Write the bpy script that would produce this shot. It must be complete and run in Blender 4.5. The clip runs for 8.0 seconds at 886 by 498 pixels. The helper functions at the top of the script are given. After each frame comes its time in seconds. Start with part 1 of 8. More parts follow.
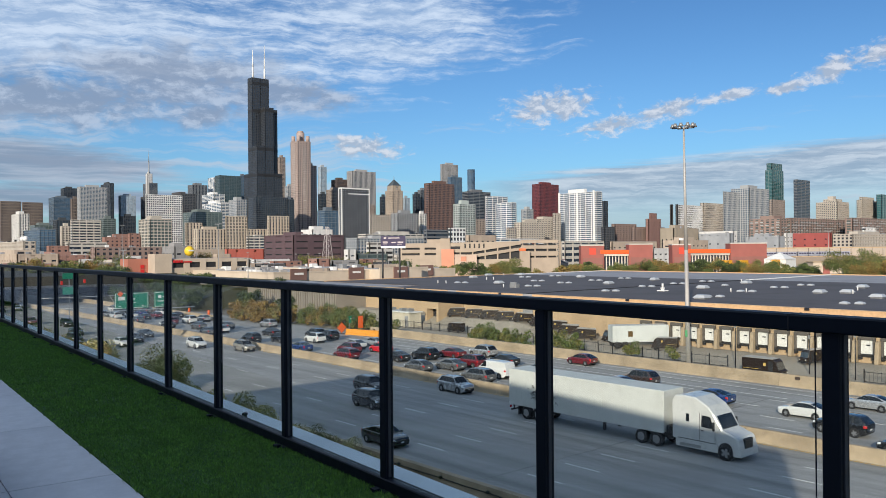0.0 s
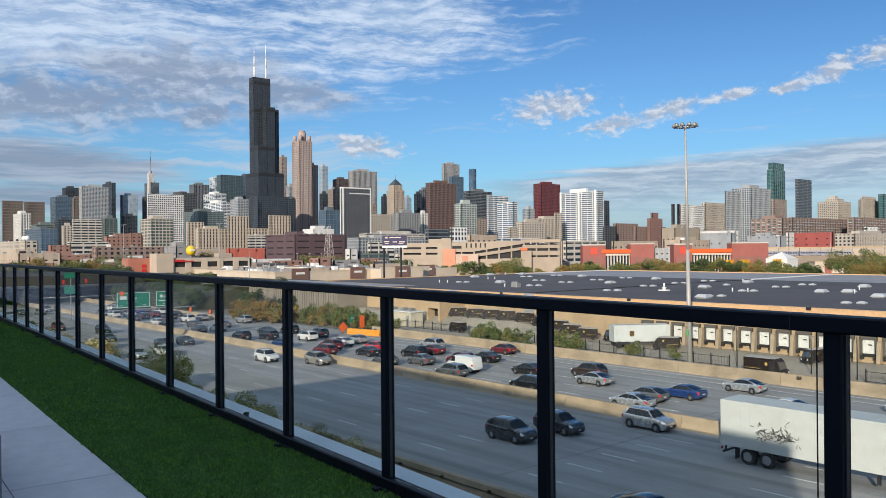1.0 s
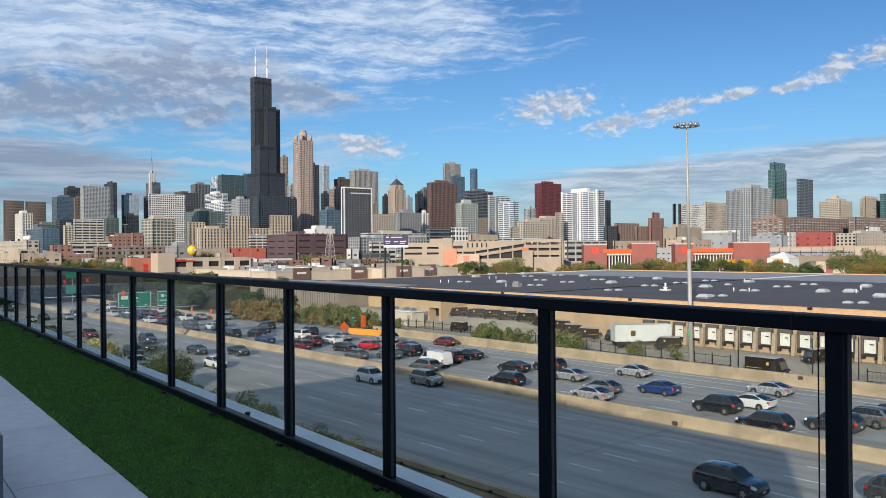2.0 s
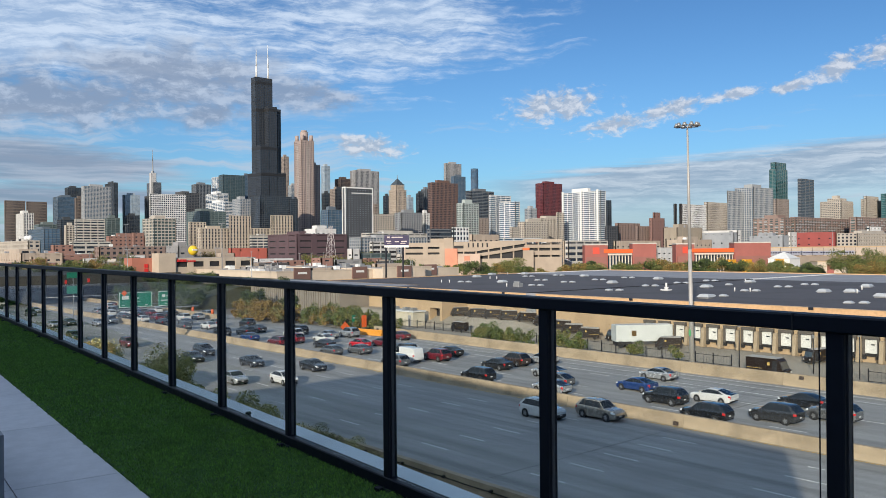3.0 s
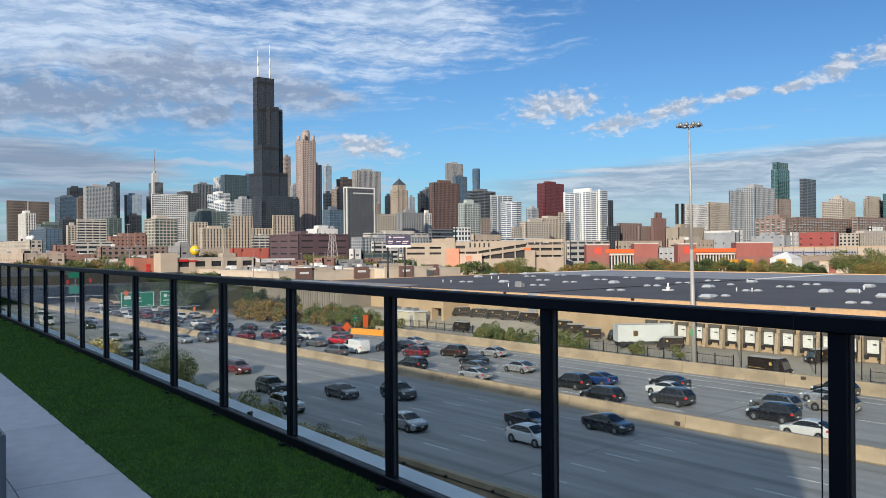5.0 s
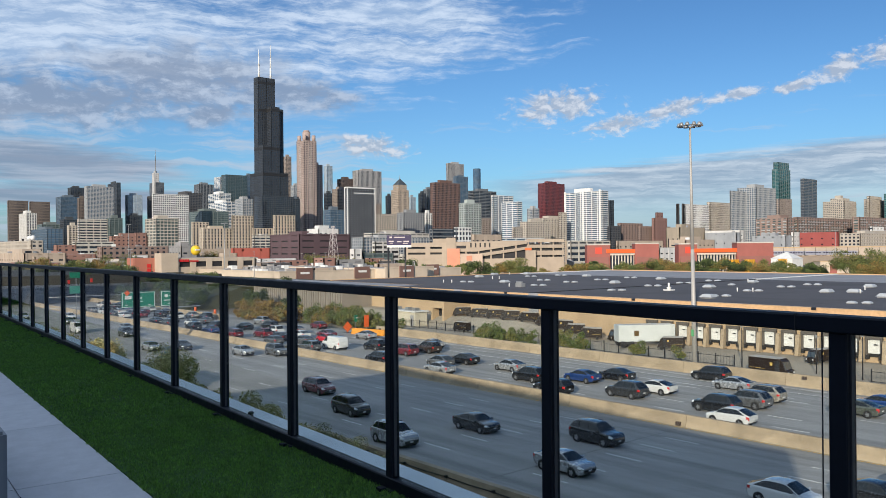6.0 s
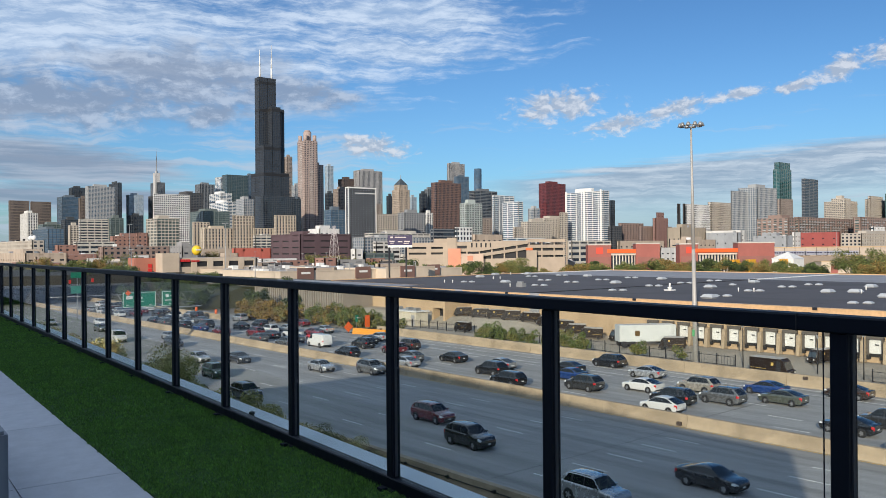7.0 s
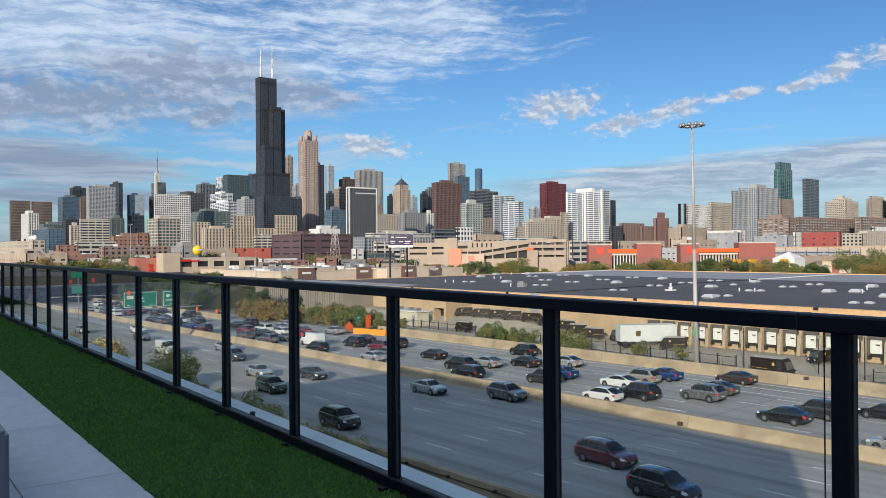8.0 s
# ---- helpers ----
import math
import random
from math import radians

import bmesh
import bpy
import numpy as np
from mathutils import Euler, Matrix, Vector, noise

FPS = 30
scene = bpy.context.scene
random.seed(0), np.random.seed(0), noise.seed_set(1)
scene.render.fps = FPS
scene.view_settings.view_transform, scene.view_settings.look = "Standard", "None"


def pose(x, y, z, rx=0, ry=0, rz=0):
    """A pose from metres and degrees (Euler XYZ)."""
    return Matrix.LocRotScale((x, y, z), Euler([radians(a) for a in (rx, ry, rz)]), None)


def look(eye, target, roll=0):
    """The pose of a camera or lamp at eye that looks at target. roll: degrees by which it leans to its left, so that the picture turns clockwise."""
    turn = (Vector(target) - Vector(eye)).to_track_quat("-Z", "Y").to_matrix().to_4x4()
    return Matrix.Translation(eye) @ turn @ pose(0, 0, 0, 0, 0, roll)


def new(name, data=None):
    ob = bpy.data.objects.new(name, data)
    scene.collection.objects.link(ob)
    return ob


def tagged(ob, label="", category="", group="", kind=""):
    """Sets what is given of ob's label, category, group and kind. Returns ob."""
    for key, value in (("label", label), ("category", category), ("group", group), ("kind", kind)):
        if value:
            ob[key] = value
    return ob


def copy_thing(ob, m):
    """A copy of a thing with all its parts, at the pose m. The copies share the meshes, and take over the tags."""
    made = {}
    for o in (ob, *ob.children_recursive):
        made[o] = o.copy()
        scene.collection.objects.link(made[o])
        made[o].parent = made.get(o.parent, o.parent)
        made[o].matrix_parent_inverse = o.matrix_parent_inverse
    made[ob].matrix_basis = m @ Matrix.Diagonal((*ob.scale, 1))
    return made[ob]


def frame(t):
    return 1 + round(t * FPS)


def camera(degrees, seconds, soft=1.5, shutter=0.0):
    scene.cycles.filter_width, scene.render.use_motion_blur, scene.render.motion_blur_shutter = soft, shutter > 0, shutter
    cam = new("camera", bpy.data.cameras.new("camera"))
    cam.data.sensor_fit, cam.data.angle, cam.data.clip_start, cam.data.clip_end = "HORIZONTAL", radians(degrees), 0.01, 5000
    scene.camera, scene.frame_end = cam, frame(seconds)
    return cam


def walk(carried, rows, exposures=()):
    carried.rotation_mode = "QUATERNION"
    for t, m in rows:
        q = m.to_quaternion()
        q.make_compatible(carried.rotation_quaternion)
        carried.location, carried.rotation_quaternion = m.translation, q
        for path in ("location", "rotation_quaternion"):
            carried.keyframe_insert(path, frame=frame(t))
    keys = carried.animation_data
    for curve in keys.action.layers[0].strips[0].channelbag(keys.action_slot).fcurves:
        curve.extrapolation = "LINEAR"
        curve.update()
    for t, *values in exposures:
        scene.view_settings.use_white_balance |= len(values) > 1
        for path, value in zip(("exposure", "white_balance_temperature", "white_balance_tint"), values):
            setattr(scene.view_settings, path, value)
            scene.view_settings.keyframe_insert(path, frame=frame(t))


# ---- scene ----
cam = camera(57.81, 8.0, soft=0.65)


def aim(turn, tilt, lean):
    """The view from the deck: degrees left of +Y, up, and lean."""
    eye = Vector((0, 0, 14.3))
    a, b = radians(turn), radians(tilt)
    return look(eye, eye + Vector((-math.sin(a) * math.cos(b), math.cos(a) * math.cos(b), math.sin(b))), lean)


walk(cam, [
    (0.0, aim(49.170, 0.050, -0.500)), (0.5, aim(49.216, 0.040, -0.495)), (1.0, aim(49.270, 0.018, -0.490)),
    (1.5, aim(49.320, 0.005, -0.490)), (3.0, aim(49.412, 0.000, -0.495)), (3.5, aim(49.446, 0.000, -0.495)),
    (4.0, aim(49.466, 0.000, -0.495)), (4.5, aim(49.500, 0.000, -0.490)), (6.0, aim(49.582, 0.001, -0.488)),
    (6.5, aim(49.616, 0.002, -0.485)), (7.0, aim(49.646, 0.002, -0.485)), (7.5, aim(49.676, 0.002, -0.482)),
    (8.0, aim(49.701, 0.002, -0.482)),
])

# ---- sky, sun, exposure ----
SUN_TURN = 31.3      # the light travels this many degrees left of +Y
SUN_UP = 17.0
scene.view_settings.exposure = 0.0


class Nodes:
    """Short hand for a node tree."""

    def __init__(self, tree):
        self.t = tree
        tree.nodes.clear()

    def n(self, kind, ins=None):
        node = self.t.nodes.new(kind)
        for k, v in (ins or {}).items():
            if isinstance(v, bpy.types.NodeSocket):
                self.t.links.new(v, node.inputs[k])
            else:
                node.inputs[k].default_value = v
        return node

    def m(self, op, a, b=0.0, c=0.0, clamp=False):
        node = self.n("ShaderNodeMath", {0: a, 1: b, 2: c})
        node.operation, node.use_clamp = op, clamp
        return node.outputs[0]

    def span(self, v, a, b, lo=0.0, hi=1.0):
        if a > b:
            a, b, lo, hi = b, a, hi, lo
        node = self.n("ShaderNodeMapRange", {"Value": v, "From Min": a, "From Max": b, "To Min": lo, "To Max": hi})
        node.interpolation_type = "SMOOTHSTEP"
        return node.outputs[0]

    def noise(self, vec, scale, detail=4.0, rough=0.55, distort=0.0):
        return self.n("ShaderNodeTexNoise", {"Vector": vec, "Scale": scale, "Detail": detail, "Roughness": rough, "Distortion": distort}).outputs["Fac"]

    def mix(self, f, a, b, mode="MIX"):
        node = self.n("ShaderNodeMix", {0: f})
        node.data_type, node.blend_type = "RGBA", mode
        for i, v in ((6, a), (7, b)):
            if isinstance(v, bpy.types.NodeSocket):
                self.t.links.new(v, node.inputs[i])
            else:
                node.inputs[i].default_value = (*v, 1) if len(v) == 3 else v
        return node.outputs[2]


def make_world():
    w = bpy.data.worlds.new("world")
    scene.world = w
    w.use_nodes = True
    q = Nodes(w.node_tree)
    sky = q.n("ShaderNodeTexSky")
    sky.sky_type, sky.sun_disc = "NISHITA", False
    sky.sun_elevation, sky.sun_rotation = radians(SUN_UP), radians(180 - SUN_TURN)
    sky.air_density, sky.dust_density, sky.ozone_density = 1.0, 0.6, 2.0
    co = q.n("ShaderNodeTexCoord").outputs["Generated"]
    x, y, z = q.n("ShaderNodeSeparateXYZ", {0: co}).outputs
    # turn: degrees right of the road's far north-east; up: degrees above the horizon
    turn = q.m("MULTIPLY", q.m("ARCTAN2", q.m("ADD", q.m("MULTIPLY", x, 0.65), q.m("MULTIPLY", y, 0.76)),
                               q.m("ADD", q.m("MULTIPLY", x, -0.76), q.m("MULTIPLY", y, 0.65))), 57.296)
    up = q.m("MULTIPLY", q.m("ARCSINE", z), 57.296)
    flat = q.n("ShaderNodeCombineXYZ", {0: turn, 1: up, 2: 0.0}).outputs[0]

    def vec(op, a, b):
        node = q.n("ShaderNodeVectorMath", {0: a, 1: b})
        node.operation = op
        return node.outputs[0]

    def drift(v, scale, amount):
        """The field v pushed about by a slow noise."""
        c = q.n("ShaderNodeTexNoise", {"Vector": v, "Scale": scale, "Detail": 3.0, "Roughness": 0.5}).outputs["Color"]
        return vec("ADD", v, vec("MULTIPLY", vec("SUBTRACT", c, (0.5, 0.5, 0.5)), amount))

    def field(v, sx, sy, rot=0.0, detail=9.0, rough=0.6, shift=(0.0, 0.0, 0.0)):
        m = q.n("ShaderNodeMapping", {0: v, "Location": shift, "Rotation": (0, 0, radians(rot)), "Scale": (sx, sy, 1.0)}).outputs[0]
        return q.noise(m, 1.0, detail, rough)

    def add(*terms):
        out = terms[0]
        for k in terms[1:]:
            out = q.m("ADD", out, k)
        return out

    def blob(t0, u0, wt, wu, slope=0.0):
        """Distance from a cloud's middle, 1 at its rim."""
        dt = q.m("SUBTRACT", turn, t0)
        du = q.m("SUBTRACT", q.m("SUBTRACT", up, u0), q.m("MULTIPLY", dt, slope))
        return q.m("SQRT", add(q.m("POWER", q.m("ABSOLUTE", q.m("DIVIDE", dt, wt)), 2.0), q.m("POWER", q.m("ABSOLUTE", q.m("DIVIDE", du, wu)), 2.0)))

    def nearest(*blobs):
        out = blobs[0]
        for k in blobs[1:]:
            out = q.m("SMOOTH_MIN", out, k, 0.25)
        return out

    bent = drift(drift(flat, 0.11, (6.5, 3.0, 0.0)), 0.5, (1.2, 0.7, 0.0))
    level = drift(flat, 0.3, (1.5, 0.35, 0.0))
    curl = drift(drift(flat, 0.35, (1.6, 0.9, 0.0)), 1.3, (0.5, 0.35, 0.0))

    # high ice cloud: long level streaks, broken into ripples, thick in the west and gone in the east
    long = field(bent, 0.045, 0.42, 3.0, 10.0, 0.60, (3.1, 0.4, 0))
    comb = field(bent, 0.13, 1.35, 5.0, 9.0, 0.66, (7.7, 2.0, 0))
    ripple = field(curl, 0.5, 1.5, -8.0, 7.0, 0.62)
    patch = field(flat, 0.10, 0.16, 12.0, 3.0, 0.5, (2.0, 9.0, 0))
    # last two terms: unseen cloud added overhead and behind, to lift fill light
    cover = add(q.span(add(turn, q.m("MULTIPLY", up, -0.6)), 14.0, -11.0, -0.25, 0.01), q.span(turn, -12.0, -26.0, 0.0, 0.03), q.span(up, 8.5, 13.0, -0.12, 0.015), q.span(up, 22.0, 34.0, 0.0, 0.04), q.span(q.m("ABSOLUTE", turn), 38.0, 62.0, 0.0, 0.16))
    body = add(q.m("MULTIPLY", long, 0.40), q.m("MULTIPLY", comb, 0.22), q.m("MULTIPLY", ripple, 0.16), q.m("MULTIPLY", patch, 0.22), cover)
    glow = q.m("MULTIPLY", q.span(blob(-25.5, 14.3, 8.0, 3.2), 1.3, 0.2), 0.07)
    thin = q.span(add(body, glow), 0.435, 0.585)
    # a second sheet of thin fibres, low over the towers
    fibres = q.m("MULTIPLY", q.m("MULTIPLY", q.span(add(field(bent, 0.07, 0.9, 2.0, 9.0, 0.62, (1.0, 4.0, 0)), q.span(turn, 4.0, -10.0, -0.12, 0.0)), 0.44, 0.62), q.span(up, 10.5, 8.0)), 0.75)

    # grey-mauve mass in the west with a lumpy lower edge
    mr = nearest(blob(-26.0, 9.9, 12.0, 2.3, 0.02), blob(-18.5, 11.6, 9.0, 2.6), blob(-11.0, 10.9, 5.5, 1.5, -0.10), blob(-16.3, 9.2, 4.0, 1.2))
    lump = field(curl, 0.42, 0.75, -6.0, 8.0, 0.62, (5.0, 1.0, 0))
    lump_up = field(vec("ADD", curl, (0.25, 0.45, 0.0)), 0.42, 0.75, -6.0, 8.0, 0.62, (5.0, 1.0, 0))
    mass = q.span(add(q.m("MULTIPLY", mr, -1.0), q.m("MULTIPLY", q.m("SUBTRACT", lump, 0.5), 2.2), q.m("MULTIPLY", q.m("SUBTRACT", long, 0.5), 1.8)), -1.20, -0.25)
    lit = q.span(add(q.m("MULTIPLY", q.m("SUBTRACT", lump, lump_up), 2.4), q.m("MULTIPLY", q.m("SUBTRACT", comb, 0.5), 1.0), q.m("MULTIPLY", mr, 0.30)), -0.05, 0.62)
    mass_col = q.mix(lit, (2.30, 2.95, 4.15), (4.2, 4.95, 6.2))

    # flat grey banks low in the west
    lr = nearest(blob(-28.0, 6.0, 10.5, 1.5, -0.07), blob(-24.0, 3.6, 10.0, 1.0), blob(-40.0, 6.0, 12.0, 3.0))
    bank_w = q.span(add(q.m("MULTIPLY", lr, -1.0), q.m("MULTIPLY", q.m("SUBTRACT", field(level, 0.06, 0.8, 3.0, 8.0, 0.6, (0.0, 6.0, 0)), 0.5), 2.4)), -1.15, -0.45)
    bank_col = q.mix(q.span(field(level, 0.05, 0.8, 4.0, 8.0, 0.6, (8.0, 1.0, 0)), 0.40, 0.62), (2.05, 2.65, 3.7), (3.9, 4.45, 5.4))

    # the rising wedge of streaked cloud in the east
    seam = field(level, 0.055, 1.25, -4.0, 9.0, 0.60, (4.0, 3.0, 0))
    fold = field(curl, 0.22, 1.9, -3.0, 8.0, 0.62, (9.0, 5.0, 0))
    edge = add(4.75, q.m("MULTIPLY", turn, 0.078))
    under = add(q.m("SUBTRACT", edge, up), q.m("MULTIPLY", q.m("SUBTRACT", seam, 0.5), 2.6))
    wedge = q.m("MULTIPLY", q.m("MULTIPLY", q.span(turn, 0.5, 9.0), q.span(under, -0.25, 0.55)), q.span(under, 5.0, 1.2, 0.50, 0.95))
    wedge_col = q.mix(q.span(add(q.m("MULTIPLY", seam, 0.55), q.m("MULTIPLY", fold, 0.45)), 0.43, 0.60), (2.75, 3.45, 4.5), (5.2, 5.75, 6.5))
    wedge_col = q.mix(q.span(up, 4.4, 1.6, 0.0, 0.75), wedge_col, (3.9, 4.9, 6.0))

    # small heaps: one alone, then a chain that climbs to the east
    pr = nearest(blob(8.1, 9.9, 4.3, 1.35, 0.04), blob(12.3, 8.5, 2.9, 0.75, 0.10), blob(15.8, 9.3, 2.6, 0.85, 0.22), blob(20.0, 10.1, 2.3, 0.55, 0.16),
                 blob(23.6, 10.3, 1.6, 0.5, 0.05), blob(26.3, 11.2, 2.3, 0.95, 0.28), blob(29.6, 12.0, 2.6, 1.0, 0.15), blob(-5.2, 7.3, 3.2, 0.95, -0.10))
    puff = field(curl, 0.8, 1.35, -10.0, 8.0, 0.62, (2.0, 2.0, 0))
    puff_up = field(vec("ADD", curl, (0.16, 0.26, 0.0)), 0.8, 1.35, -10.0, 8.0, 0.62, (2.0, 2.0, 0))
    heaps = q.span(add(q.m("MULTIPLY", pr, -1.0), q.m("MULTIPLY", q.m("SUBTRACT", puff, 0.5), 2.7)), -1.02, -0.30)
    crest = q.span(add(q.m("MULTIPLY", q.m("SUBTRACT", puff, puff_up), 2.6), q.m("MULTIPLY", q.m("SUBTRACT", ripple, 0.5), 0.8)), -0.22, 0.40)
    heap_col = q.mix(crest, (3.6, 4.2, 5.2), (6.3, 6.55, 7.1))

    tint = q.mix(1.0, sky.outputs[0], (0.48, 0.765, 1.07), "MULTIPLY")
    tint = q.mix(q.span(up, 7.0, 20.0, 0.0, 0.55), tint, q.mix(1.0, tint, (0.70, 0.74, 0.80), "MULTIPLY"))
    white = q.mix(q.span(add(q.m("MULTIPLY", comb, 0.6), q.m("MULTIPLY", ripple, 0.4)), 0.40, 0.62), (3.2, 4.45, 6.4), (6.0, 7.0, 8.4))
    col = q.mix(q.m("MULTIPLY", thin, 0.86), tint, white)
    col = q.mix(fibres, col, (4.3, 5.1, 6.2))
    col = q.mix(q.m("MULTIPLY", wedge, 0.9), col, wedge_col)
    col = q.mix(q.m("MULTIPLY", bank_w, 0.85), col, bank_col)
    col = q.mix(q.m("MULTIPLY", mass, 0.86), col, mass_col)
    col = q.mix(q.m("MULTIPLY", heaps, 0.85), col, heap_col)
    col = q.mix(q.span(up, 3.2, -0.5, 0.0, 0.7), col, (3.3, 4.15, 5.2))
    bg = q.n("ShaderNodeBackground", {"Color": col, "Strength": 0.115})
    q.n("ShaderNodeOutputWorld", {"Surface": bg.outputs[0]})


make_world()
sun = new("sun", bpy.data.lights.new("sun", "SUN"))
sun.data.energy, sun.data.angle, sun.data.color = 5.0, radians(0.5), (1.0, 0.90, 0.77)
a, b = radians(SUN_TURN), radians(SUN_UP)
sun.matrix_world = look((0, 0, 60), Vector((0, 0, 60)) + Vector((-math.sin(a) * math.cos(b), math.cos(a) * math.cos(b), -math.sin(b))))


# ---- materials ----
MATS = {}


def mat(name, color, rough=0.7, metal=0.0, grain=0.0, size=1.0, stain=0.0, stain_size=8.0, bump=0.0, rand=0.0, spec=0.5, emit=0.0, coat=0.0, dark=None):
    """A procedural surface: base colour with grain and stains at two scales (metres), fine relief, and a change from piece to piece."""
    if name in MATS:
        return MATS[name]
    m = bpy.data.materials.new(name)
    m.use_nodes = True
    q = Nodes(m.node_tree)
    co = q.n("ShaderNodeTexCoord").outputs["Object"]
    col = q.n("ShaderNodeRGB").outputs[0]
    col.default_value = (*color, 1)
    low = dark or tuple(c * 0.45 for c in color)
    r = rough
    if stain:
        s = q.noise(co, 1.0 / stain_size, 6.0, 0.62, 0.6)
        f = q.m("MULTIPLY", q.span(s, 0.42, 0.72), stain)
        col = q.mix(f, col, low)
    if grain:
        g = q.noise(co, 1.0 / size, 5.0, 0.65)
        col = q.mix(1.0, col, q.n("ShaderNodeCombineColor", {i: q.span(g, 0.25, 0.75, 1 - grain, 1 + grain * 0.6) for i in range(3)}).outputs[0], "MULTIPLY")
        r = q.span(g, 0.2, 0.8, max(rough - 0.08, 0.02), min(rough + 0.08, 1))
    if rand:
        o = q.n("ShaderNodeObjectInfo").outputs["Random"]
        isl = q.n("ShaderNodeNewGeometry").outputs["Random Per Island"]
        both = q.m("FRACT", q.m("ADD", o, isl))
        col = q.mix(1.0, col, q.n("ShaderNodeCombineColor", {i: q.m("ADD", q.m("MULTIPLY", both, 2 * rand), 1 - rand) for i in range(3)}).outputs[0], "MULTIPLY")
    b = q.n("ShaderNodeBsdfPrincipled", {"Base Color": col, "Roughness": r, "Metallic": metal, "Specular IOR Level": spec, "Coat Weight": coat})
    if emit:
        q.t.links.new(col, b.inputs["Emission Color"])
        b.inputs["Emission Strength"].default_value = emit
    if bump:
        h = q.noise(co, 2.0 / size, 4.0, 0.6)
        q.t.links.new(q.n("ShaderNodeBump", {"Height": h, "Strength": min(bump, 1.0), "Distance": size * 0.2}).outputs[0], b.inputs["Normal"])
    q.n("ShaderNodeOutputMaterial", {"Surface": b.outputs[0]})
    MATS[name] = m
    return m


def clear_glass(name, tint=(0.90, 0.925, 0.91), rough=0.0):
    m = bpy.data.materials.new(name)
    m.use_nodes = True
    q = Nodes(m.node_tree)
    tr = q.n("ShaderNodeBsdfTransparent", {"Color": (*tint, 1)})
    gl = q.n("ShaderNodeBsdfGlossy", {"Color": (1, 1, 1, 1), "Roughness": rough})
    face = q.n("ShaderNodeLayerWeight", {"Blend": 0.5}).outputs["Facing"]
    f = q.m("ADD", q.m("MULTIPLY", q.m("POWER", face, 5.0), 0.40), 0.014)
    mx = q.n("ShaderNodeMixShader", {0: f, 1: tr.outputs[0], 2: gl.outputs[0]})
    q.n("ShaderNodeOutputMaterial", {"Surface": mx.outputs[0]})
    MATS[name] = m
    return m


def asphalt(name):
    """Worn pale asphalt: grain, patches, darker streaks along the lanes and fine cracks."""
    m = bpy.data.materials.new(name)
    m.use_nodes = True
    q = Nodes(m.node_tree)
    co = q.n("ShaderNodeTexCoord").outputs["Object"]
    grain = q.noise(co, 5.0, 5.0, 0.7)
    patch = q.noise(co, 0.11, 6.0, 0.6, 0.6)
    along = q.n("ShaderNodeMapping", {0: co, "Scale": (0.018, 0.9, 1.0)}).outputs[0]
    streak = q.noise(along, 1.0, 6.0, 0.6)
    y = q.n("ShaderNodeSeparateXYZ", {0: co}).outputs[1]
    lane = q.m("COSINE", q.m("MULTIPLY", q.m("SUBTRACT", y, 35.4), 2 * math.pi / 3.72))
    col = q.mix(q.span(patch, 0.35, 0.7), (0.385, 0.375, 0.357), (0.31, 0.30, 0.289))
    dark = q.m("ADD", q.m("MULTIPLY", q.span(streak, 0.42, 0.68), 0.5), q.m("MULTIPLY", q.span(lane, 0.2, 1.0), 0.3))
    col = q.mix(dark, col, (0.20, 0.196, 0.19))
    col = q.mix(1.0, col, q.n("ShaderNodeCombineColor", {i: q.span(grain, 0.25, 0.75, 0.86, 1.10) for i in range(3)}).outputs[0], "MULTIPLY")
    crack = q.n("ShaderNodeTexVoronoi", {"Vector": co, "Scale": 0.16})
    crack.feature = "DISTANCE_TO_EDGE"
    col = q.mix(q.m("MULTIPLY", q.span(crack.outputs["Distance"], 0.008, 0.0), 0.10), col, (0.08, 0.08, 0.08))
    b = q.n("ShaderNodeBsdfPrincipled", {"Base Color": col, "Roughness": 0.85})
    q.t.links.new(q.n("ShaderNodeBump", {"Height": grain, "Strength": 0.15, "Distance": 0.05}).outputs[0], b.inputs["Normal"])
    q.n("ShaderNodeOutputMaterial", {"Surface": b.outputs[0]})
    MATS[name] = m
    return m


M_ASPHALT = asphalt("worn_asphalt")
M_CONCRETE = mat("tan_concrete", (0.43, 0.335, 0.225), 0.85, grain=0.18, size=0.4, stain=0.6, stain_size=3, bump=0.2, rand=0.05)
M_PAINTLINE = mat("line_paint", (0.82, 0.81, 0.78), 0.7, grain=0.25, size=0.2, stain=0.35, stain_size=1.5)
M_YELLOW = mat("yellow_paint", (0.55, 0.36, 0.06), 0.7, grain=0.3, size=0.2)
M_EARTH = mat("city_ground", (0.19, 0.165, 0.135), 0.95, grain=0.35, size=3, stain=0.6, stain_size=40, dark=(0.08, 0.085, 0.05))
M_YARD = mat("yard_asphalt", (0.40, 0.35, 0.275), 0.9, grain=0.2, size=0.5, stain=0.45, stain_size=7, bump=0.1)
M_DECK = mat("deck_concrete", (0.60, 0.59, 0.595), 0.8, grain=0.1, size=0.15, stain=0.35, stain_size=1.2, bump=0.08, rand=0.04, dark=(0.46, 0.45, 0.46))
M_TURF = mat("turf_blade", (0.16, 0.32, 0.045), 0.75, grain=0.5, size=0.03, stain=0.55, stain_size=0.22, rand=0.5)
M_RAIL = mat("navy_rail", (0.006, 0.009, 0.017), 0.5, grain=0.15, size=0.05, spec=0.16)
M_LEDGE = mat("ledge_metal", (0.78, 0.83, 0.88), 0.55, grain=0.06, size=0.2, stain=0.2, stain_size=1.0)
M_GLASS = clear_glass("clear_glass")
M_ROOFDARK = mat("dark_roofing", (0.085, 0.08, 0.085), 0.9, grain=0.2, size=1.5, stain=0.5, stain_size=14)
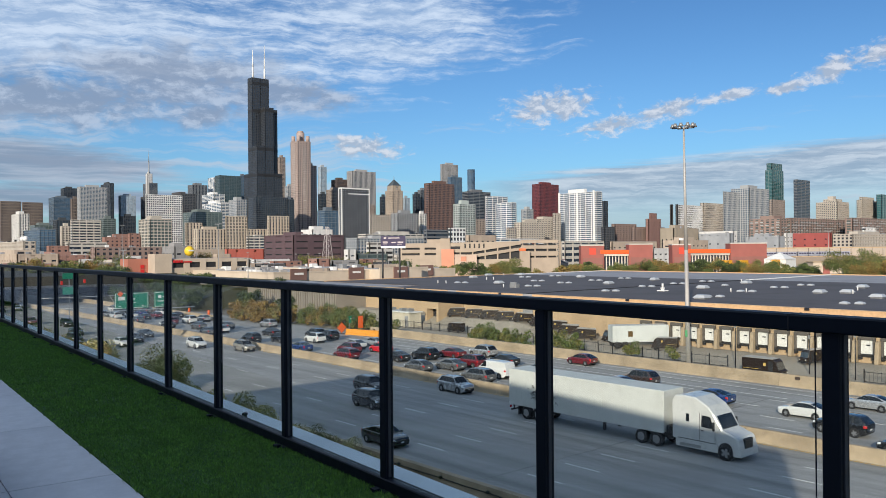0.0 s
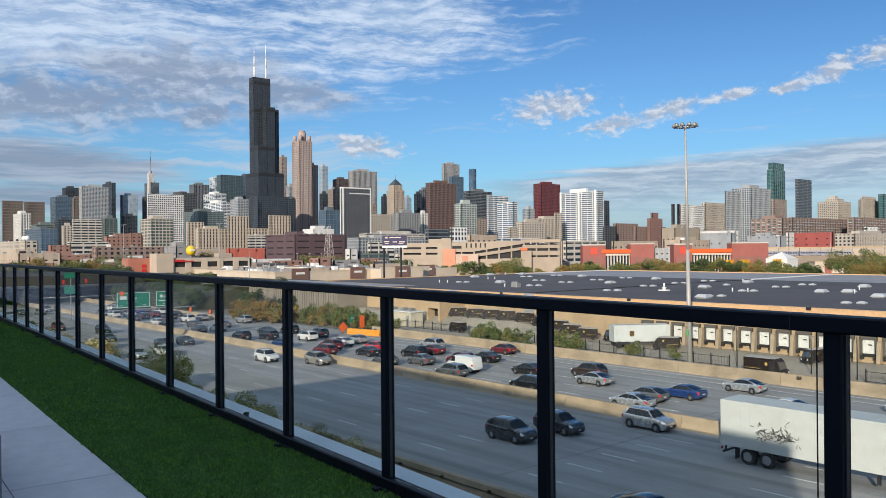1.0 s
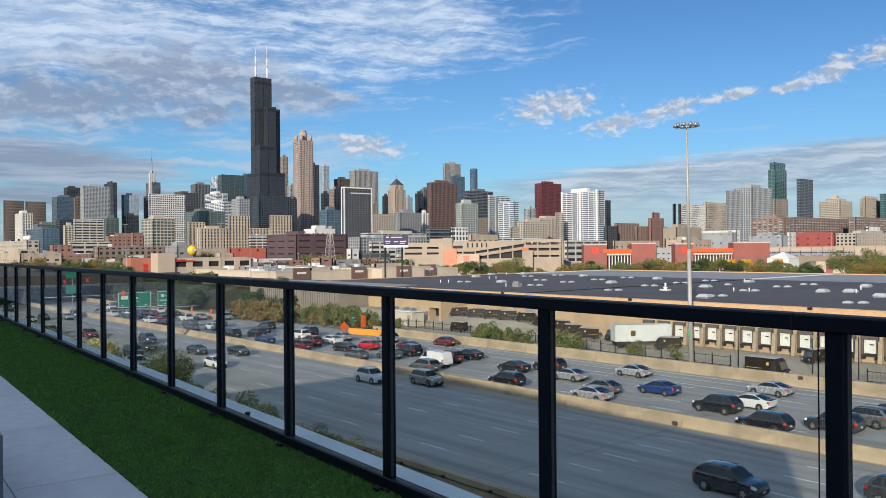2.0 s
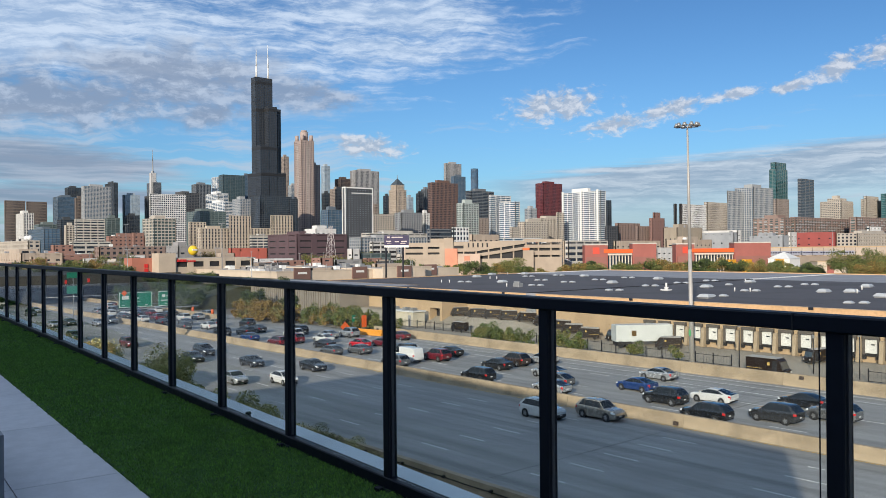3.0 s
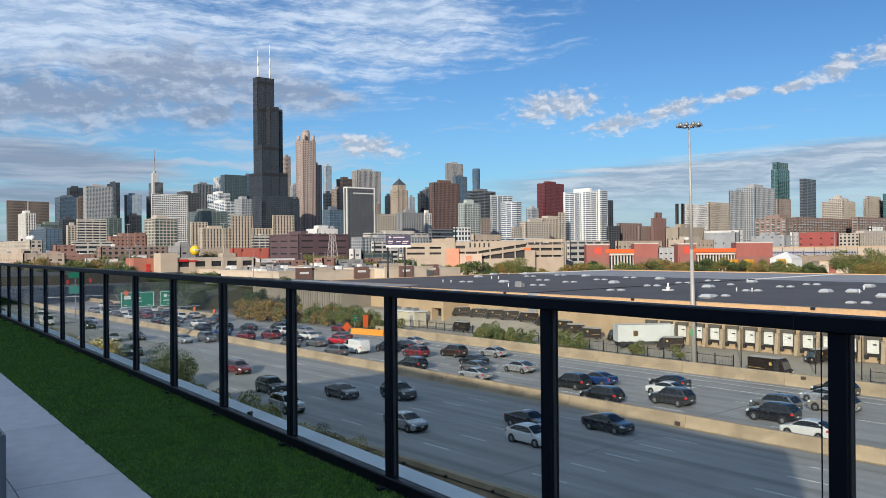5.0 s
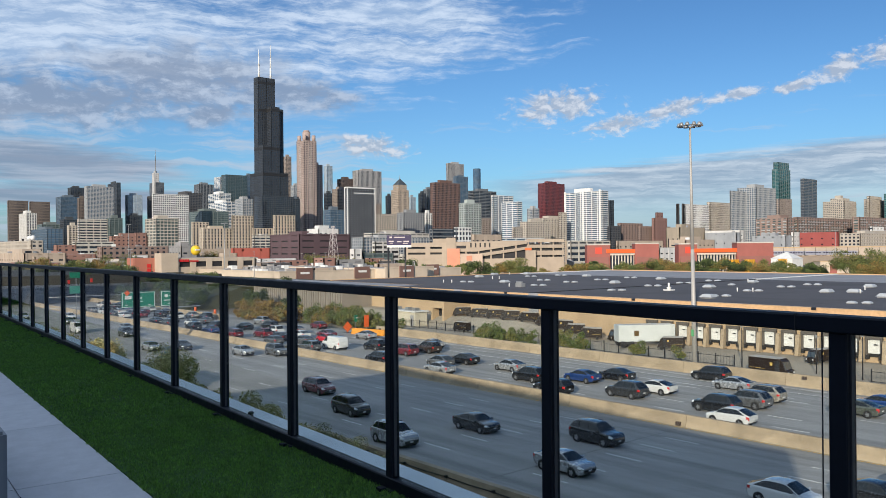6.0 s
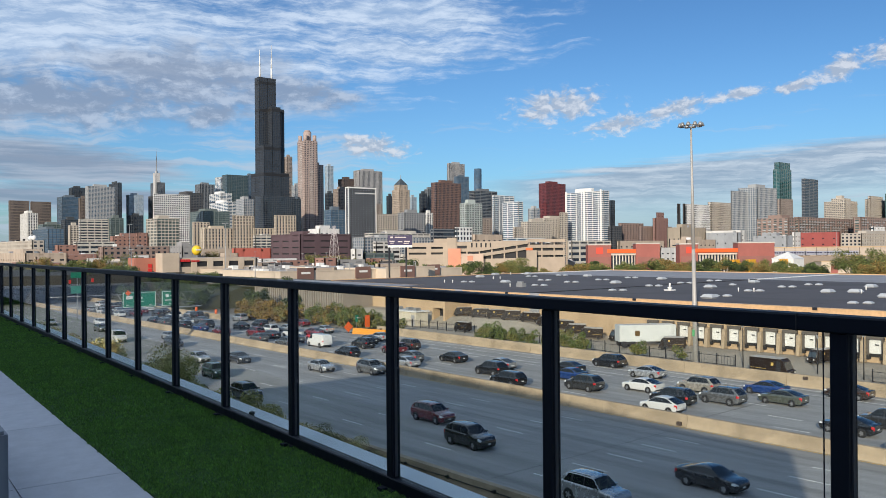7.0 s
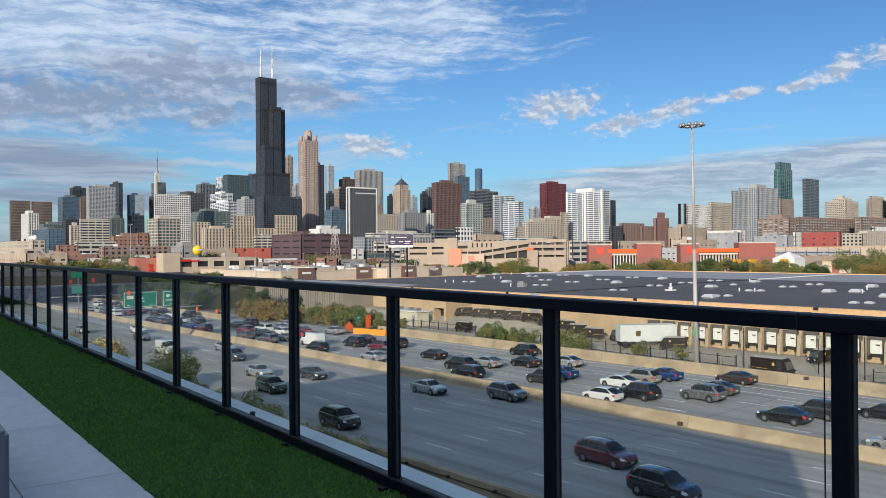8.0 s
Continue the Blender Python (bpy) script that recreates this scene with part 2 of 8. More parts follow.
M_ROOFGREY = mat("grey_roofing", (0.30, 0.30, 0.31), 0.85, grain=0.15, size=1.5, stain=0.4, stain_size=12)
M_TANWALL = mat("tan_wall", (0.50, 0.36, 0.22), 0.85, grain=0.12, size=0.5, stain=0.35, stain_size=4)
M_BRICKTAN = mat("tan_parapet", (0.60, 0.38, 0.20), 0.85, grain=0.15, size=0.4, stain=0.3, stain_size=5)
M_WHITE = mat("white_paint", (0.75, 0.74, 0.70), 0.5, grain=0.08, size=0.5, stain=0.25, stain_size=1.5)
M_STEEL = mat("galvanised_steel", (0.36, 0.36, 0.35), 0.5, metal=0.5, grain=0.1, size=0.3, stain=0.3, stain_size=2)
M_BLACKMETAL = mat("black_metal", (0.015, 0.015, 0.017), 0.5, grain=0.1, size=0.1)
# near-black: painted shade inside openings, and plain dark parts such as seams
M_DARK = mat("dark_void", (0.02, 0.02, 0.022), 0.7, grain=0.2, size=1.0)

# ---- small mesh helpers ----


def part(name, bm, material, parent=None, label="", smooth=False):
    """Links a bmesh as one mesh object, under a thing or a part."""
    me = bpy.data.meshes.new(name)
    bm.to_mesh(me)
    bm.free()
    for m in (material if isinstance(material, (list, tuple)) else [material]):
        me.materials.append(m)
    if smooth:
        me.shade_smooth()
    ob = new(name, me)
    if parent:
        ob.parent = parent
    if label:
        ob["label"] = label
    return ob


def thing(name, label, category, m=None, group="", kind=""):
    ob = new(name)
    ob.empty_display_size = 0.3
    if m is not None:
        ob.matrix_basis = m
    return tagged(ob, label, category, group, kind)


BOX_F = ((0, 3, 2, 1), (4, 5, 6, 7), (0, 1, 5, 4), (1, 2, 6, 5), (2, 3, 7, 6), (3, 0, 4, 7))


def box(bm, x0, y0, z0, x1, y1, z1, slot=0, top=None):
    """An upright box between two corners; top: (inset x, inset y) of its upper face."""
    ix, iy = top or (0, 0)
    v = [bm.verts.new(p) for p in ((x0, y0, z0), (x1, y0, z0), (x1, y1, z0), (x0, y1, z0),
                                   (x0 + ix, y0 + iy, z1), (x1 - ix, y0 + iy, z1), (x1 - ix, y1 - iy, z1), (x0 + ix, y1 - iy, z1))]
    for f in BOX_F:
        bm.faces.new([v[i] for i in f]).material_index = slot
    return v


def boxes(*rows):
    bm = bmesh.new()
    for r in rows:
        box(bm, *r)
    return bm


def bevelled(bm, w, seg=1):
    bmesh.ops.bevel(bm, geom=list(bm.edges), offset=w, segments=seg, affect="EDGES", clamp_overlap=True)
    return bm


def tube(bm, p, q, r0, r1=None, n=10, caps=True, slot=0):
    """A tapered round bar from p to q."""
    p, q = Vector(p), Vector(q)
    r1 = r0 if r1 is None else r1
    turn = (q - p).to_track_quat("Z", "Y")
    rings = []
    for c, r in ((p, r0), (q, r1)):
        rings.append([bm.verts.new(c + turn @ Vector((r * math.cos(2 * math.pi * i / n), r * math.sin(2 * math.pi * i / n), 0))) for i in range(n)])
    for i in range(n):
        f = bm.faces.new((rings[0][i], rings[0][(i + 1) % n], rings[1][(i + 1) % n], rings[1][i]))
        f.smooth, f.material_index = True, slot
    if caps:
        bm.faces.new(rings[0][::-1]).material_index = slot
        bm.faces.new(rings[1]).material_index = slot
    return rings


def extrude_profile(bm, pts, a, b, axis="x", slot=0):
    """A solid with the outline pts (two coordinates each), drawn along an axis from a to b."""
    def at3(s, u, v):
        return (s, u, v) if axis == "x" else (u, s, v) if axis == "y" else (u, v, s)
    r0 = [bm.verts.new(at3(a, *p)) for p in pts]
    r1 = [bm.verts.new(at3(b, *p)) for p in pts]
    n = len(pts)
    for i in range(n):
        bm.faces.new((r0[i], r0[(i + 1) % n], r1[(i + 1) % n], r1[i])).material_index = slot
    bm.faces.new(r0[::-1]).material_index = slot
    bm.faces.new(r1).material_index = slot
    bmesh.ops.recalc_face_normals(bm, faces=bm.faces)
    return bm


# ---- ground and road (the road runs along X; its far end is towards -X) ----
ROAD0, ROAD1 = -420.0, 60.0


def sheet(name, x0, y0, x1, y1, z, material, step=0.0):
    bm = bmesh.new()
    nx = max(1, int((x1 - x0) / step)) if step else 1
    ny = max(1, int((y1 - y0) / step)) if step else 1
    g = [[bm.verts.new((x0 + (x1 - x0) * i / nx, y0 + (y1 - y0) * j / ny, z)) for j in range(ny + 1)] for i in range(nx + 1)]
    for i in range(nx):
        for j in range(ny):
            bm.faces.new((g[i][j], g[i + 1][j], g[i + 1][j + 1], g[i][j + 1]))
    return part(name, bm, material)


def rise(x, y):
    """Height of the yard: level by the fence, ramped up to the parking stand at its far end."""
    a = min(max((-79.0 - x) / 17.0, 0.0), 1.0)
    b = min(max((y - 95.0) / 4.0, 0.0), 1.0)
    c = min(max((98.0 - y) / 9.0, 0.0), 1.0) * min(max((x + 95.0) / 25.0, 0.0), 1.0)
    return 1.8 * a * b - 0.7 * c - 0.02


def yard_sheet():
    bm = bmesh.new()
    xs = [-145.3, -125, -112, -96, -90, -84.5, -79, -70, 0, ROAD1 - 0.5]
    ys = [81.1, 89.0, 92.0, 95.0, 97.0, 99.0, 103.38]
    g = [[bm.verts.new((x, y, rise(x, y))) for y in ys] for x in xs]
    for i in range(len(xs) - 1):
        for j in range(len(ys) - 1):
            bm.faces.new((g[i][j], g[i + 1][j], g[i + 1][j + 1], g[i][j + 1]))
    return part("pavement", bm, M_YARD)


def ground_sheet():
    """One sheet to the horizon, let down a metre under the delivery yard."""
    xs, ys = (-4800, -145.4, 60, 2500), (-2500, 81.0, 103.4, 4800)
    bm = bmesh.new()
    hi = [[bm.verts.new((x, y, -0.06)) for y in ys] for x in xs]
    lo = [[bm.verts.new((x, y, -1.0)) for y in ys[1:3]] for x in xs[1:3]]
    for i in range(3):
        for j in range(3):
            if (i, j) != (1, 1):
                bm.faces.new((hi[i][j], hi[i + 1][j], hi[i + 1][j + 1], hi[i][j + 1]))
    bm.faces.new((lo[0][0], lo[1][0], lo[1][1], lo[0][1]))
    ring = [(1, 1), (2, 1), (2, 2), (1, 2)]
    for k in range(4):
        (i, j), (m, n) = ring[k], ring[(k + 1) % 4]
        bm.faces.new((hi[i][j], hi[m][n], lo[m - 1][n - 1], lo[i - 1][j - 1]))
    return part("ground", bm, M_EARTH)


YARD = -0.06
tagged(ground_sheet(), "dusty city ground between streets and lots", "ground", kind="structure")
tagged(sheet("road", ROAD0, 31.8, ROAD1, 80.6, 0.0, M_ASPHALT), "grey worn asphalt expressway with several lanes", "road", kind="structure")
tagged(yard_sheet(), "pale asphalt delivery yard beside the warehouse", "yard", kind="structure")


def lane_lines():
    bm = bmesh.new()
    for y in (37.3, 41.0, 44.7, 48.6, 51.7):
        x = -35.15 - 35 * 10.98
        while x < ROAD1:
            box(bm, x, y - 0.055, 0.004, x + 2.85, y + 0.055, 0.012)
            x += 10.98
    for y, start in ((61.05, -31.6), (64.8, -34.0), (68.5, -28.0), (72.2, -37.0)):
        x = start - 34 * 10.98
        while x < ROAD1:
            box(bm, x, y - 0.055, 0.004, x + 3.0, y + 0.055, 0.012)
            x += 10.98
    for y in (33.6, 78.9, 76.6, 73.7):
        box(bm, ROAD0 if y < 73 else -110, y - 0.06, 0.004, ROAD1 if y != 73.7 else -36, y + 0.06, 0.012)
    tagged(part("lane_marking", bm, M_PAINTLINE), "worn white lane dashes and edge lines on asphalt", "road marking", kind="structure")
    bm = boxes((ROAD0, 55.4, 0.004, ROAD1, 55.52, 0.012), (ROAD0, 57.7, 0.004, ROAD1, 57.82, 0.012))
    tagged(part("yellow_line", bm, M_YELLOW), "faded yellow edge lines along the median", "road marking", kind="structure")


lane_lines()


def barrier(name, label, x0, x1, y, h, base=0.32, top=0.10, n=12.0):
    """A cast concrete barrier in lengths, with the sloped foot of such walls."""
    wall = tagged(thing(name, label, "barrier"), kind="structure")
    prof = [(-base, 0), (base, 0), (base * 0.85, 0.1), (top * 1.6, 0.38), (top, h), (-top, h), (-top * 1.6, 0.38), (-base * 0.85, 0.1)]
    bm = bmesh.new()
    extrude_profile(bm, prof, 0, n - 0.03, "x")
    first = part("concrete_length", bm, M_CONCRETE, wall)
    count = int((x1 - x0) / n)
    for i in range(count):
        ob = first if i == 0 else new("concrete_length", first.data)
        ob.parent = wall
        ob.location = (x0 + i * n, y, 0)
    return wall


barrier("barrier_median", "sunlit tan concrete median barrier in cast lengths", ROAD0, ROAD1, 56.1, 0.95, base=0.42, top=0.16)
barrier("barrier_far", "tan concrete barrier wall along the far shoulder", -112, ROAD1, 80.4, 1.25, base=0.35, top=0.15)
barrier("barrier_far_north", "tan concrete barrier wall where the road narrows", ROAD0, -150, 73.0, 1.1, base=0.35, top=0.15)
barrier("barrier_near", "low tan concrete barrier with cable along the near shoulder", ROAD0, ROAD1, 31.05, 1.15, base=0.35, top=0.2)


# ---- the roof deck, its guard rail and the house that carries it ----
DECK = 12.9
RAIL_DX, RAIL_DY = -0.9971, 0.0755      # along the rail, away from the camera
RAIL_O = (-3.77, 2.81)                   # foot of one post


def rail_pose(s, off=0.0, z=DECK):
    """A point s metres along the rail, off metres outwards; local x along the rail."""
    return Matrix.Translation((RAIL_O[0] + RAIL_DX * s + RAIL_DY * off, RAIL_O[1] + RAIL_DY * s - RAIL_DX * off, z)) @ pose(0, 0, 0, 0, 0, 180 - 4.33)


def deck():
    S0, S1 = -9.0, 34.0
    m = rail_pose(0)
    # slab under turf and pavers, with a metal ledge outside the glass; x runs against s, y inwards
    ob = part("floor", boxes((S0, 0.0, -0.45, S1, 9.0, -0.012)), M_DECK)
    ob.matrix_world = m
    tagged(ob, "concrete roof deck slab under turf and pavers", "deck", kind="structure")
    ledge = part("ledge", bevelled(boxes((S0, -0.41, -0.45, S1, -0.03, -0.03)), 0.02), M_LEDGE)
    ledge.matrix_world = m
    tagged(ledge, "pale grey metal ledge outside the glass rail", "ledge", kind="structure")
    # pavers
    pav = tagged(thing("pavement_deck", "pale grey concrete pavers along the turf", "paving", m), kind="structure")
    bm = bmesh.new()
    box(bm, 0.004, 0.004, -0.012, 1.796, 0.606, 0.0)
    first = part("paver", bm, M_DECK, pav)
    k = 0
    for i in range(-4, 18):
        for j in range(9):
            ob = first if k == 0 else new("paver", first.data)
            ob.parent = pav
            ob.location = (i * 1.8 + 1.35, 1.17 + j * 0.61, 0)
            k += 1


def guard_rail():
    m = rail_pose(0)
    rail = tagged(thing("guard_rail", "dark navy metal guard rail with glass panels", "railing", m), kind="structure")
    STEP = 1.33
    part("top_rail", bevelled(boxes((-9, -0.03, 1.125, 34, 0.05, 1.18)), 0.006), M_RAIL, rail)
    part("bottom_rail", bevelled(boxes((-9, -0.035, -0.03, 34, 0.035, 0.075)), 0.006), M_RAIL, rail)
    bm = boxes((-0.03, -0.03, 0.0, 0.03, 0.03, 1.125), (-0.07, -0.06, 0.0, 0.07, 0.06, 0.012))
    first = part("post", bevelled(bm, 0.004), M_RAIL, rail)
    pane = part("glass_pane", boxes((0.031, -0.006, 0.077, STEP - 0.031, 0.006, 1.123)), M_GLASS, rail)
    pane.visible_shadow = False
    clip = part("glass_clip", boxes((0.0302, -0.009, 0.08, 0.0345, 0.009, 1.12), (STEP - 0.0345, -0.009, 0.08, STEP - 0.0302, 0.009, 1.12)), mat("grey_gasket", (0.045, 0.045, 0.055), 0.6, grain=0.15, size=0.05), rail)
    foot = part("foot_bolt", boxes((-0.024, 0.06, 0.0, 0.024, 0.10, 0.024)), M_RAIL, rail)
    # thin bar added for the dark reflecting edge of a glass pane
    bm = bmesh.new()
    tube(bm, (-2.54, -0.10, -0.4), (-2.54, -0.10, 1.12), 0.0028, n=6)
    part("stay_rod", bm, M_RAIL, rail)
    part("joint_sleeve", boxes((-2.533, -0.0305, 1.1245, -2.529, 0.0508, 1.1806)), M_BLACKMETAL, rail)
    for i in range(-6, 25):
        for proto in (first, pane, clip, foot):
            ob = proto if i == 0 else new(proto.name.split(".")[0], proto.data)
            ob.parent = rail
            ob.location = (i * STEP, 0, 0)
            ob.visible_shadow = proto.visible_shadow


def turf():
    """Artificial grass between the rail and the pavers: a backing and upright blades."""
    m = rail_pose(0)
    base = part("turf_backing", boxes((-9, 0.04, -0.012, 34, 1.165, 0.002)), mat("turf_base", (0.03, 0.09, 0.015), 0.9, grain=0.4, size=0.02, stain=0.4, stain_size=0.4))
    base.matrix_world = m
    tagged(base, "dark green artificial turf backing along the rail", "turf", kind="structure")
    rng = np.random.default_rng(3)
    parts = []
    for s0, s1, dens, tall, wide in ((-4.0, 3.0, 16000, 0.020, 0.0032), (3.0, 9.0, 8000, 0.022, 0.005), (9.0, 34.0, 2200, 0.024, 0.011)):
        k = int((s1 - s0) * 1.16 * dens)
        p = np.stack([rng.uniform(s0, s1, k), rng.uniform(0.03, 1.172, k), np.zeros(k)], 1)
        p[:, 1] += (0.008 * np.sin(p[:, 0] * 23.0) + 0.006 * np.sin(p[:, 0] * 61.0)) * (p[:, 1] > 1.14)
        a = rng.uniform(0, 2 * np.pi, k)
        h = tall * rng.uniform(0.6, 1.15, k) * (1 + 0.25 * np.sin(p[:, 0] * 5.1) * np.sin(p[:, 1] * 9.0))
        w = np.stack([np.cos(a), np.sin(a), np.zeros(k)], 1) * (wide * rng.uniform(0.6, 1.2, k))[:, None]
        lean = np.stack([rng.normal(0, 0.4, k) * h, rng.normal(0, 0.4, k) * h, h], 1)
        parts.append(np.stack([p - w, p + w, p + lean], 1).reshape(-1, 3))
    v = np.concatenate(parts)
    me = bpy.data.meshes.new("turf_blades")
    me.vertices.add(len(v))
    me.vertices.foreach_set("co", v.ravel())
    n = len(v) // 3
    me.loops.add(3 * n)
    me.loops.foreach_set("vertex_index", np.arange(3 * n))
    me.polygons.add(n)
    me.polygons.foreach_set("loop_start", np.arange(n) * 3)
    me.update()
    me.materials.append(M_TURF)
    ob = new("turf_blades", me)
    ob.matrix_world = m
    tagged(ob, "short dense green artificial grass blades", "grass", kind="stuff")


def planter():
    """Low grey metal planter that stands on the pavers."""
    p = thing("planter", "low grey metal planter on the deck pavers", "planter", Matrix.Translation((-4.70, 0.985, DECK)) @ pose(0, 0, 0, 0, 0, -4.33))
    bm = bmesh.new()
    v = box(bm, -1.6, -0.75, 0.0, 0.0, 0.0, 0.46)
    bevelled(bm, 0.02, 2)
    part("case", bm, mat("planter_metal", (0.20, 0.21, 0.23), 0.5, grain=0.08, size=0.3, stain=0.2, stain_size=0.6), p)
    part("rim", boxes((-1.56, -0.71, 0.44, -0.04, -0.04, 0.468)), mat("planter_soil", (0.05, 0.04, 0.03), 0.95, grain=0.5, size=0.05, bump=0.5), p)
    c = thing("clamp", "small dark rubber clamp lying on the ledge", "clamp", rail_pose(2.57, 0.17, DECK - 0.03) @ pose(0, 0, 0, 0, 0, 30))
    bm = boxes((-0.05, -0.016, 0.0, 0.05, 0.016, 0.03), (-0.05, -0.02, 0.03, -0.01, 0.02, 0.055))
    part("body", bevelled(bm, 0.006), M_BLACKMETAL, c)
    bm = bmesh.new()
    tube(bm, (0.10, 0.05, 0.006), (0.85, 0.02, 0.006), 0.007, n=6)
    cab = part("cable", bm, M_BLACKMETAL)
    cab.matrix_world = p.matrix_basis.copy()
    tagged(cab, "thin black cable lying on the pavers", "cable")


deck()
guard_rail()
turf()
planter()


def own_house():
    """The building that carries the deck, with its unseen higher floors and wing behind it."""
    wall = mat("house_panel", (0.24, 0.23, 0.23), 0.85, grain=0.2, size=0.4, stain=0.3, stain_size=6)
    h = tagged(thing("apartment_house", "pale panelled apartment house that carries the deck", "building"), kind="structure")
    part("lower_floors", boxes((-36, -30, 0, 30, 1.9, 12.4)), wall, h)
    # out of view; roofline cut to throw the shadow edge on the road
    bm = bmesh.new()
    extrude_profile(bm, [(-37.6, 12.4), (14, 12.4), (14, 24.2), (5, 24.4), (-10, 25.1), (-31.8, 25.5), (-33.8, 22.0), (-37.6, 19.2)], -40, -13, "y")
    part("upper_floors", bm, wall, h)
    # unseen wing added for shade, near-black so that the glass panes mirror dark
    part("north_wing", boxes((-95, -40, 0, -38, -13, 16.0), (-165, -40, 0, -95, -13, 16.6)), mat("house_dark_brick", (0.10, 0.08, 0.075), 0.85, grain=0.25, size=0.4, stain=0.3, stain_size=6), h)


own_house()


# ---- warehouse beyond the road ----
WALL_Y, ROOF_Z = 103.4, 5.6


def warehouse():
    w = thing("warehouse", "long low tan warehouse with dark flat roof and docks", "warehouse")
    X0, X1, Y0, Y1, Z = -150, 40, WALL_Y, 245, ROOF_Z
    part("wall", boxes((X0, Y0, YARD, X1, Y1, Z), (-192, 122, -0.1, X0, Y1, Z)), M_TANWALL, w)
    part("parapet", boxes((X0, Y0 - 0.15, Z - 0.35, X1, Y0 + 0.35, Z + 0.72), (-192.2, 122, Z - 0.3, -191.7, Y1, Z + 0.3), (-192, Y1 - 0.3, Z - 0.3, X1, Y1, Z + 0.4)), M_BRICKTAN, w)
    part("cap_flashing", boxes((X0, Y0 - 0.2, Z + 0.72, X1, Y0 + 0.4, Z + 0.78)), M_TANWALL, w)
    part("roof", boxes((X0 + 0.3, Y0 + 0.35, Z, X1, 196, Z + 0.12), (-191.7, 122.2, Z, X0 + 0.3, 196, Z + 0.12)), M_ROOFDARK, w)
    part("grey_roof", boxes((-191.7, 196, Z, X1, Y1 - 0.3, Z + 0.13)), M_ROOFGREY, w)
    part("roof_seam", boxes((-190.4, 196.3, Z + 0.13, -189.2, 244, Z + 0.30)), M_WHITE, w)
    part("roof_seam", boxes((-106.2, 104, Z + 0.12, -105.5, 196, Z + 0.24)), M_DARK, w)
    part("roof_seam", boxes((-106.6, 196.3, Z + 0.13, -105.4, 244, Z + 0.30)), M_WHITE, w)
    for x in (-132, -104, -76, -48):
        part("scupper", boxes((x, Y0 - 0.3, Z + 0.45, x + 0.6, Y0 + 0.45, Z + 0.80)), M_BLACKMETAL, w)
    for x in (-118, -98):
        part("grey_pilaster", boxes((x, Y0 - 0.22, YARD, x + 2.2, Y0 + 0.42, Z + 0.80)), M_ROOFGREY, w)


warehouse()


def dock_bays():
    """Loading docks: a door in a grey padded frame, bumpers below, and a tan pier beside it."""
    proto = thing("loading_dock", "white loading dock door in a grey padded frame", "dock", pose(-64.3, WALL_Y, 0), "loading docks")
    part("frame", boxes((-0.98, -0.42, 0.95, -0.76, -0.02, 3.0), (0.76, -0.42, 0.95, 0.98, -0.02, 3.0), (-0.98, -0.46, 2.86, 0.98, -0.02, 3.25)), mat("dock_pad", (0.12, 0.105, 0.09), 0.8, grain=0.2, size=0.4, stain=0.3, stain_size=1.0), proto)
    d = part("door", boxes((-0.76, -0.12, 1.1, 0.76, -0.02, 2.86), (-0.74, -0.14, 1.5, 0.74, -0.11, 1.53), (-0.74, -0.14, 2.0, 0.74, -0.11, 2.03), (-0.74, -0.14, 2.45, 0.74, -0.11, 2.48)), M_WHITE, proto)
    part("window", boxes((-0.1, -0.16, 2.1, 0.35, -0.13, 2.25)), M_DARK, d)
    part("bumper", boxes((-0.98, -0.45, 0.42, -0.6, -0.02, 0.95), (0.6, -0.45, 0.42, 0.98, -0.02, 0.95), (-0.6, -0.3, 0.75, 0.6, -0.02, 1.1)), M_TRIM_EARLY, proto)
    pier = bmesh.new()
    extrude_profile(pier, [(-0.02, 0), (-1.15, 0), (-1.1, 0.5), (-0.85, 2.6), (-0.6, 2.75), (-0.02, 2.75)], 1.12, 1.62, "x")
    part("pier", bevelled(pier, 0.04), M_CONCRETE, proto)
    for i in range(-3, 26):
        if i:
            copy_thing(proto, pose(-64.3 + 2.66 * i, WALL_Y, 0))


M_TRIM_EARLY = mat("dock_rubber", (0.025, 0.024, 0.023), 0.8, grain=0.2, size=0.2)
dock_bays()


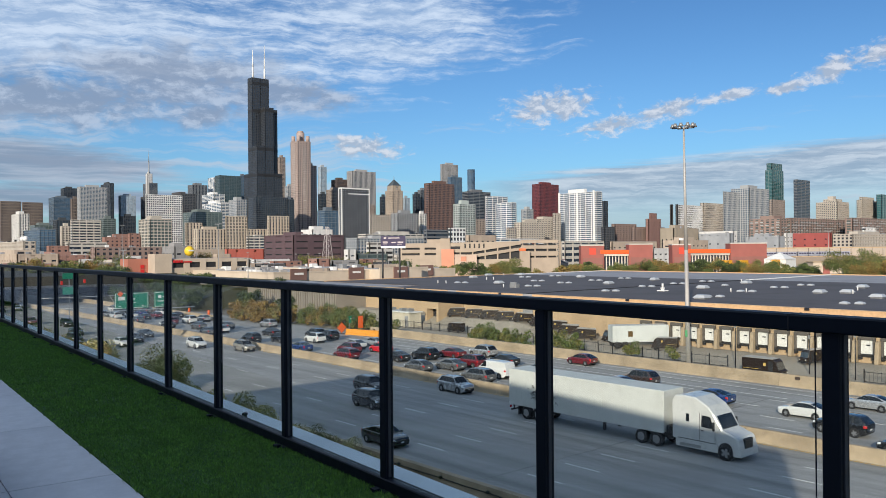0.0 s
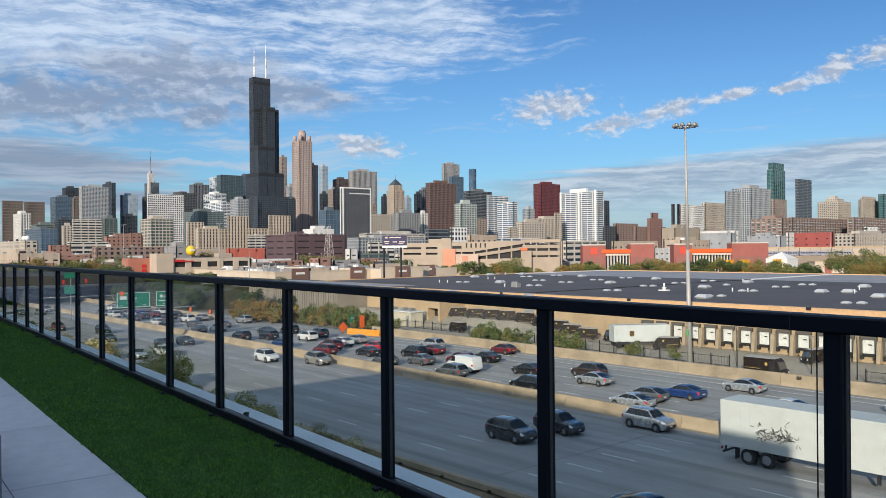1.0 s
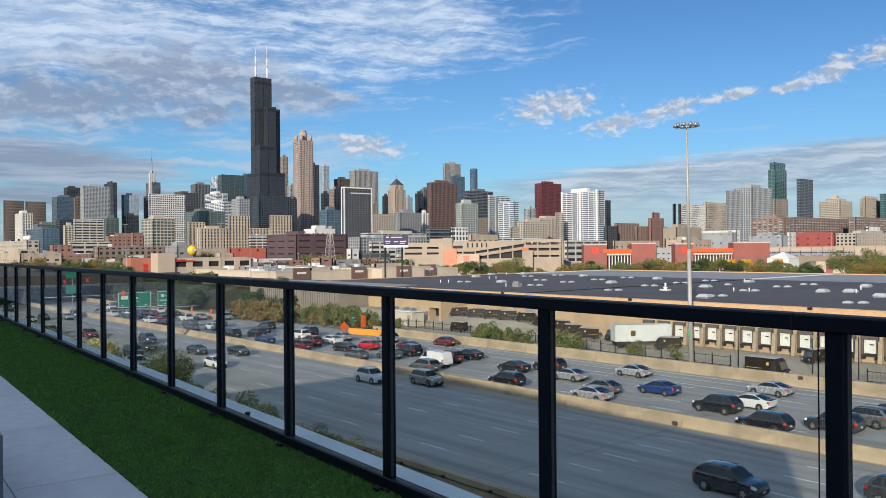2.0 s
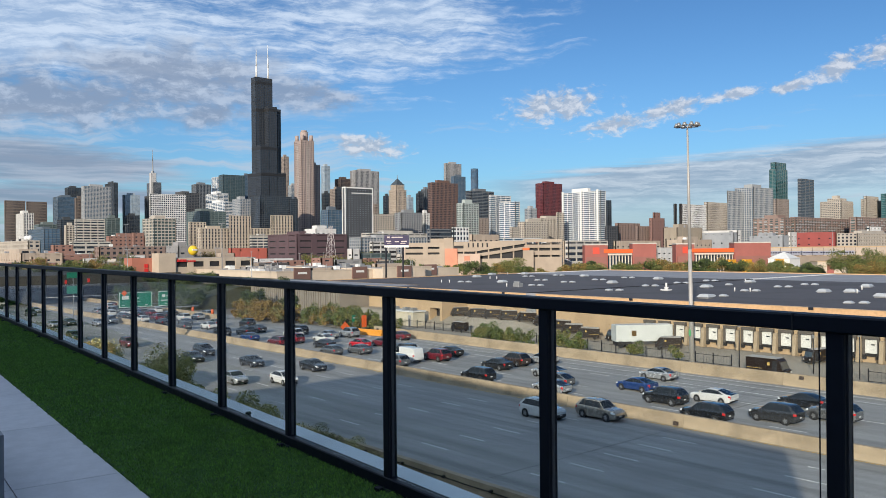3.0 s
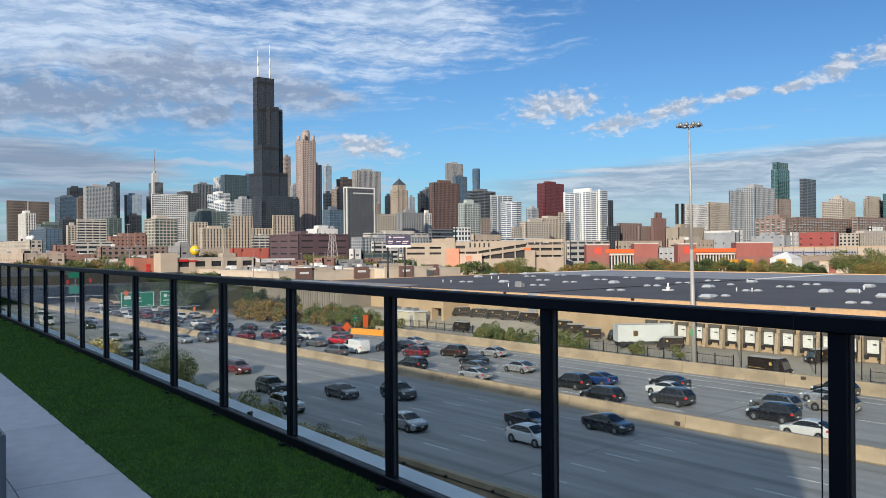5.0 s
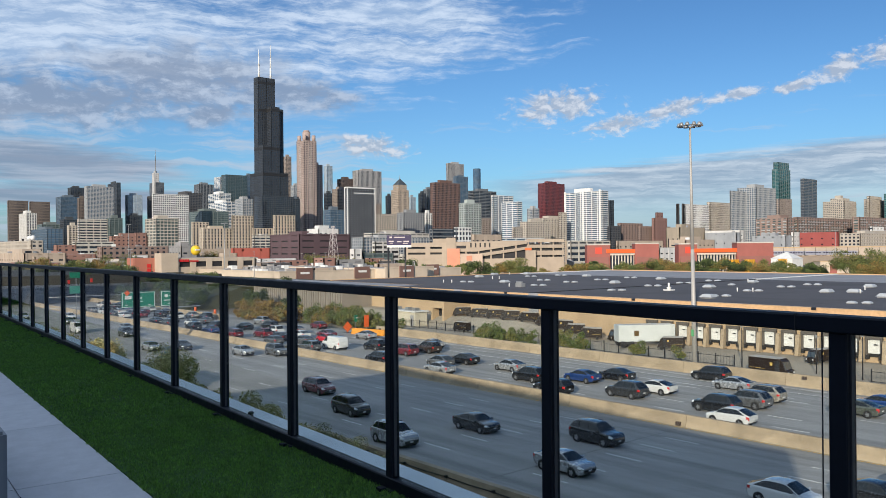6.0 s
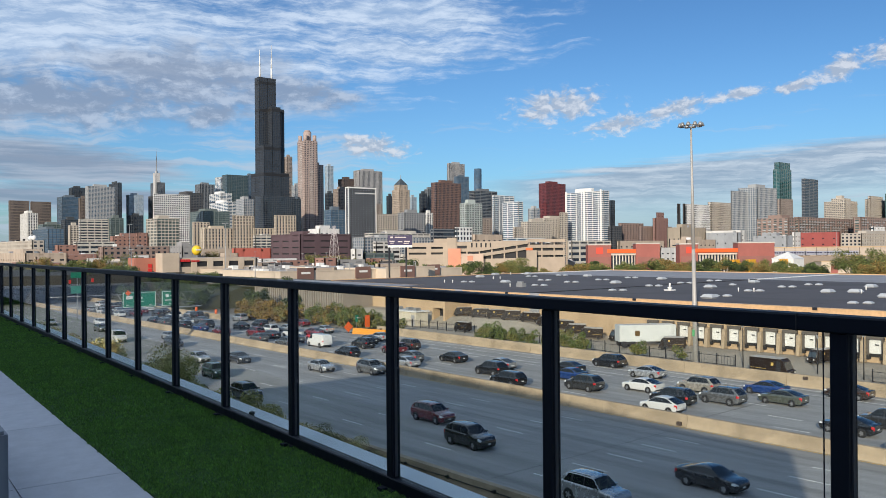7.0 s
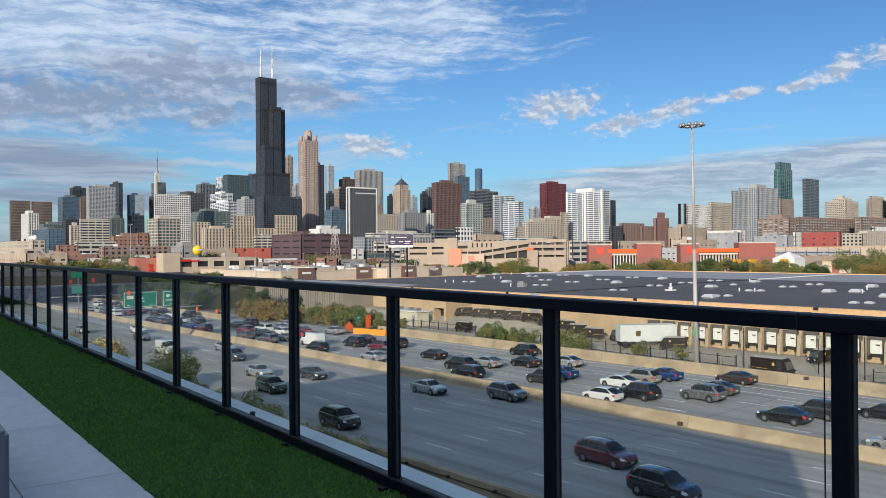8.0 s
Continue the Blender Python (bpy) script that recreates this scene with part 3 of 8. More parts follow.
def skylights():
    """Domes, vents and curbs scattered in rows over the flat roof."""
    g = mat("skylight_acrylic", (0.42, 0.44, 0.45), 0.35, grain=0.08, size=0.5, stain=0.2, stain_size=1.0)
    dome = thing("roof_skylight", "pale domed skylight on a low curb", "skylight", pose(0, 0, 0), "skylights on the roof")
    bm = bmesh.new()
    box(bm, -0.60, -0.50, 0.0, 0.60, 0.50, 0.12)
    part("curb", bm, M_STEEL, dome)
    bm = bmesh.new()
    box(bm, -0.66, -0.56, 0.12, 0.66, 0.56, 0.20, 0, (0.05, 0.05))
    box(bm, -0.62, -0.52, 0.20, 0.62, 0.52, 0.34, 0, (0.16, 0.14))
    box(bm, -0.46, -0.38, 0.34, 0.46, 0.38, 0.42, 0, (0.22, 0.18))
    part("dome", bm, g, dome)
    rnd = random.Random(11)
    single = [(-176, 164), (-142, 141), (-153, 186), (-119, 155), (-124, 181), (-91, 150), (-73, 120), (-96, 177), (-66, 148), (-62.4, 151), (-68, 172), (-53, 140), (-182, 191), (-187, 181)]
    pairs = [(-153, 137), (-167.5, 176), (-145, 157), (-166.5, 188.5), (-131.5, 152), (-135, 168.5), (-99.5, 128.5), (-137.5, 184.5), (-105, 148.5), (-107.5, 164.5), (-109, 179.5), (-75, 125), (-79, 143.5), (-81.5, 161.5), (-82, 174.5), (-51, 122.5), (-126, 134.5)]
    dome.matrix_basis = pose(-94, 164, ROOF_Z + 0.12)
    big = thing("roof_skylight", "large pale skylight on a raised curb", "skylight", pose(-119, 155, ROOF_Z + 0.12), "skylights on the roof")
    bm = bmesh.new()
    box(bm, -0.80, -0.95, 0.0, 0.80, 0.95, 0.22)
    part("curb", bm, M_STEEL, big)
    bm = bmesh.new()
    box(bm, -1.0, -1.15, 0.22, 1.0, 1.15, 0.30, 0, (0.06, 0.06))
    box(bm, -0.94, -1.08, 0.30, 0.94, 1.08, 0.72, 0, (0.36, 0.36))
    part("dome", bm, g, big)
    for x, y in single:
        if (x, y) != (-119, 155):
            copy_thing(big, pose(x, y, ROOF_Z + 0.12, 0, 0, rnd.choice((0, 0, 90))))
    for x, y in pairs:
        copy_thing(dome, pose(x, y, ROOF_Z + 0.12))
        copy_thing(dome, pose(x + 1.75, y + 1.1, ROOF_Z + 0.12))
    fan = thing("roof_vent", "white turbine vent on the roof", "vent", pose(-92, 137, ROOF_Z + 0.12), "vents on the roof")
    bm = bmesh.new()
    box(bm, -0.8, -0.8, 0, 0.8, 0.8, 0.2)
    tube(bm, (0, 0, 0.2), (0, 0, 0.5), 0.35, n=10)
    tube(bm, (0, 0, 0.5), (0, 0, 0.7), 0.5, 0.4, n=10)
    tube(bm, (0, 0, 0.7), (0, 0, 1.5), 0.2, n=8)
    part("hood", bm, M_WHITE, fan)
    box_vent = thing("roof_unit", "grey metal air unit on the roof", "air unit", pose(-124.5, 128.5, ROOF_Z + 0.12))
    part("case", bevelled(boxes((-0.9, -0.7, 0.0, 0.9, 0.7, 0.9), (-1.1, -0.3, 0.9, 0.5, 0.3, 1.25)), 0.05), M_STEEL, box_vent)
    pipe = thing("roof_pipe", "short white vent pipe on the roof", "pipe", pose(-61, 150, ROOF_Z + 0.12), "pipes on the roof")
    bm = bmesh.new()
    tube(bm, (0, 0, 0), (0, 0, 0.75), 0.12, n=8)
    part("flue", bm, M_WHITE, pipe)
    for x, y in ((-163, 157), (-161.5, 158.2), (-187, 188), (-127.5, 128), (-100, 182), (-80.2, 142), (-77.6, 143), (-65, 162), (-156, 133), (-154, 134)):
        copy_thing(pipe, pose(x, y, ROOF_Z + 0.12))


skylights()


def ribbed_hall():
    """Grey-brown hall of upright ribbed panels beside the warehouse."""
    m = mat("ribbed_panel", (0.27, 0.235, 0.195), 0.7, grain=0.1, size=0.6, stain=0.3, stain_size=3, rand=0.12)
    h = thing("ribbed_hall", "grey-brown hall clad in upright ribbed panels", "building")
    part("wall", boxes((-215, 95.5, YARD, -146, 121.5, 5.3)), m, h)
    bm = boxes((0, -0.22, 0, 0.7, 0, 5.35))
    first = part("panel", bm, m, h)
    first.location = (-215, 95.5, 0)
    for i in range(1, 69):
        o = new("panel", first.data)
        o.parent = h
        o.location = (-215 + i, 95.5, 0)
    part("roof", boxes((-215.3, 95.1, 5.35, -145.8, 121.8, 5.6)), M_ROOFGREY, h)


ribbed_hall()


def gate_house():
    g = thing("gate_house", "low cream gate house with flat roof and grey door", "building", pose(-125.0, 92.4, 0.0))
    cream = mat("cream_wall", (0.60, 0.54, 0.42), 0.8, grain=0.08, size=0.5, stain=0.3, stain_size=2)
    part("wall", boxes((0, 0, -0.1, 8.4, 2.8, 2.6)), cream, g)
    part("roof", boxes((-0.2, -0.3, 2.6, 8.7, 3.0, 2.8)), M_WHITE, g)
    part("door", boxes((7.0, -0.06, 0, 7.9, 0.02, 2.0)), M_ROOFGREY, g)
    for i, x in enumerate((1.0, 4.2, 6.4)):
        part("roof_unit", boxes((x, 0.8, 2.8, x + 1.0, 1.9, 3.3)), M_STEEL, g)
    p = thing("dock_porch", "tan porch with a dark arched opening", "building", pose(-117.6, 97, 0.0))
    part("wall", boxes((0, 0, -0.1, 0.5, 6.3, 4.4), (3.3, 0, -0.1, 3.9, 6.3, 4.4), (0.5, 0, 3.2, 3.3, 6.3, 4.4)), M_TANWALL, p)
    # solid dark box stands in for the shade inside the porch
    part("opening", boxes((0.5, 1.6, 0.0, 3.3, 6.2, 3.2)), M_DARK, p)


gate_house()


# ---- the yard ----
def high_mast():
    """Tall tapered light mast with a ring of floodlights."""
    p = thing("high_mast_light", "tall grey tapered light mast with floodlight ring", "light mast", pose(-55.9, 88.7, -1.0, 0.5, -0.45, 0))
    bm = bmesh.new()
    tube(bm, (0, 0, 0), (0, 0, 15), 0.33, 0.22, 14)
    tube(bm, (0, 0, 15), (0, 0, 30.4), 0.22, 0.11, 14)
    part("pole", bm, mat("mast_steel", (0.42, 0.40, 0.37), 0.6, metal=0.2, grain=0.1, size=0.5, stain=0.2, stain_size=3), p)
    bm = bmesh.new()
    n = 20
    for i in range(n):
        a0, a1 = 2 * math.pi * i / n, 2 * math.pi * (i + 1) / n
        tube(bm, (1.15 * math.cos(a0), 1.15 * math.sin(a0), 30.4), (1.15 * math.cos(a1), 1.15 * math.sin(a1), 30.4), 0.05, n=5)
    for i in range(4):
        a = math.pi * i / 2
        tube(bm, (0, 0, 30.2), (1.15 * math.cos(a), 1.15 * math.sin(a), 30.4), 0.05, n=5)
    part("ring", bm, M_STEEL, p)
    for i in range(10):
        a = 2 * math.pi * i / 10
        bm = bmesh.new()
        tube(bm, (1.3 * math.cos(a), 1.3 * math.sin(a), 30.3), (1.3 * math.cos(a), 1.3 * math.sin(a), 30.75), 0.33, 0.16, 10)
        lamp = part("floodlight", bm, M_STEEL, p)
    # small green sticker on the pole, built as a shallow block
    part("base_box", boxes((-0.14, -0.42, 4.2, 0.14, -0.3, 5.0)), mat("green_tag", (0.12, 0.42, 0.18), 0.6, grain=0.1, size=0.2), p)


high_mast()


def lamp_post(x, y, h, label="grey street light on a tall pole", double=True):
    p = thing("street_light", label, "street light", pose(x, y, 0), "street lights")
    bm = bmesh.new()
    tube(bm, (0, 0, 0), (0, 0, h), 0.2, 0.1, 8)
    part("pole", bm, M_STEEL, p)
    for s in ((-1, 1) if double else (1,)):
        bm = bmesh.new()
        tube(bm, (0, 0, h - 0.1), (s * 1.4, 0, h + 0.1), 0.06, n=6)
        box(bm, s * 1.7 - 0.5, -0.35, h, s * 1.7 + 0.5, 0.35, h + 0.28)
        part("lamp_head", bm, M_STEEL, p)
    return p


def fence(x0, x1, y, h=1.45):
    """Black picket fence: posts, two rails and pickets."""
    f = tagged(thing("yard_fence", "black steel picket fence beside the yard", "fence", pose(x0, y, min(rise(x0, y), rise(x1, y)))))
    L = x1 - x0
    part("rail", boxes((0, -0.025, h - 0.25, L, 0.025, h - 0.19)), M_BLACKMETAL, f)
    part("rail", boxes((0, -0.025, 0.15, L, 0.025, 0.21)), M_BLACKMETAL, f)
    n = int(L / 2.4)
    first = part("post", boxes((-0.05, -0.05, 0, 0.05, 0.05, h + 0.1)), M_BLACKMETAL, f)
    for i in range(1, n + 1):
        o = new("post", first.data)
        o.parent = f
        o.location = (i * L / n, 0, 0)
    bm = bmesh.new()
    x = 0.15
    while x < L:
        box(bm, x - 0.007, -0.007, 0.1, x + 0.007, 0.007, h)
        x += 0.4
    tagged(part("pickets", bm, M_BLACKMETAL, f), kind="stuff")


fence(-145, -97, 91.2)
fence(-97, -72, 91.2, 1.6)
fence(-72, -52, 91.2)
fence(-36, 20, 91.2)


def package_truck(m):
    """Dark brown delivery step van."""
    brown = mat("delivery_brown", (0.022, 0.014, 0.010), 0.4, grain=0.08, size=0.5, stain=0.2, stain_size=1.5, rand=0.1)
    gold = mat("gold_mark", (0.60, 0.42, 0.12), 0.5, grain=0.1, size=0.1)
    t = thing("delivery_truck", "dark brown delivery step van parked in the yard", "truck", m, "delivery trucks in the yard")
    bm = boxes((-3.1, -1.1, 0.55, 1.9, 1.1, 2.95))
    extrude_profile(bm, [(1.9, 0.5), (3.05, 0.5), (3.1, 1.25), (2.75, 1.4), (2.3, 2.55), (1.9, 2.9)], -1.08, 1.08, "y")
    part("body", bevelled(bm, 0.05), brown, t)
    part("roof", boxes((-3.05, -1.05, 2.95, 1.85, 1.05, 3.0)), mat("step_van_roof", (0.50, 0.47, 0.42), 0.6, grain=0.1, size=0.5, stain=0.4, stain_size=1.5), t)
    bm = bmesh.new()
    vs = [bm.verts.new(p) for p in ((2.80, -0.95, 1.45), (2.80, 0.95, 1.45), (2.40, 0.9, 2.5), (2.40, -0.9, 2.5), (2.70, -0.95, 1.42), (2.70, 0.95, 1.42), (2.3, 0.9, 2.47), (2.3, -0.9, 2.47))]
    for f in ((0, 1, 2, 3), (7, 6, 5, 4), (0, 4, 5, 1), (1, 5, 6, 2), (2, 6, 7, 3), (3, 7, 4, 0)):
        bm.faces.new([vs[i] for i in f])
    part("windscreen", bm, mat("van_glass", (0.05, 0.065, 0.075), 0.08, spec=0.8), t)
    for s in (-1, 1):
        # dark panel on the side, painted as the shade of an open doorway
        part("door_opening", boxes((1.1, s * 1.105 - 0.015, 0.7, 1.85, s * 1.105 + 0.015, 2.6)), M_DARK, t)
        part("mark", boxes((0.35, s * 1.112 - 0.012, 1.9, 0.75, s * 1.112 + 0.012, 2.35), (-2.9, s * 1.11 - 0.01, 1.35, -0.4, s * 1.11 + 0.01, 1.40)), gold, t)
        part("headlight", boxes((3.0, s * 0.8 - 0.14, 0.85, 3.12, s * 0.8 + 0.14, 1.1)), M_WHITE, t)
    bm = bmesh.new()
    tube(bm, (0, -0.14, 0), (0, 0.14, 0), 0.42, n=14)
    first = part("wheel", bm, M_TRIM_EARLY, t)
    for i, (x, y) in enumerate(((2.2, -0.95), (2.2, 0.95), (-1.9, -0.95), (-1.9, 0.95))):
        o = first if i == 0 else new("wheel", first.data)
        o.parent = t
        o.location = (x, y, 0.42)
    part("bumper", boxes((3.05, -1.05, 0.4, 3.2, 1.05, 0.65)), M_TRIM_EARLY, t)
    return t


def stand(x, y, a):
    """A truck's place on the yard, heading a, tilted with the ramp."""
    dx = (rise(x + 1, y) - rise(x - 1, y)) / 2
    dy = (rise(x, y + 1) - rise(x, y - 1)) / 2
    return Matrix.Translation((x, y, rise(x, y) + 0.01)) @ Matrix.Rotation(math.atan(dy), 4, "X") @ Matrix.Rotation(-math.atan(dx), 4, "Y") @ pose(0, 0, 0, 0, 0, a) @ Matrix.Scale(0.72 if x < -83 else 0.76, 4)


def parked():
    first = package_truck(stand(-45.8, 88.4, 0))
    for x, y, a in ((-65.2, 97.6, 204), (-80.6, 98.6, 222), (-44.8, 98.6, -108), (-112.0, 99.9, 228), (-107.6, 100.1, 226), (-103.6, 100.3, 228), (-99.6, 100.1, 226),
                    (-95.4, 100.3, 230), (-91.4, 100.3, 228), (-87.6, 100.1, 224), (-84.2, 99.1, 222), (-104.2, 92.9, 181), (-76.4, 100.6, 250), (-33, 98.5, -95)):
        copy_thing(first, stand(x, y, a))
    t = thing("box_trailer", "dirty white box trailer parked at the docks", "trailer", pose(-69.9, 98.0, -0.08, 0, 0, 55))
    part("box", bevelled(boxes((-4.3, -1.15, 0.8, 4.1, 1.15, 3.2)), 0.03), mat("parked_trailer", (0.62, 0.64, 0.62), 0.5, grain=0.08, size=0.5, stain=0.4, stain_size=2), t)
    part("mark", boxes((-2.0, -1.162, 1.6, -1.3, -1.148, 2.4)), mat("brown_mark", (0.12, 0.07, 0.02), 0.5, grain=0.1, size=0.1), t)
    part("gear", boxes((-3.8, -1.0, 0.35, -2.6, 1.0, 0.95), (3.4, -0.9, 0.0, 3.6, -0.7, 0.95), (3.4, 0.7, 0.0, 3.6, 0.9, 0.95)), M_TRIM_EARLY, t)
    bm = bmesh.new()
    for x in (-3.6, -2.4):
        for y in (-1.0, 1.0):
            tube(bm, (x, y - 0.15, 0.48), (x, y + 0.15, 0.48), 0.48, n=14)
    part("wheel", bm, M_TRIM_EARLY, t)


parked()
for x, y, h in ((-51.2, 91.6, 5.4), (-42.5, 92.5, 4.6), (-37.3, 92.2, 5.2)):
    yp = thing("yard_post", "thin dark steel post in the yard", "post", pose(x, y, rise(x, y)), "posts in the yard")
    bm = bmesh.new()
    tube(bm, (0, 0, 0), (0, 0, h), 0.07, 0.05, 8)
    part("pole", bm, M_BLACKMETAL, yp)
    part("plate", boxes((-0.14, -0.09, h - 0.5, 0.14, -0.05, h - 0.1)), M_STEEL, yp)


# ---- foliage ----
def leaf_mat(name, color, rand=0.45):
    return mat(name, color, 0.7, grain=0.3, size=0.3, rand=rand, stain=0.4, stain_size=1.2)


L_GREEN = leaf_mat("leaf_green", (0.105, 0.14, 0.036))
L_OLIVE = leaf_mat("leaf_olive", (0.19, 0.18, 0.05))
L_YELLOW = leaf_mat("leaf_yellow", (0.27, 0.17, 0.045))
L_PALE = leaf_mat("leaf_pale", (0.62, 0.54, 0.25))
L_SAGE = leaf_mat("leaf_sage", (0.36, 0.34, 0.11))
L_STRAW = leaf_mat("leaf_straw", (0.46, 0.34, 0.15))
L_DARK = leaf_mat("leaf_dark", (0.042, 0.064, 0.022))
M_BARK = mat("bark", (0.09, 0.065, 0.045), 0.9, grain=0.4, size=0.1, bump=0.5)


def leaf_cloud(name, clumps, per, size, materials, seed, parent, label=""):
    """Many small leaves in clumps: each a bent pair of triangles."""
    rng = np.random.default_rng(seed)
    k = len(clumps) * per
    c = np.repeat(np.array([q[:3] for q in clumps], float), per, 0)
    r = np.repeat(np.array([q[3:6] for q in clumps], float), per, 0)
    d = rng.normal(size=(k, 3))
    d /= np.linalg.norm(d, axis=1)[:, None]
    p = c + d * r * (rng.uniform(0.35, 1.0, k) ** 0.6)[:, None]
    p[:, 2] = np.maximum(p[:, 2], 0.03)
    u = rng.normal(size=(k, 3))
    u /= np.linalg.norm(u, axis=1)[:, None]
    w = np.cross(u, rng.normal(size=(k, 3)))
    w /= np.linalg.norm(w, axis=1)[:, None]
    s = size * rng.uniform(0.6, 1.4, k)[:, None]
    v = np.stack([p - u * s, p + w * s * 0.5, p + u * s, p - w * s * 0.5], 1).reshape(-1, 3)
    me = bpy.data.meshes.new(name)
    me.vertices.add(4 * k)
    me.vertices.foreach_set("co", v.ravel())
    me.loops.add(4 * k)
    me.loops.foreach_set("vertex_index", np.arange(4 * k))
    me.polygons.add(k)
    me.polygons.foreach_set("loop_start", np.arange(k) * 4)
    for m in materials:
        me.materials.append(m)
    clump_mat = rng.integers(0, len(materials), len(clumps))
    idx = np.repeat(clump_mat, per)
    stray = rng.random(k) < 0.2
    idx[stray] = rng.integers(0, len(materials), stray.sum())
    me.polygons.foreach_set("material_index", idx)
    me.update()
    ob = new(name, me)
    ob.parent = parent
    if label:
        ob["label"] = label
    return ob


def bush(x, y, length, depth, h, materials, seed, label, per=90, size=0.12, z=0.0, turn=0.0, fill=1):
    rnd = random.Random(seed)
    b = thing("bush", label, "bush", pose(x, y, z, 0, 0, turn))
    n = fill * max(6, int(length * depth * 1.3) + 6)
    clumps = []
    for i in range(n):
        px, py = (rnd.random() - 0.5) * length, (rnd.random() - 0.5) * depth
        top = h * (0.45 + 0.55 * rnd.random())
        pz = top * (0.22 + 0.70 * rnd.random())
        q = (0.4 if fill < 2 else 0.5) + 0.1 * h * rnd.random()
        clumps.append((px, py, pz, q * 1.2, q * 1.2, min(q * 1.3, pz)))
    tagged(leaf_cloud("leaves", clumps, per, size, materials, seed, b), kind="stuff")
    bm = bmesh.new()
    for c in clumps[::2]:
        tube(bm, (c[0] * 0.9, c[1] * 0.9, 0), (c[0], c[1], c[2]), 0.035, 0.012, 5)
    tagged(part("stems", bm, M_BARK, b), kind="stuff")
    return b


def tree(x, y, h, spread, materials, seed, label, per=70, size=0.3):
    rnd = random.Random(seed)
    t = thing("tree", label, "tree", pose(x, y, 0, 0, 0, rnd.uniform(0, 360)))
    bm = bmesh.new()
    fork = h * 0.25
    tube(bm, (0, 0, 0), (0.1, 0, fork), 0.028 * h, 0.02 * h, 8)
    clumps = []
    for i in range(9):
        a = 2 * math.pi * i / 9 + rnd.uniform(-0.4, 0.4)
        e = spread * rnd.uniform(0.35, 0.95)
        tip = Vector((e * math.cos(a), e * math.sin(a), h * rnd.uniform(0.38, 0.92)))
        tube(bm, (0.1, 0, fork * rnd.uniform(0.75, 1.0)), tip * 0.6 + Vector((0, 0, fork * 0.35)), 0.012 * h, 0.007 * h, 6)
        tube(bm, tip * 0.6 + Vector((0, 0, fork * 0.35)), tip, 0.007 * h, 0.002 * h, 5)
        for j in range(4):
            q = spread * rnd.uniform(0.26, 0.46)
            c = tip + Vector((rnd.uniform(-1, 1), rnd.uniform(-1, 1), rnd.uniform(-0.7, 0.5))) * spread * 0.3
            clumps.append((c.x, c.y, c.z, q, q, q * 0.75))
    tagged(part("trunk", bm, M_BARK, t))
    tagged(leaf_cloud("crown", clumps, per, size, materials, seed, t), kind="stuff")
    return t


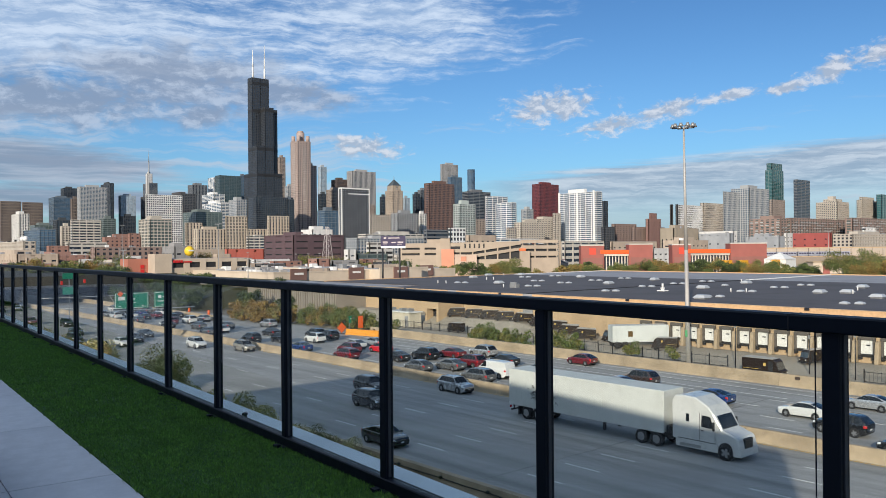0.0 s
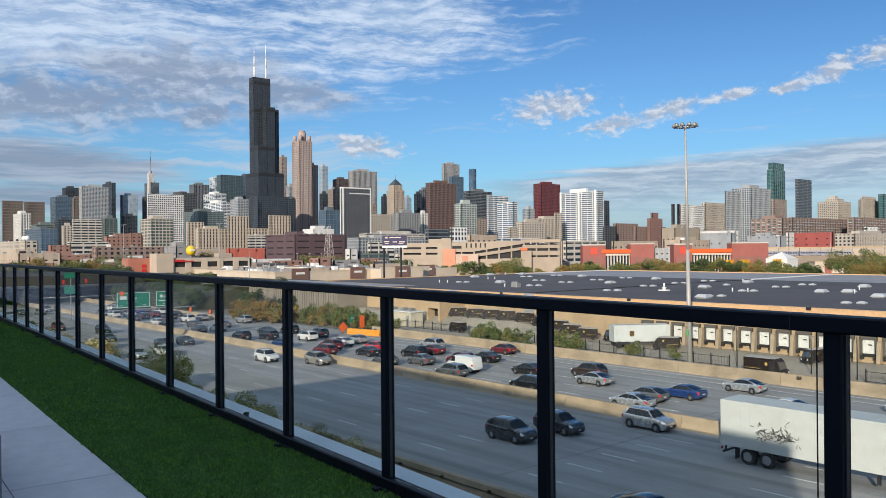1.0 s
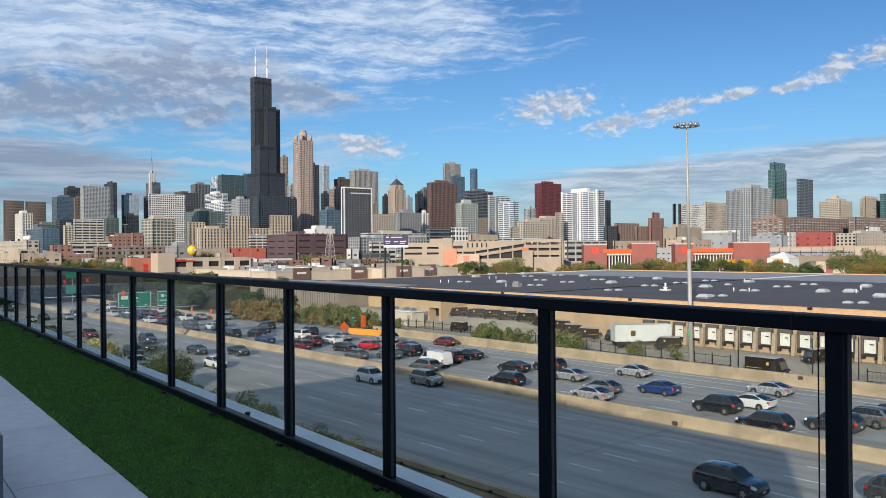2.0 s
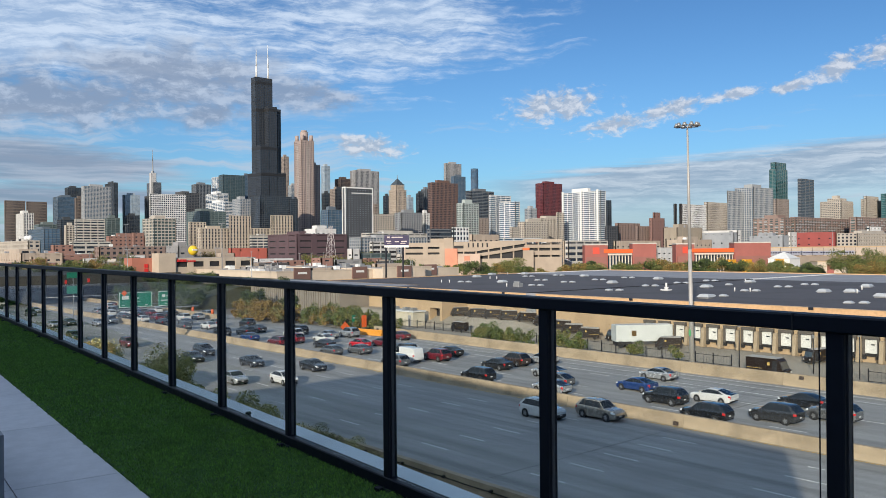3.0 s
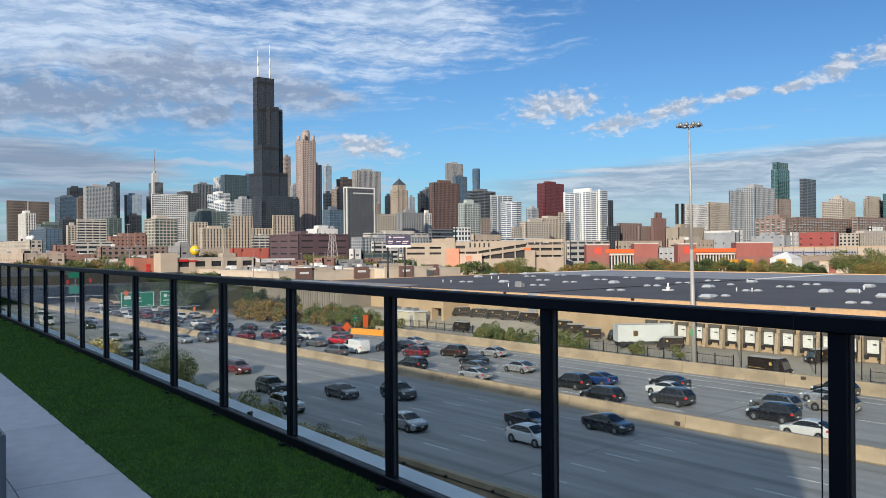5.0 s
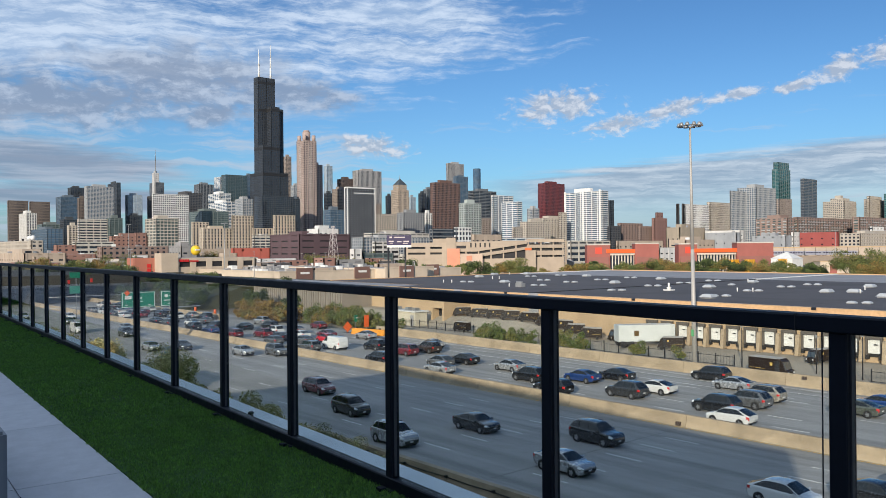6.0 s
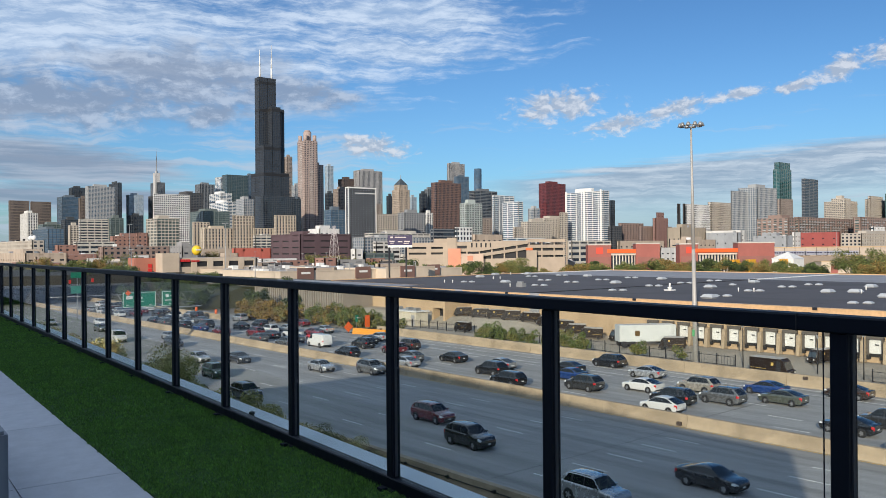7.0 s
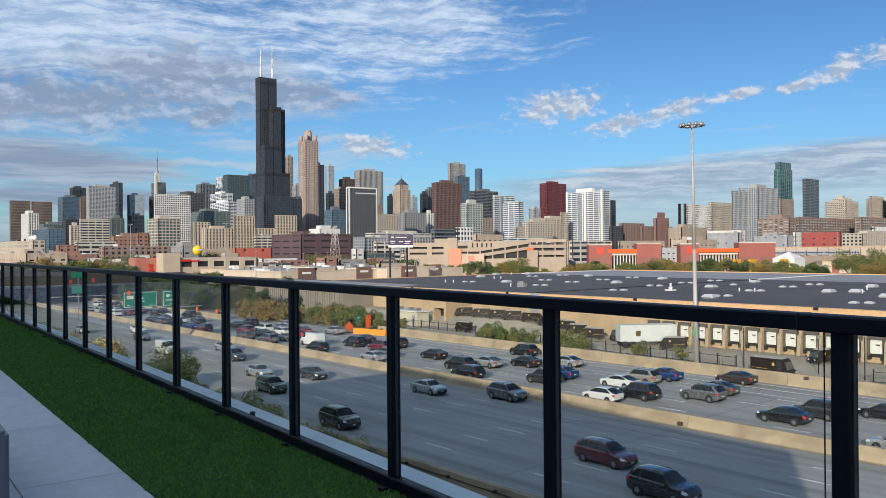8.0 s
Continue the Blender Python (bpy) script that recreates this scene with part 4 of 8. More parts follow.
def greenery():
    # beside the near shoulder, below the deck
    bush(-77.8, 24, 6.0, 3.5, 6.4, [L_PALE, L_STRAW, L_SAGE], 1, "tall pale autumn shrub below the deck", 600, 0.10, fill=3)
    bush(-71.0, 24, 7, 3, 3.6, [L_SAGE, L_PALE], 5, "olive shrub below the deck", 700, 0.095, fill=2)
    bush(-62.8, 24, 5.2, 3.6, 6.6, [L_PALE, L_PALE, L_SAGE], 2, "tall pale leafy shrub below the deck", 800, 0.09, fill=3)
    bush(-56.4, 24, 7, 3.6, 4.0, [L_PALE, L_STRAW, L_SAGE], 3, "green and yellow shrub below the deck", 800, 0.08, fill=3)
    bush(-48.6, 24, 5.0, 3.4, 4.4, [L_SAGE, L_PALE], 4, "pale green shrub below the deck", 800, 0.075, fill=3)
    bush(-41.5, 24.6, 5, 2.6, 3.4, [L_SAGE, L_PALE], 6, "low green shrub below the deck", 700, 0.075, fill=2)
    bush(-44.5, 29.5, 9, 1.8, 2.0, [L_GREEN, L_PALE, L_OLIVE], 7, "straggly green weeds by the barrier", 420, 0.05)
    bush(-92, 25, 12, 4, 5.2, [L_OLIVE, L_YELLOW], 8, "autumn shrubs beside the near shoulder", 400, 0.09, fill=2)
    bush(-112, 26, 14, 4, 5.0, [L_OLIVE, L_GREEN], 9, "olive shrubs beside the near shoulder", 300, 0.11, fill=2)
    # along the far wall
    bush(-128, 83.5, 20, 5, 3.9, [L_GREEN, L_OLIVE, L_GREEN, L_YELLOW], 11, "dense green hedge along the barrier wall", 130, 0.17, YARD)
    bush(-114.5, 84.0, 7, 4, 2.8, [L_GREEN, L_OLIVE], 12, "green and olive hedge along the barrier wall", 130, 0.16, YARD)
    bush(-149, 79.5, 22, 6, 4.2, [L_YELLOW, L_YELLOW, L_OLIVE], 13, "yellow autumn hedge along the barrier wall", 130, 0.2)
    bush(-88, 87.3, 13, 3, 2.7, [L_OLIVE, L_GREEN], 14, "wild olive-green shrubs by the fence", 130, 0.14, YARD)
    bush(-75.5, 87.0, 7, 3, 2.7, [L_OLIVE, L_GREEN], 15, "wild olive-green shrubs by the fence", 130, 0.14, YARD)
    bush(-65.4, 90.0, 1.8, 1.4, 1.9, [L_OLIVE, L_GREEN], 16, "single young shrub by the fence", 130, 0.12, YARD)
    bush(-59.4, 90.2, 1.8, 1.2, 1.7, [L_OLIVE, L_GREEN], 17, "single young shrub by the fence", 100, 0.1, YARD)
    # trees about the road's far end
    rnd = random.Random(21)
    for i, (x, y, h, s) in enumerate(((-186, 80, 8, 4), (-196, 92, 9, 4.5), (-172, 88, 7.5, 3.8), (-208, 84, 8, 4), (-222, 98, 9, 5), (-240, 90, 9, 5), (-165, 95, 6, 3.5), (-230, 80, 7, 4), (-252, 84, 8, 4.5), (-215, 90, 10, 5), (-200, 100, 10, 5), (-235, 104, 10, 5), (-275, 92, 9, 5), (-285, 100, 11, 6), (-300, 88, 9, 5), (-178, 100, 9, 4.5), (-190, 108, 10, 5))):
        k = 0.66 if x > -212 else 0.8
        tree(x, y, h * k, s * 0.8, [[L_GREEN, L_DARK], [L_DARK, L_DARK, L_GREEN], [L_DARK, L_GREEN]][i % 3], 40 + i, "broad autumn street tree beside the expressway", 110, 0.19)


greenery()


def embankment_trees():
    """Dark trees on the bank beyond the overpass."""
    rnd = random.Random(77)
    for i in range(0, 20, 2):
        x, y = -275 - 7 * i + rnd.uniform(-3, 3), 88 + rnd.uniform(0, 26)
        tree(x, y, rnd.uniform(7.6, 10.2), rnd.uniform(3.6, 5.0), [[L_DARK, L_GREEN], [L_DARK, L_DARK, L_GREEN]][i % 2], 300 + i, "dark leafy tree on the grass bank", 80, 0.3)
    for i in range(9):
        tree(-418 - rnd.uniform(0, 14), 40 + 7 * i, rnd.uniform(7.5, 9.5), rnd.uniform(4, 5.5), [L_DARK, L_GREEN], 340 + i, "dark leafy tree beyond the overpass", 80, 0.34)


embankment_trees()


def bridge_trees():
    """Dark trees that hide the feet of the overpass."""
    rnd = random.Random(91)
    for i, (x, y) in enumerate(((-229, 6), (-226, 13), (-231, 19), (-224, 24), (-228, 27.5), (-214, 22), (-206, 26), (-196, 24), (-186, 25), (-230, 86), (-227, 92), (-229, 99), (-222, 88))):
        tree(x, y, rnd.uniform(6.0, 8.2), rnd.uniform(2.8, 3.8), [L_DARK, L_DARK, L_GREEN], 400 + i, "dark leafy tree beside the overpass", 110, 0.2)


bridge_trees()


def far_trees():
    """Trees behind the warehouse and round the lots."""
    rnd = random.Random(8)
    sets = [[L_GREEN, L_DARK], [L_OLIVE, L_GREEN], [L_YELLOW, L_OLIVE], [L_GREEN, L_OLIVE]]
    for i, (x, y, h) in enumerate(TREES):
        h *= rnd.uniform(0.72, 1.12)
        if rnd.random() < 0.04:
            continue
        tree(x, y, h, h * rnd.uniform(0.5, 0.68), sets[rnd.randrange(4)], 100 + i, "rounded leafy tree among the lots and roofs", 120, 0.27)


# ---- signs, barrels and the bridge along the road ----
M_SIGN = mat("sign_green", (0.004, 0.19, 0.11), 0.45, grain=0.05, size=0.5, stain=0.15, stain_size=1.5)
M_ORANGE = mat("safety_orange", (0.80, 0.13, 0.02), 0.6, grain=0.08, size=0.2)
M_AMBER = mat("amber_plastic", (0.75, 0.30, 0.03), 0.6, grain=0.1, size=0.2, stain=0.3, stain_size=0.8)


def gantry():
    g = thing("sign_gantry", "steel sign bridge with green direction panels", "road sign", pose(-124, 40, 0))
    bm = bmesh.new()
    tube(bm, (-0.5, -8.6, 0), (-0.5, -8.6, 8.0), 0.14, n=10)
    part("post", bm, M_STEEL, g)
    bm = bmesh.new()
    for z in (6.2, 7.8):
        tube(bm, (-0.4, -8.6, z), (-0.4, 13.0, z), 0.05, n=6)
    for i in range(12):
        tube(bm, (-0.4, 1.0 + i, 6.2 if i % 2 else 7.8), (-0.4, 2.0 + i, 7.8 if i % 2 else 6.2), 0.04, n=5)
    part("truss", bm, M_STEEL, g)
    part("walkway", boxes((-0.3, 0.5, 5.45, 0.5, 14.0, 5.55)), M_STEEL, g)
    for y0, y1, marks in ((1.6, 6.7, ((0.5, 1.2, 1.5, 1.9), (2.0, 1.2, 2.4, 1.6), (2.6, 1.2, 3.0, 1.6), (1.6, 0.75, 3.2, 1.0), (0.5, 0.25, 0.9, 0.5), (4.0, 0.25, 4.4, 0.5))),
                          (7.6, 10.3, ((0.6, 1.3, 1.1, 1.9), (1.3, 1.4, 2.2, 1.7), (0.5, 0.75, 2.1, 1.05), (1.1, 0.25, 1.4, 0.5)))):
        s = part("panel", bevelled(boxes((0.0, y0, 5.75, 0.1, y1, 8.15)), 0.02), M_SIGN, g)
        part("border", boxes((0.1, y0 + 0.08, 5.83, 0.11, y1 - 0.08, 5.9), (0.1, y0 + 0.08, 8.0, 0.11, y1 - 0.08, 8.07), (0.1, y0 + 0.08, 5.9, 0.11, y0 + 0.15, 8.0), (0.1, y1 - 0.15, 5.9, 0.11, y1 - 0.08, 8.0)), M_WHITE, s)
        for a, b, c, d in marks:
            part("lettering_bar", boxes((0.1, y0 + a, 5.75 + b + 0.1, 0.112, y0 + c, 5.75 + d - 0.06)), M_WHITE, s)
    bm = boxes((0.12, -0.32, -0.32, 0.16, 0.32, 0.32))
    bmesh.ops.rotate(bm, verts=bm.verts, cent=(0.14, 0, 0), matrix=Matrix.Rotation(radians(45), 3, "X"))
    bmesh.ops.translate(bm, verts=bm.verts, vec=(0.0, 2.4, 8.0))
    part("orange_diamond", bm, M_ORANGE, g)
    h = thing("exit_sign", "green exit panels on a steel post", "road sign", pose(-181, 50, 0))
    bm = bmesh.new()
    tube(bm, (-0.3, 1.4, 0), (-0.3, 1.4, 10), 0.09, n=8)
    part("post", bm, M_STEEL, h)
    part("panel", boxes((0, 0, 5.5, 0.12, 3.0, 7.1)), M_SIGN, h)
    part("panel", boxes((0, 0, 8.8, 0.12, 3.0, 10.0)), M_SIGN, h)
    for i, (y, z) in enumerate(((-0.2, 7.6), (4.4, 7.8))):
        part("red_lamp", boxes((0.0, y - 0.2, z, 0.3, y + 0.2, z + 0.8)), mat("red_lamp", (0.6, 0.03, 0.02), 0.4, grain=0.1, size=0.2), h)


gantry()


def overpass():
    # concrete near-black: the underpass shade is put into its colour
    m = mat("bridge_concrete", (0.055, 0.052, 0.045), 0.85, grain=0.15, size=1.0, stain=0.5, stain_size=5)
    b = tagged(thing("bridge", "weathered concrete overpass across the expressway", "bridge", pose(-246, 0, 0)), kind="structure")
    # deck stretched far back to keep light off the road beneath
    part("deck", boxes((-165, -40, 4.7, 10, 110, 6.2)), m, b)
    part("deck_surface", boxes((-165, -40, 6.2, 9.6, 110, 6.22)), mat("bridge_asphalt", (0.05, 0.05, 0.05), 0.9, grain=0.25, size=1.0, stain=0.4, stain_size=6), b)
    part("railing", boxes((9.6, -40, 6.2, 10, 110, 7.2), (-20, -40, 6.2, -19.6, 110, 7.2)), m, b)
    for i, y in enumerate((30, 55.9, 81)):
        part("pier", boxes((-164, y - 0.7, 0, 9, y + 0.7, 4.7)), m, b)
    part("abutment", boxes((-165, 81.7, 0, 10, 100, 4.7), (-165, -40, 0, 10, 29, 4.7)), m, b)
    bank = mat("dry_grass", (0.065, 0.065, 0.03), 0.95, grain=0.4, size=0.6, stain=0.5, stain_size=6)
    g = bmesh.new()
    extrude_profile(g, [(74.5, 0.0), (130, 0.0), (130, 5.2), (92, 5.2), (84, 3.0)], -420, -186, "x")
    tagged(part("embankment", g, bank), "dry grass embankment beside the expressway", "embankment", kind="structure")
    g = bmesh.new()
    extrude_profile(g, [(29.5, 0.0), (-30, 0.0), (-30, 4.5), (16, 4.5)], -420, -150, "x")
    tagged(part("embankment_near", g, bank), "dry grass embankment on the near side", "embankment", kind="structure")


overpass()


def works():
    """Road works where the far shoulder ends: an orange diamond, plastic barriers and a small green sign."""
    bar = thing("plastic_barrier", "amber plastic water-filled road barrier", "barrier", pose(-113.4, 77.2, 0, 0, 0, 20), "plastic road barriers")
    prof = [(-0.3, 0), (0.3, 0), (0.28, 0.25), (0.14, 0.45), (0.12, 1.0), (-0.12, 1.0), (-0.14, 0.45), (-0.28, 0.25)]
    bm = bmesh.new()
    extrude_profile(bm, prof, -1.0, 1.0, "x")
    part("shell", bm, M_AMBER, bar)
    part("lamp", boxes((-0.15, -0.1, 1.0, 0.15, 0.1, 1.2)), M_TRIM_EARLY, bar)
    for i in range(1, 5):
        copy_thing(bar, pose(-113.4 + 2.05 * i * 0.62, 77.2 + 0.28 * i, 0, 0, 0, 14))
    d = thing("works_sign", "orange diamond road works sign on a stand", "road sign", pose(-115.9, 76.9, 0))
    bm = boxes((-0.02, -0.66, -0.66, 0.02, 0.66, 0.66))
    bmesh.ops.rotate(bm, verts=bm.verts, cent=(0, 0, 0), matrix=Matrix.Rotation(radians(45), 3, "X"))
    bmesh.ops.translate(bm, verts=bm.verts, vec=(0.1, 0, 1.05))
    part("plate", bm, M_ORANGE, d)
    bm = bmesh.new()
    tube(bm, (0, 0, 0), (0, 0, 1.6), 0.04, n=6)
    tube(bm, (-0.5, -0.5, 0.05), (0.5, 0.5, 0.05), 0.04, n=6)
    tube(bm, (-0.5, 0.5, 0.05), (0.5, -0.5, 0.05), 0.04, n=6)
    part("stand", bm, M_TRIM_EARLY, d)
    s = thing("small_green_sign", "small green direction sign on two posts", "road sign", pose(-119.2, 81.4, YARD))
    part("plate", boxes((0, -0.75, 1.5, 0.06, 0.75, 2.7)), M_SIGN, s)
    part("lettering_bar", boxes((0.06, -0.5, 2.1, 0.07, 0.4, 2.3)), M_WHITE, s)
    bm = bmesh.new()
    for y in (-0.7, 0.7):
        tube(bm, (-0.04, y * 0.8, 0), (-0.04, y * 0.8, 2.6), 0.05, n=6)
    part("post", bm, M_STEEL, s)
    o = thing("orange_panel", "upright orange marker panel", "road sign", pose(-116.6, 81.4, YARD))
    part("plate", boxes((0, -0.5, 0.7, 0.06, 0.5, 2.8)), M_ORANGE, o)
    part("post", boxes((-0.06, -0.05, 0, 0, 0.05, 2.2)), M_STEEL, o)
    for x, y in ((-170, 73.0), (-182, 73.0), (-160, 73.0)):
        c = thing("traffic_drum", "orange traffic drum by the barrier", "traffic drum", pose(x, y, 1.1), "traffic drums")
        bm = bmesh.new()
        tube(bm, (0, 0, 0), (0, 0, 0.9), 0.3, 0.24, 10)
        part("drum", bm, M_ORANGE, c)
    box2 = mat("rust_box", (0.07, 0.05, 0.04), 0.8, grain=0.3, size=0.1)
    for x, y, z in ((-36.6, 55.62, 0.1), (-33.4, 80.0, 0.85), (-38.0, 80.0, 0.85)):
        b = thing("junction_box", "small dark junction box fixed to the barrier", "box", pose(x, y, z), "junction boxes")
        part("case", boxes((-0.2, -0.1, 0, 0.2, 0.1, 0.28)), box2, b)
    cable = thing("barrier_cable", "black cable clipped along the near barrier", "cable", pose(-60, 30.74, 0.3))
    bm = bmesh.new()
    for i in range(30):
        tube(bm, (i * 2.0, 0, 0.55 - 0.03 * (i % 2)), (i * 2 + 2.0, 0, 0.55 - 0.03 * ((i + 1) % 2)), 0.03, n=5)
    part("strand", bm, M_BLACKMETAL, cable)
    for i in range(0, 30, 2):
        part("clip", boxes((i * 2.0 - 0.08, -0.05, 0.5, i * 2.0 + 0.08, 0.2, 0.66)), M_BLACKMETAL, cable)
    tagged(part("road_seam", boxes((-37.2, 57.9, 0.004, -37.1, 72, 0.009), (-36.2, 34.5, 0.004, -36.14, 55, 0.009), (-40.6, 74.5, 0.004, -40.52, 79.8, 0.009)), mat("joint_sealer", (0.11, 0.108, 0.105), 0.85, grain=0.3, size=0.3, stain=0.7, stain_size=1.5, dark=(0.26, 0.255, 0.25))), "dark sealed joints across the asphalt", "road seam", kind="structure")


works()


# trees: place and height
TREES = []
TREES += [(-236, 291, 9.3), (-219, 275, 9.4), (-227, 296, 9.9), (-214, 287, 8.6), (-223, 308, 8.5), (-221, 315, 7.8), (-212, 311, 8.6), (-195, 296, 8.8), (-200, 312, 8.9), (-190, 307, 9.3)]
TREES += [(-203, 336, 8.2), (-200, 339, 8.7), (-186, 327, 8.1), (-189, 341, 7.8), (-174, 327, 8.1), (-182, 354, 8.1), (-174, 350, 7.9), (-167, 345, 6.9), (-160, 344, 8.3), (-158, 349, 6.8)]
TREES += [(-139, 332, 9.6), (-135, 330, 10.9), (-135, 335, 10.7), (-119, 305, 11.3), (-119, 313, 10.5), (-125, 335, 11.3), (-114, 311, 10.4), (-118, 331, 10.8), (-276, 220, 7.7), (-262, 216, 9.4)]
TREES += [(-267, 225, 8.4), (-263, 230, 7.5), (-273, 246, 7.3), (-246, 229, 9.2), (-260, 250, 8.1), (-256, 254, 7.9), (-240, 245, 8.5), (-251, 264, 6.3), (-225, 245, 7.7), (-413, 101, 10.6)]
TREES += [(-407, 105, 10.5), (-389, 106, 10.2), (-380, 109, 10.4), (-402, 120, 9.5), (-380, 120, 10.8), (-384, 127, 11.3), (-353, 121, 9.8), (-231, 268, 6.7), (-229, 271, 6.6), (-226, 275, 6.6)]
TREES += [(-470, 300, 14), (-462, 306, 13), (-480, 292, 13), (-452, 318, 14), (-446, 322, 12), (-500, 250, 13), (-520, 236, 14), (-300, 232, 9.5), (-306, 226, 9), (-585, 160, 13), (-600, 150, 12), (-640, 170, 13), (-660, 210, 14), (-560, 250, 13)]
TREES += [(-369, 245, 10.5), (-365, 250, 11.8), (-362, 254, 11.2)]
far_trees()


# ---- towers ----
def glassy(name, color, rough=0.12):
    return mat(name, color, rough, metal=0.0, grain=0.35, size=9.0, stain=0.5, stain_size=30, spec=0.9, rand=0.12)


def stone(name, color):
    g = 0.3 * color[0] + 0.5 * color[1] + 0.2 * color[2]
    color = tuple(c * 0.72 + g * 0.28 for c in color)
    return mat(name, color, 0.8, grain=0.1, size=4.0, stain=0.25, stain_size=40, rand=0.06)


G_DARK = glassy("dark_glazing", (0.024, 0.034, 0.050))
G_BLUE = glassy("blue_glazing", (0.06, 0.11, 0.17))
G_GREEN = glassy("green_glazing", (0.07, 0.10, 0.10))
G_PALE = glassy("pale_glazing", (0.30, 0.38, 0.45))
G_TEAL = glassy("teal_glazing", (0.02, 0.10, 0.105))
# style: wall, glazing, storey, share of it that is wall, bay, share of it that is pier, label
BROWN_SLAB = (stone("brown_slab", (0.165, 0.125, 0.10)), G_DARK, 9.0, 0.30, 3.0, 0.62, "brown brick slab with rows of small windows")
WHITE_RIBS = (stone("white_ribs", (0.62, 0.60, 0.55)), G_DARK, 3.2, 0.25, 5.0, 0.45, "white residential tower with vertical ribs")
WHITE_GRID = (stone("white_grid", (0.68, 0.67, 0.64)), G_DARK, 4.0, 0.35, 3.6, 0.30, "white gridded office block with dark windows")
WHITE_BANDS = (stone("white_bands", (0.66, 0.66, 0.63)), G_BLUE, 3.3, 0.38, 12.0, 0.10, "white tower with long balcony bands")
SLATE_GLASS = (stone("slate_frame", (0.07, 0.10, 0.105)), glassy("slate_glazing", (0.035, 0.065, 0.075)), 4.0, 0.16, 7.0, 0.12, "slate-green glass office tower with flat roof")
BLUE_GLASS = (stone("blue_frame", (0.10, 0.14, 0.18)), G_BLUE, 4.0, 0.18, 6.0, 0.08, "blue glass office tower in the city centre")
DARK_GLASS = (stone("dark_frame", (0.045, 0.055, 0.065)), G_DARK, 4.0, 0.22, 5.0, 0.14, "dark glass office tower in the city centre")
GREEN_GLASS = (stone("green_frame", (0.13, 0.17, 0.16)), G_GREEN, 4.0, 0.25, 8.0, 0.1, "grey-green glass office block with flat roof")
PALE_GLASS = (stone("pale_frame", (0.32, 0.38, 0.42)), G_PALE, 4.0, 0.2, 8.0, 0.1, "pale blue glass tower in the city centre")
TEAL_GLASS = (stone("teal_frame", (0.12, 0.20, 0.20)), G_TEAL, 3.3, 0.22, 9.0, 0.12, "teal glass residential tower with pale fins")
GREY_GRID = (stone("grey_grid", (0.34, 0.35, 0.35)), G_BLUE, 3.6, 0.35, 4.0, 0.35, "grey tower with gridded windows")
GREY_RIBS = (stone("grey_ribs", (0.36, 0.35, 0.34)), G_DARK, 4.2, 0.08, 4.4, 0.5, "grey office tower with vertical stone ribs")
DARK_RIBS = (stone("dark_ribs", (0.16, 0.18, 0.20)), G_DARK, 4.0, 0.08, 4.5, 0.4, "dark office tower with vertical ribs")
DARK_GRID = (stone("dark_grid", (0.07, 0.07, 0.075)), G_DARK, 3.8, 0.4, 4.0, 0.3, "dark office tower with gridded windows")
DARK_BANDS = (stone("dark_bands", (0.15, 0.16, 0.17)), G_DARK, 3.6, 0.35, 20.0, 0.04, "dark grey tower with floor bands")
BEIGE_BANDS = (stone("beige_bands", (0.50, 0.45, 0.37)), G_DARK, 4.0, 0.5, 9.0, 0.12, "beige office block with ribbon windows")
BEIGE_GRID = (stone("beige_grid", (0.47, 0.40, 0.31)), G_DARK, 3.4, 0.45, 3.8, 0.45, "beige masonry block with punched windows")
TAN_GLASS = (stone("tan_grid", (0.42, 0.36, 0.28)), G_GREEN, 4.0, 0.3, 5.0, 0.2, "tan and grey-green glass office block")
STONE_RIBS = (stone("old_limestone", (0.50, 0.40, 0.28)), G_DARK, 5.0, 0.22, 5.5, 0.55, "old limestone hall with vertical window strips")
BROWN_STONE = (stone("brown_stone", (0.30, 0.23, 0.18)), G_DARK, 3.8, 0.45, 4.0, 0.5, "brown stone-clad tower with small windows")
GREY_STONE = (stone("grey_stone", (0.25, 0.26, 0.27)), G_DARK, 3.8, 0.4, 4.0, 0.45, "grey stone block with small windows")
BROWN_DARK = (stone("dark_brown", (0.10, 0.065, 0.05)), G_DARK, 3.8, 0.35, 3.5, 0.35, "dark brown stone office tower")
BROWN_GRID = (stone("rust_grid", (0.17, 0.085, 0.06)), G_DARK, 3.7, 0.35, 3.8, 0.4, "rust-brown tower with gridded windows")
RED_GRID = (stone("red_grid", (0.17, 0.022, 0.028)), glassy("red_glazing", (0.07, 0.012, 0.016)), 3.8, 0.3, 4.5, 0.25, "deep red steel office tower")
BLACK_WHITE = (stone("black_panels", (0.055, 0.06, 0.07)), glassy("pale_windows", (0.30, 0.34, 0.38)), 3.2, 0.62, 5.0, 0.5, "black tower with white edges and staggered windows")
GREEN_WHITE = (stone("pale_green_bands", (0.42, 0.48, 0.44)), G_GREEN, 3.2, 0.4, 5.0, 0.25, "pale green residential tower with balconies")
BRICK_GRID = (stone("brick_grid", (0.27, 0.17, 0.13)), G_DARK, 3.4, 0.45, 4.0, 0.5, "brick residential block with punched windows")
BRICK_BALCONY = (stone("brick_balcony", (0.29, 0.18, 0.135)), G_GREEN, 3.3, 0.4, 7.0, 0.45, "brick apartment row with balconies")
BRICK_PLAIN = (stone("old_brick", (0.26, 0.12, 0.09)), G_DARK, 5.0, 0.7, 6.0, 0.7, "old dark red brick tower")
PALE_WALL = (stone("pale_concrete", (0.5, 0.49, 0.47)), G_DARK, 6.0, 0.8, 6.0, 0.8, "bare pale concrete tower core")
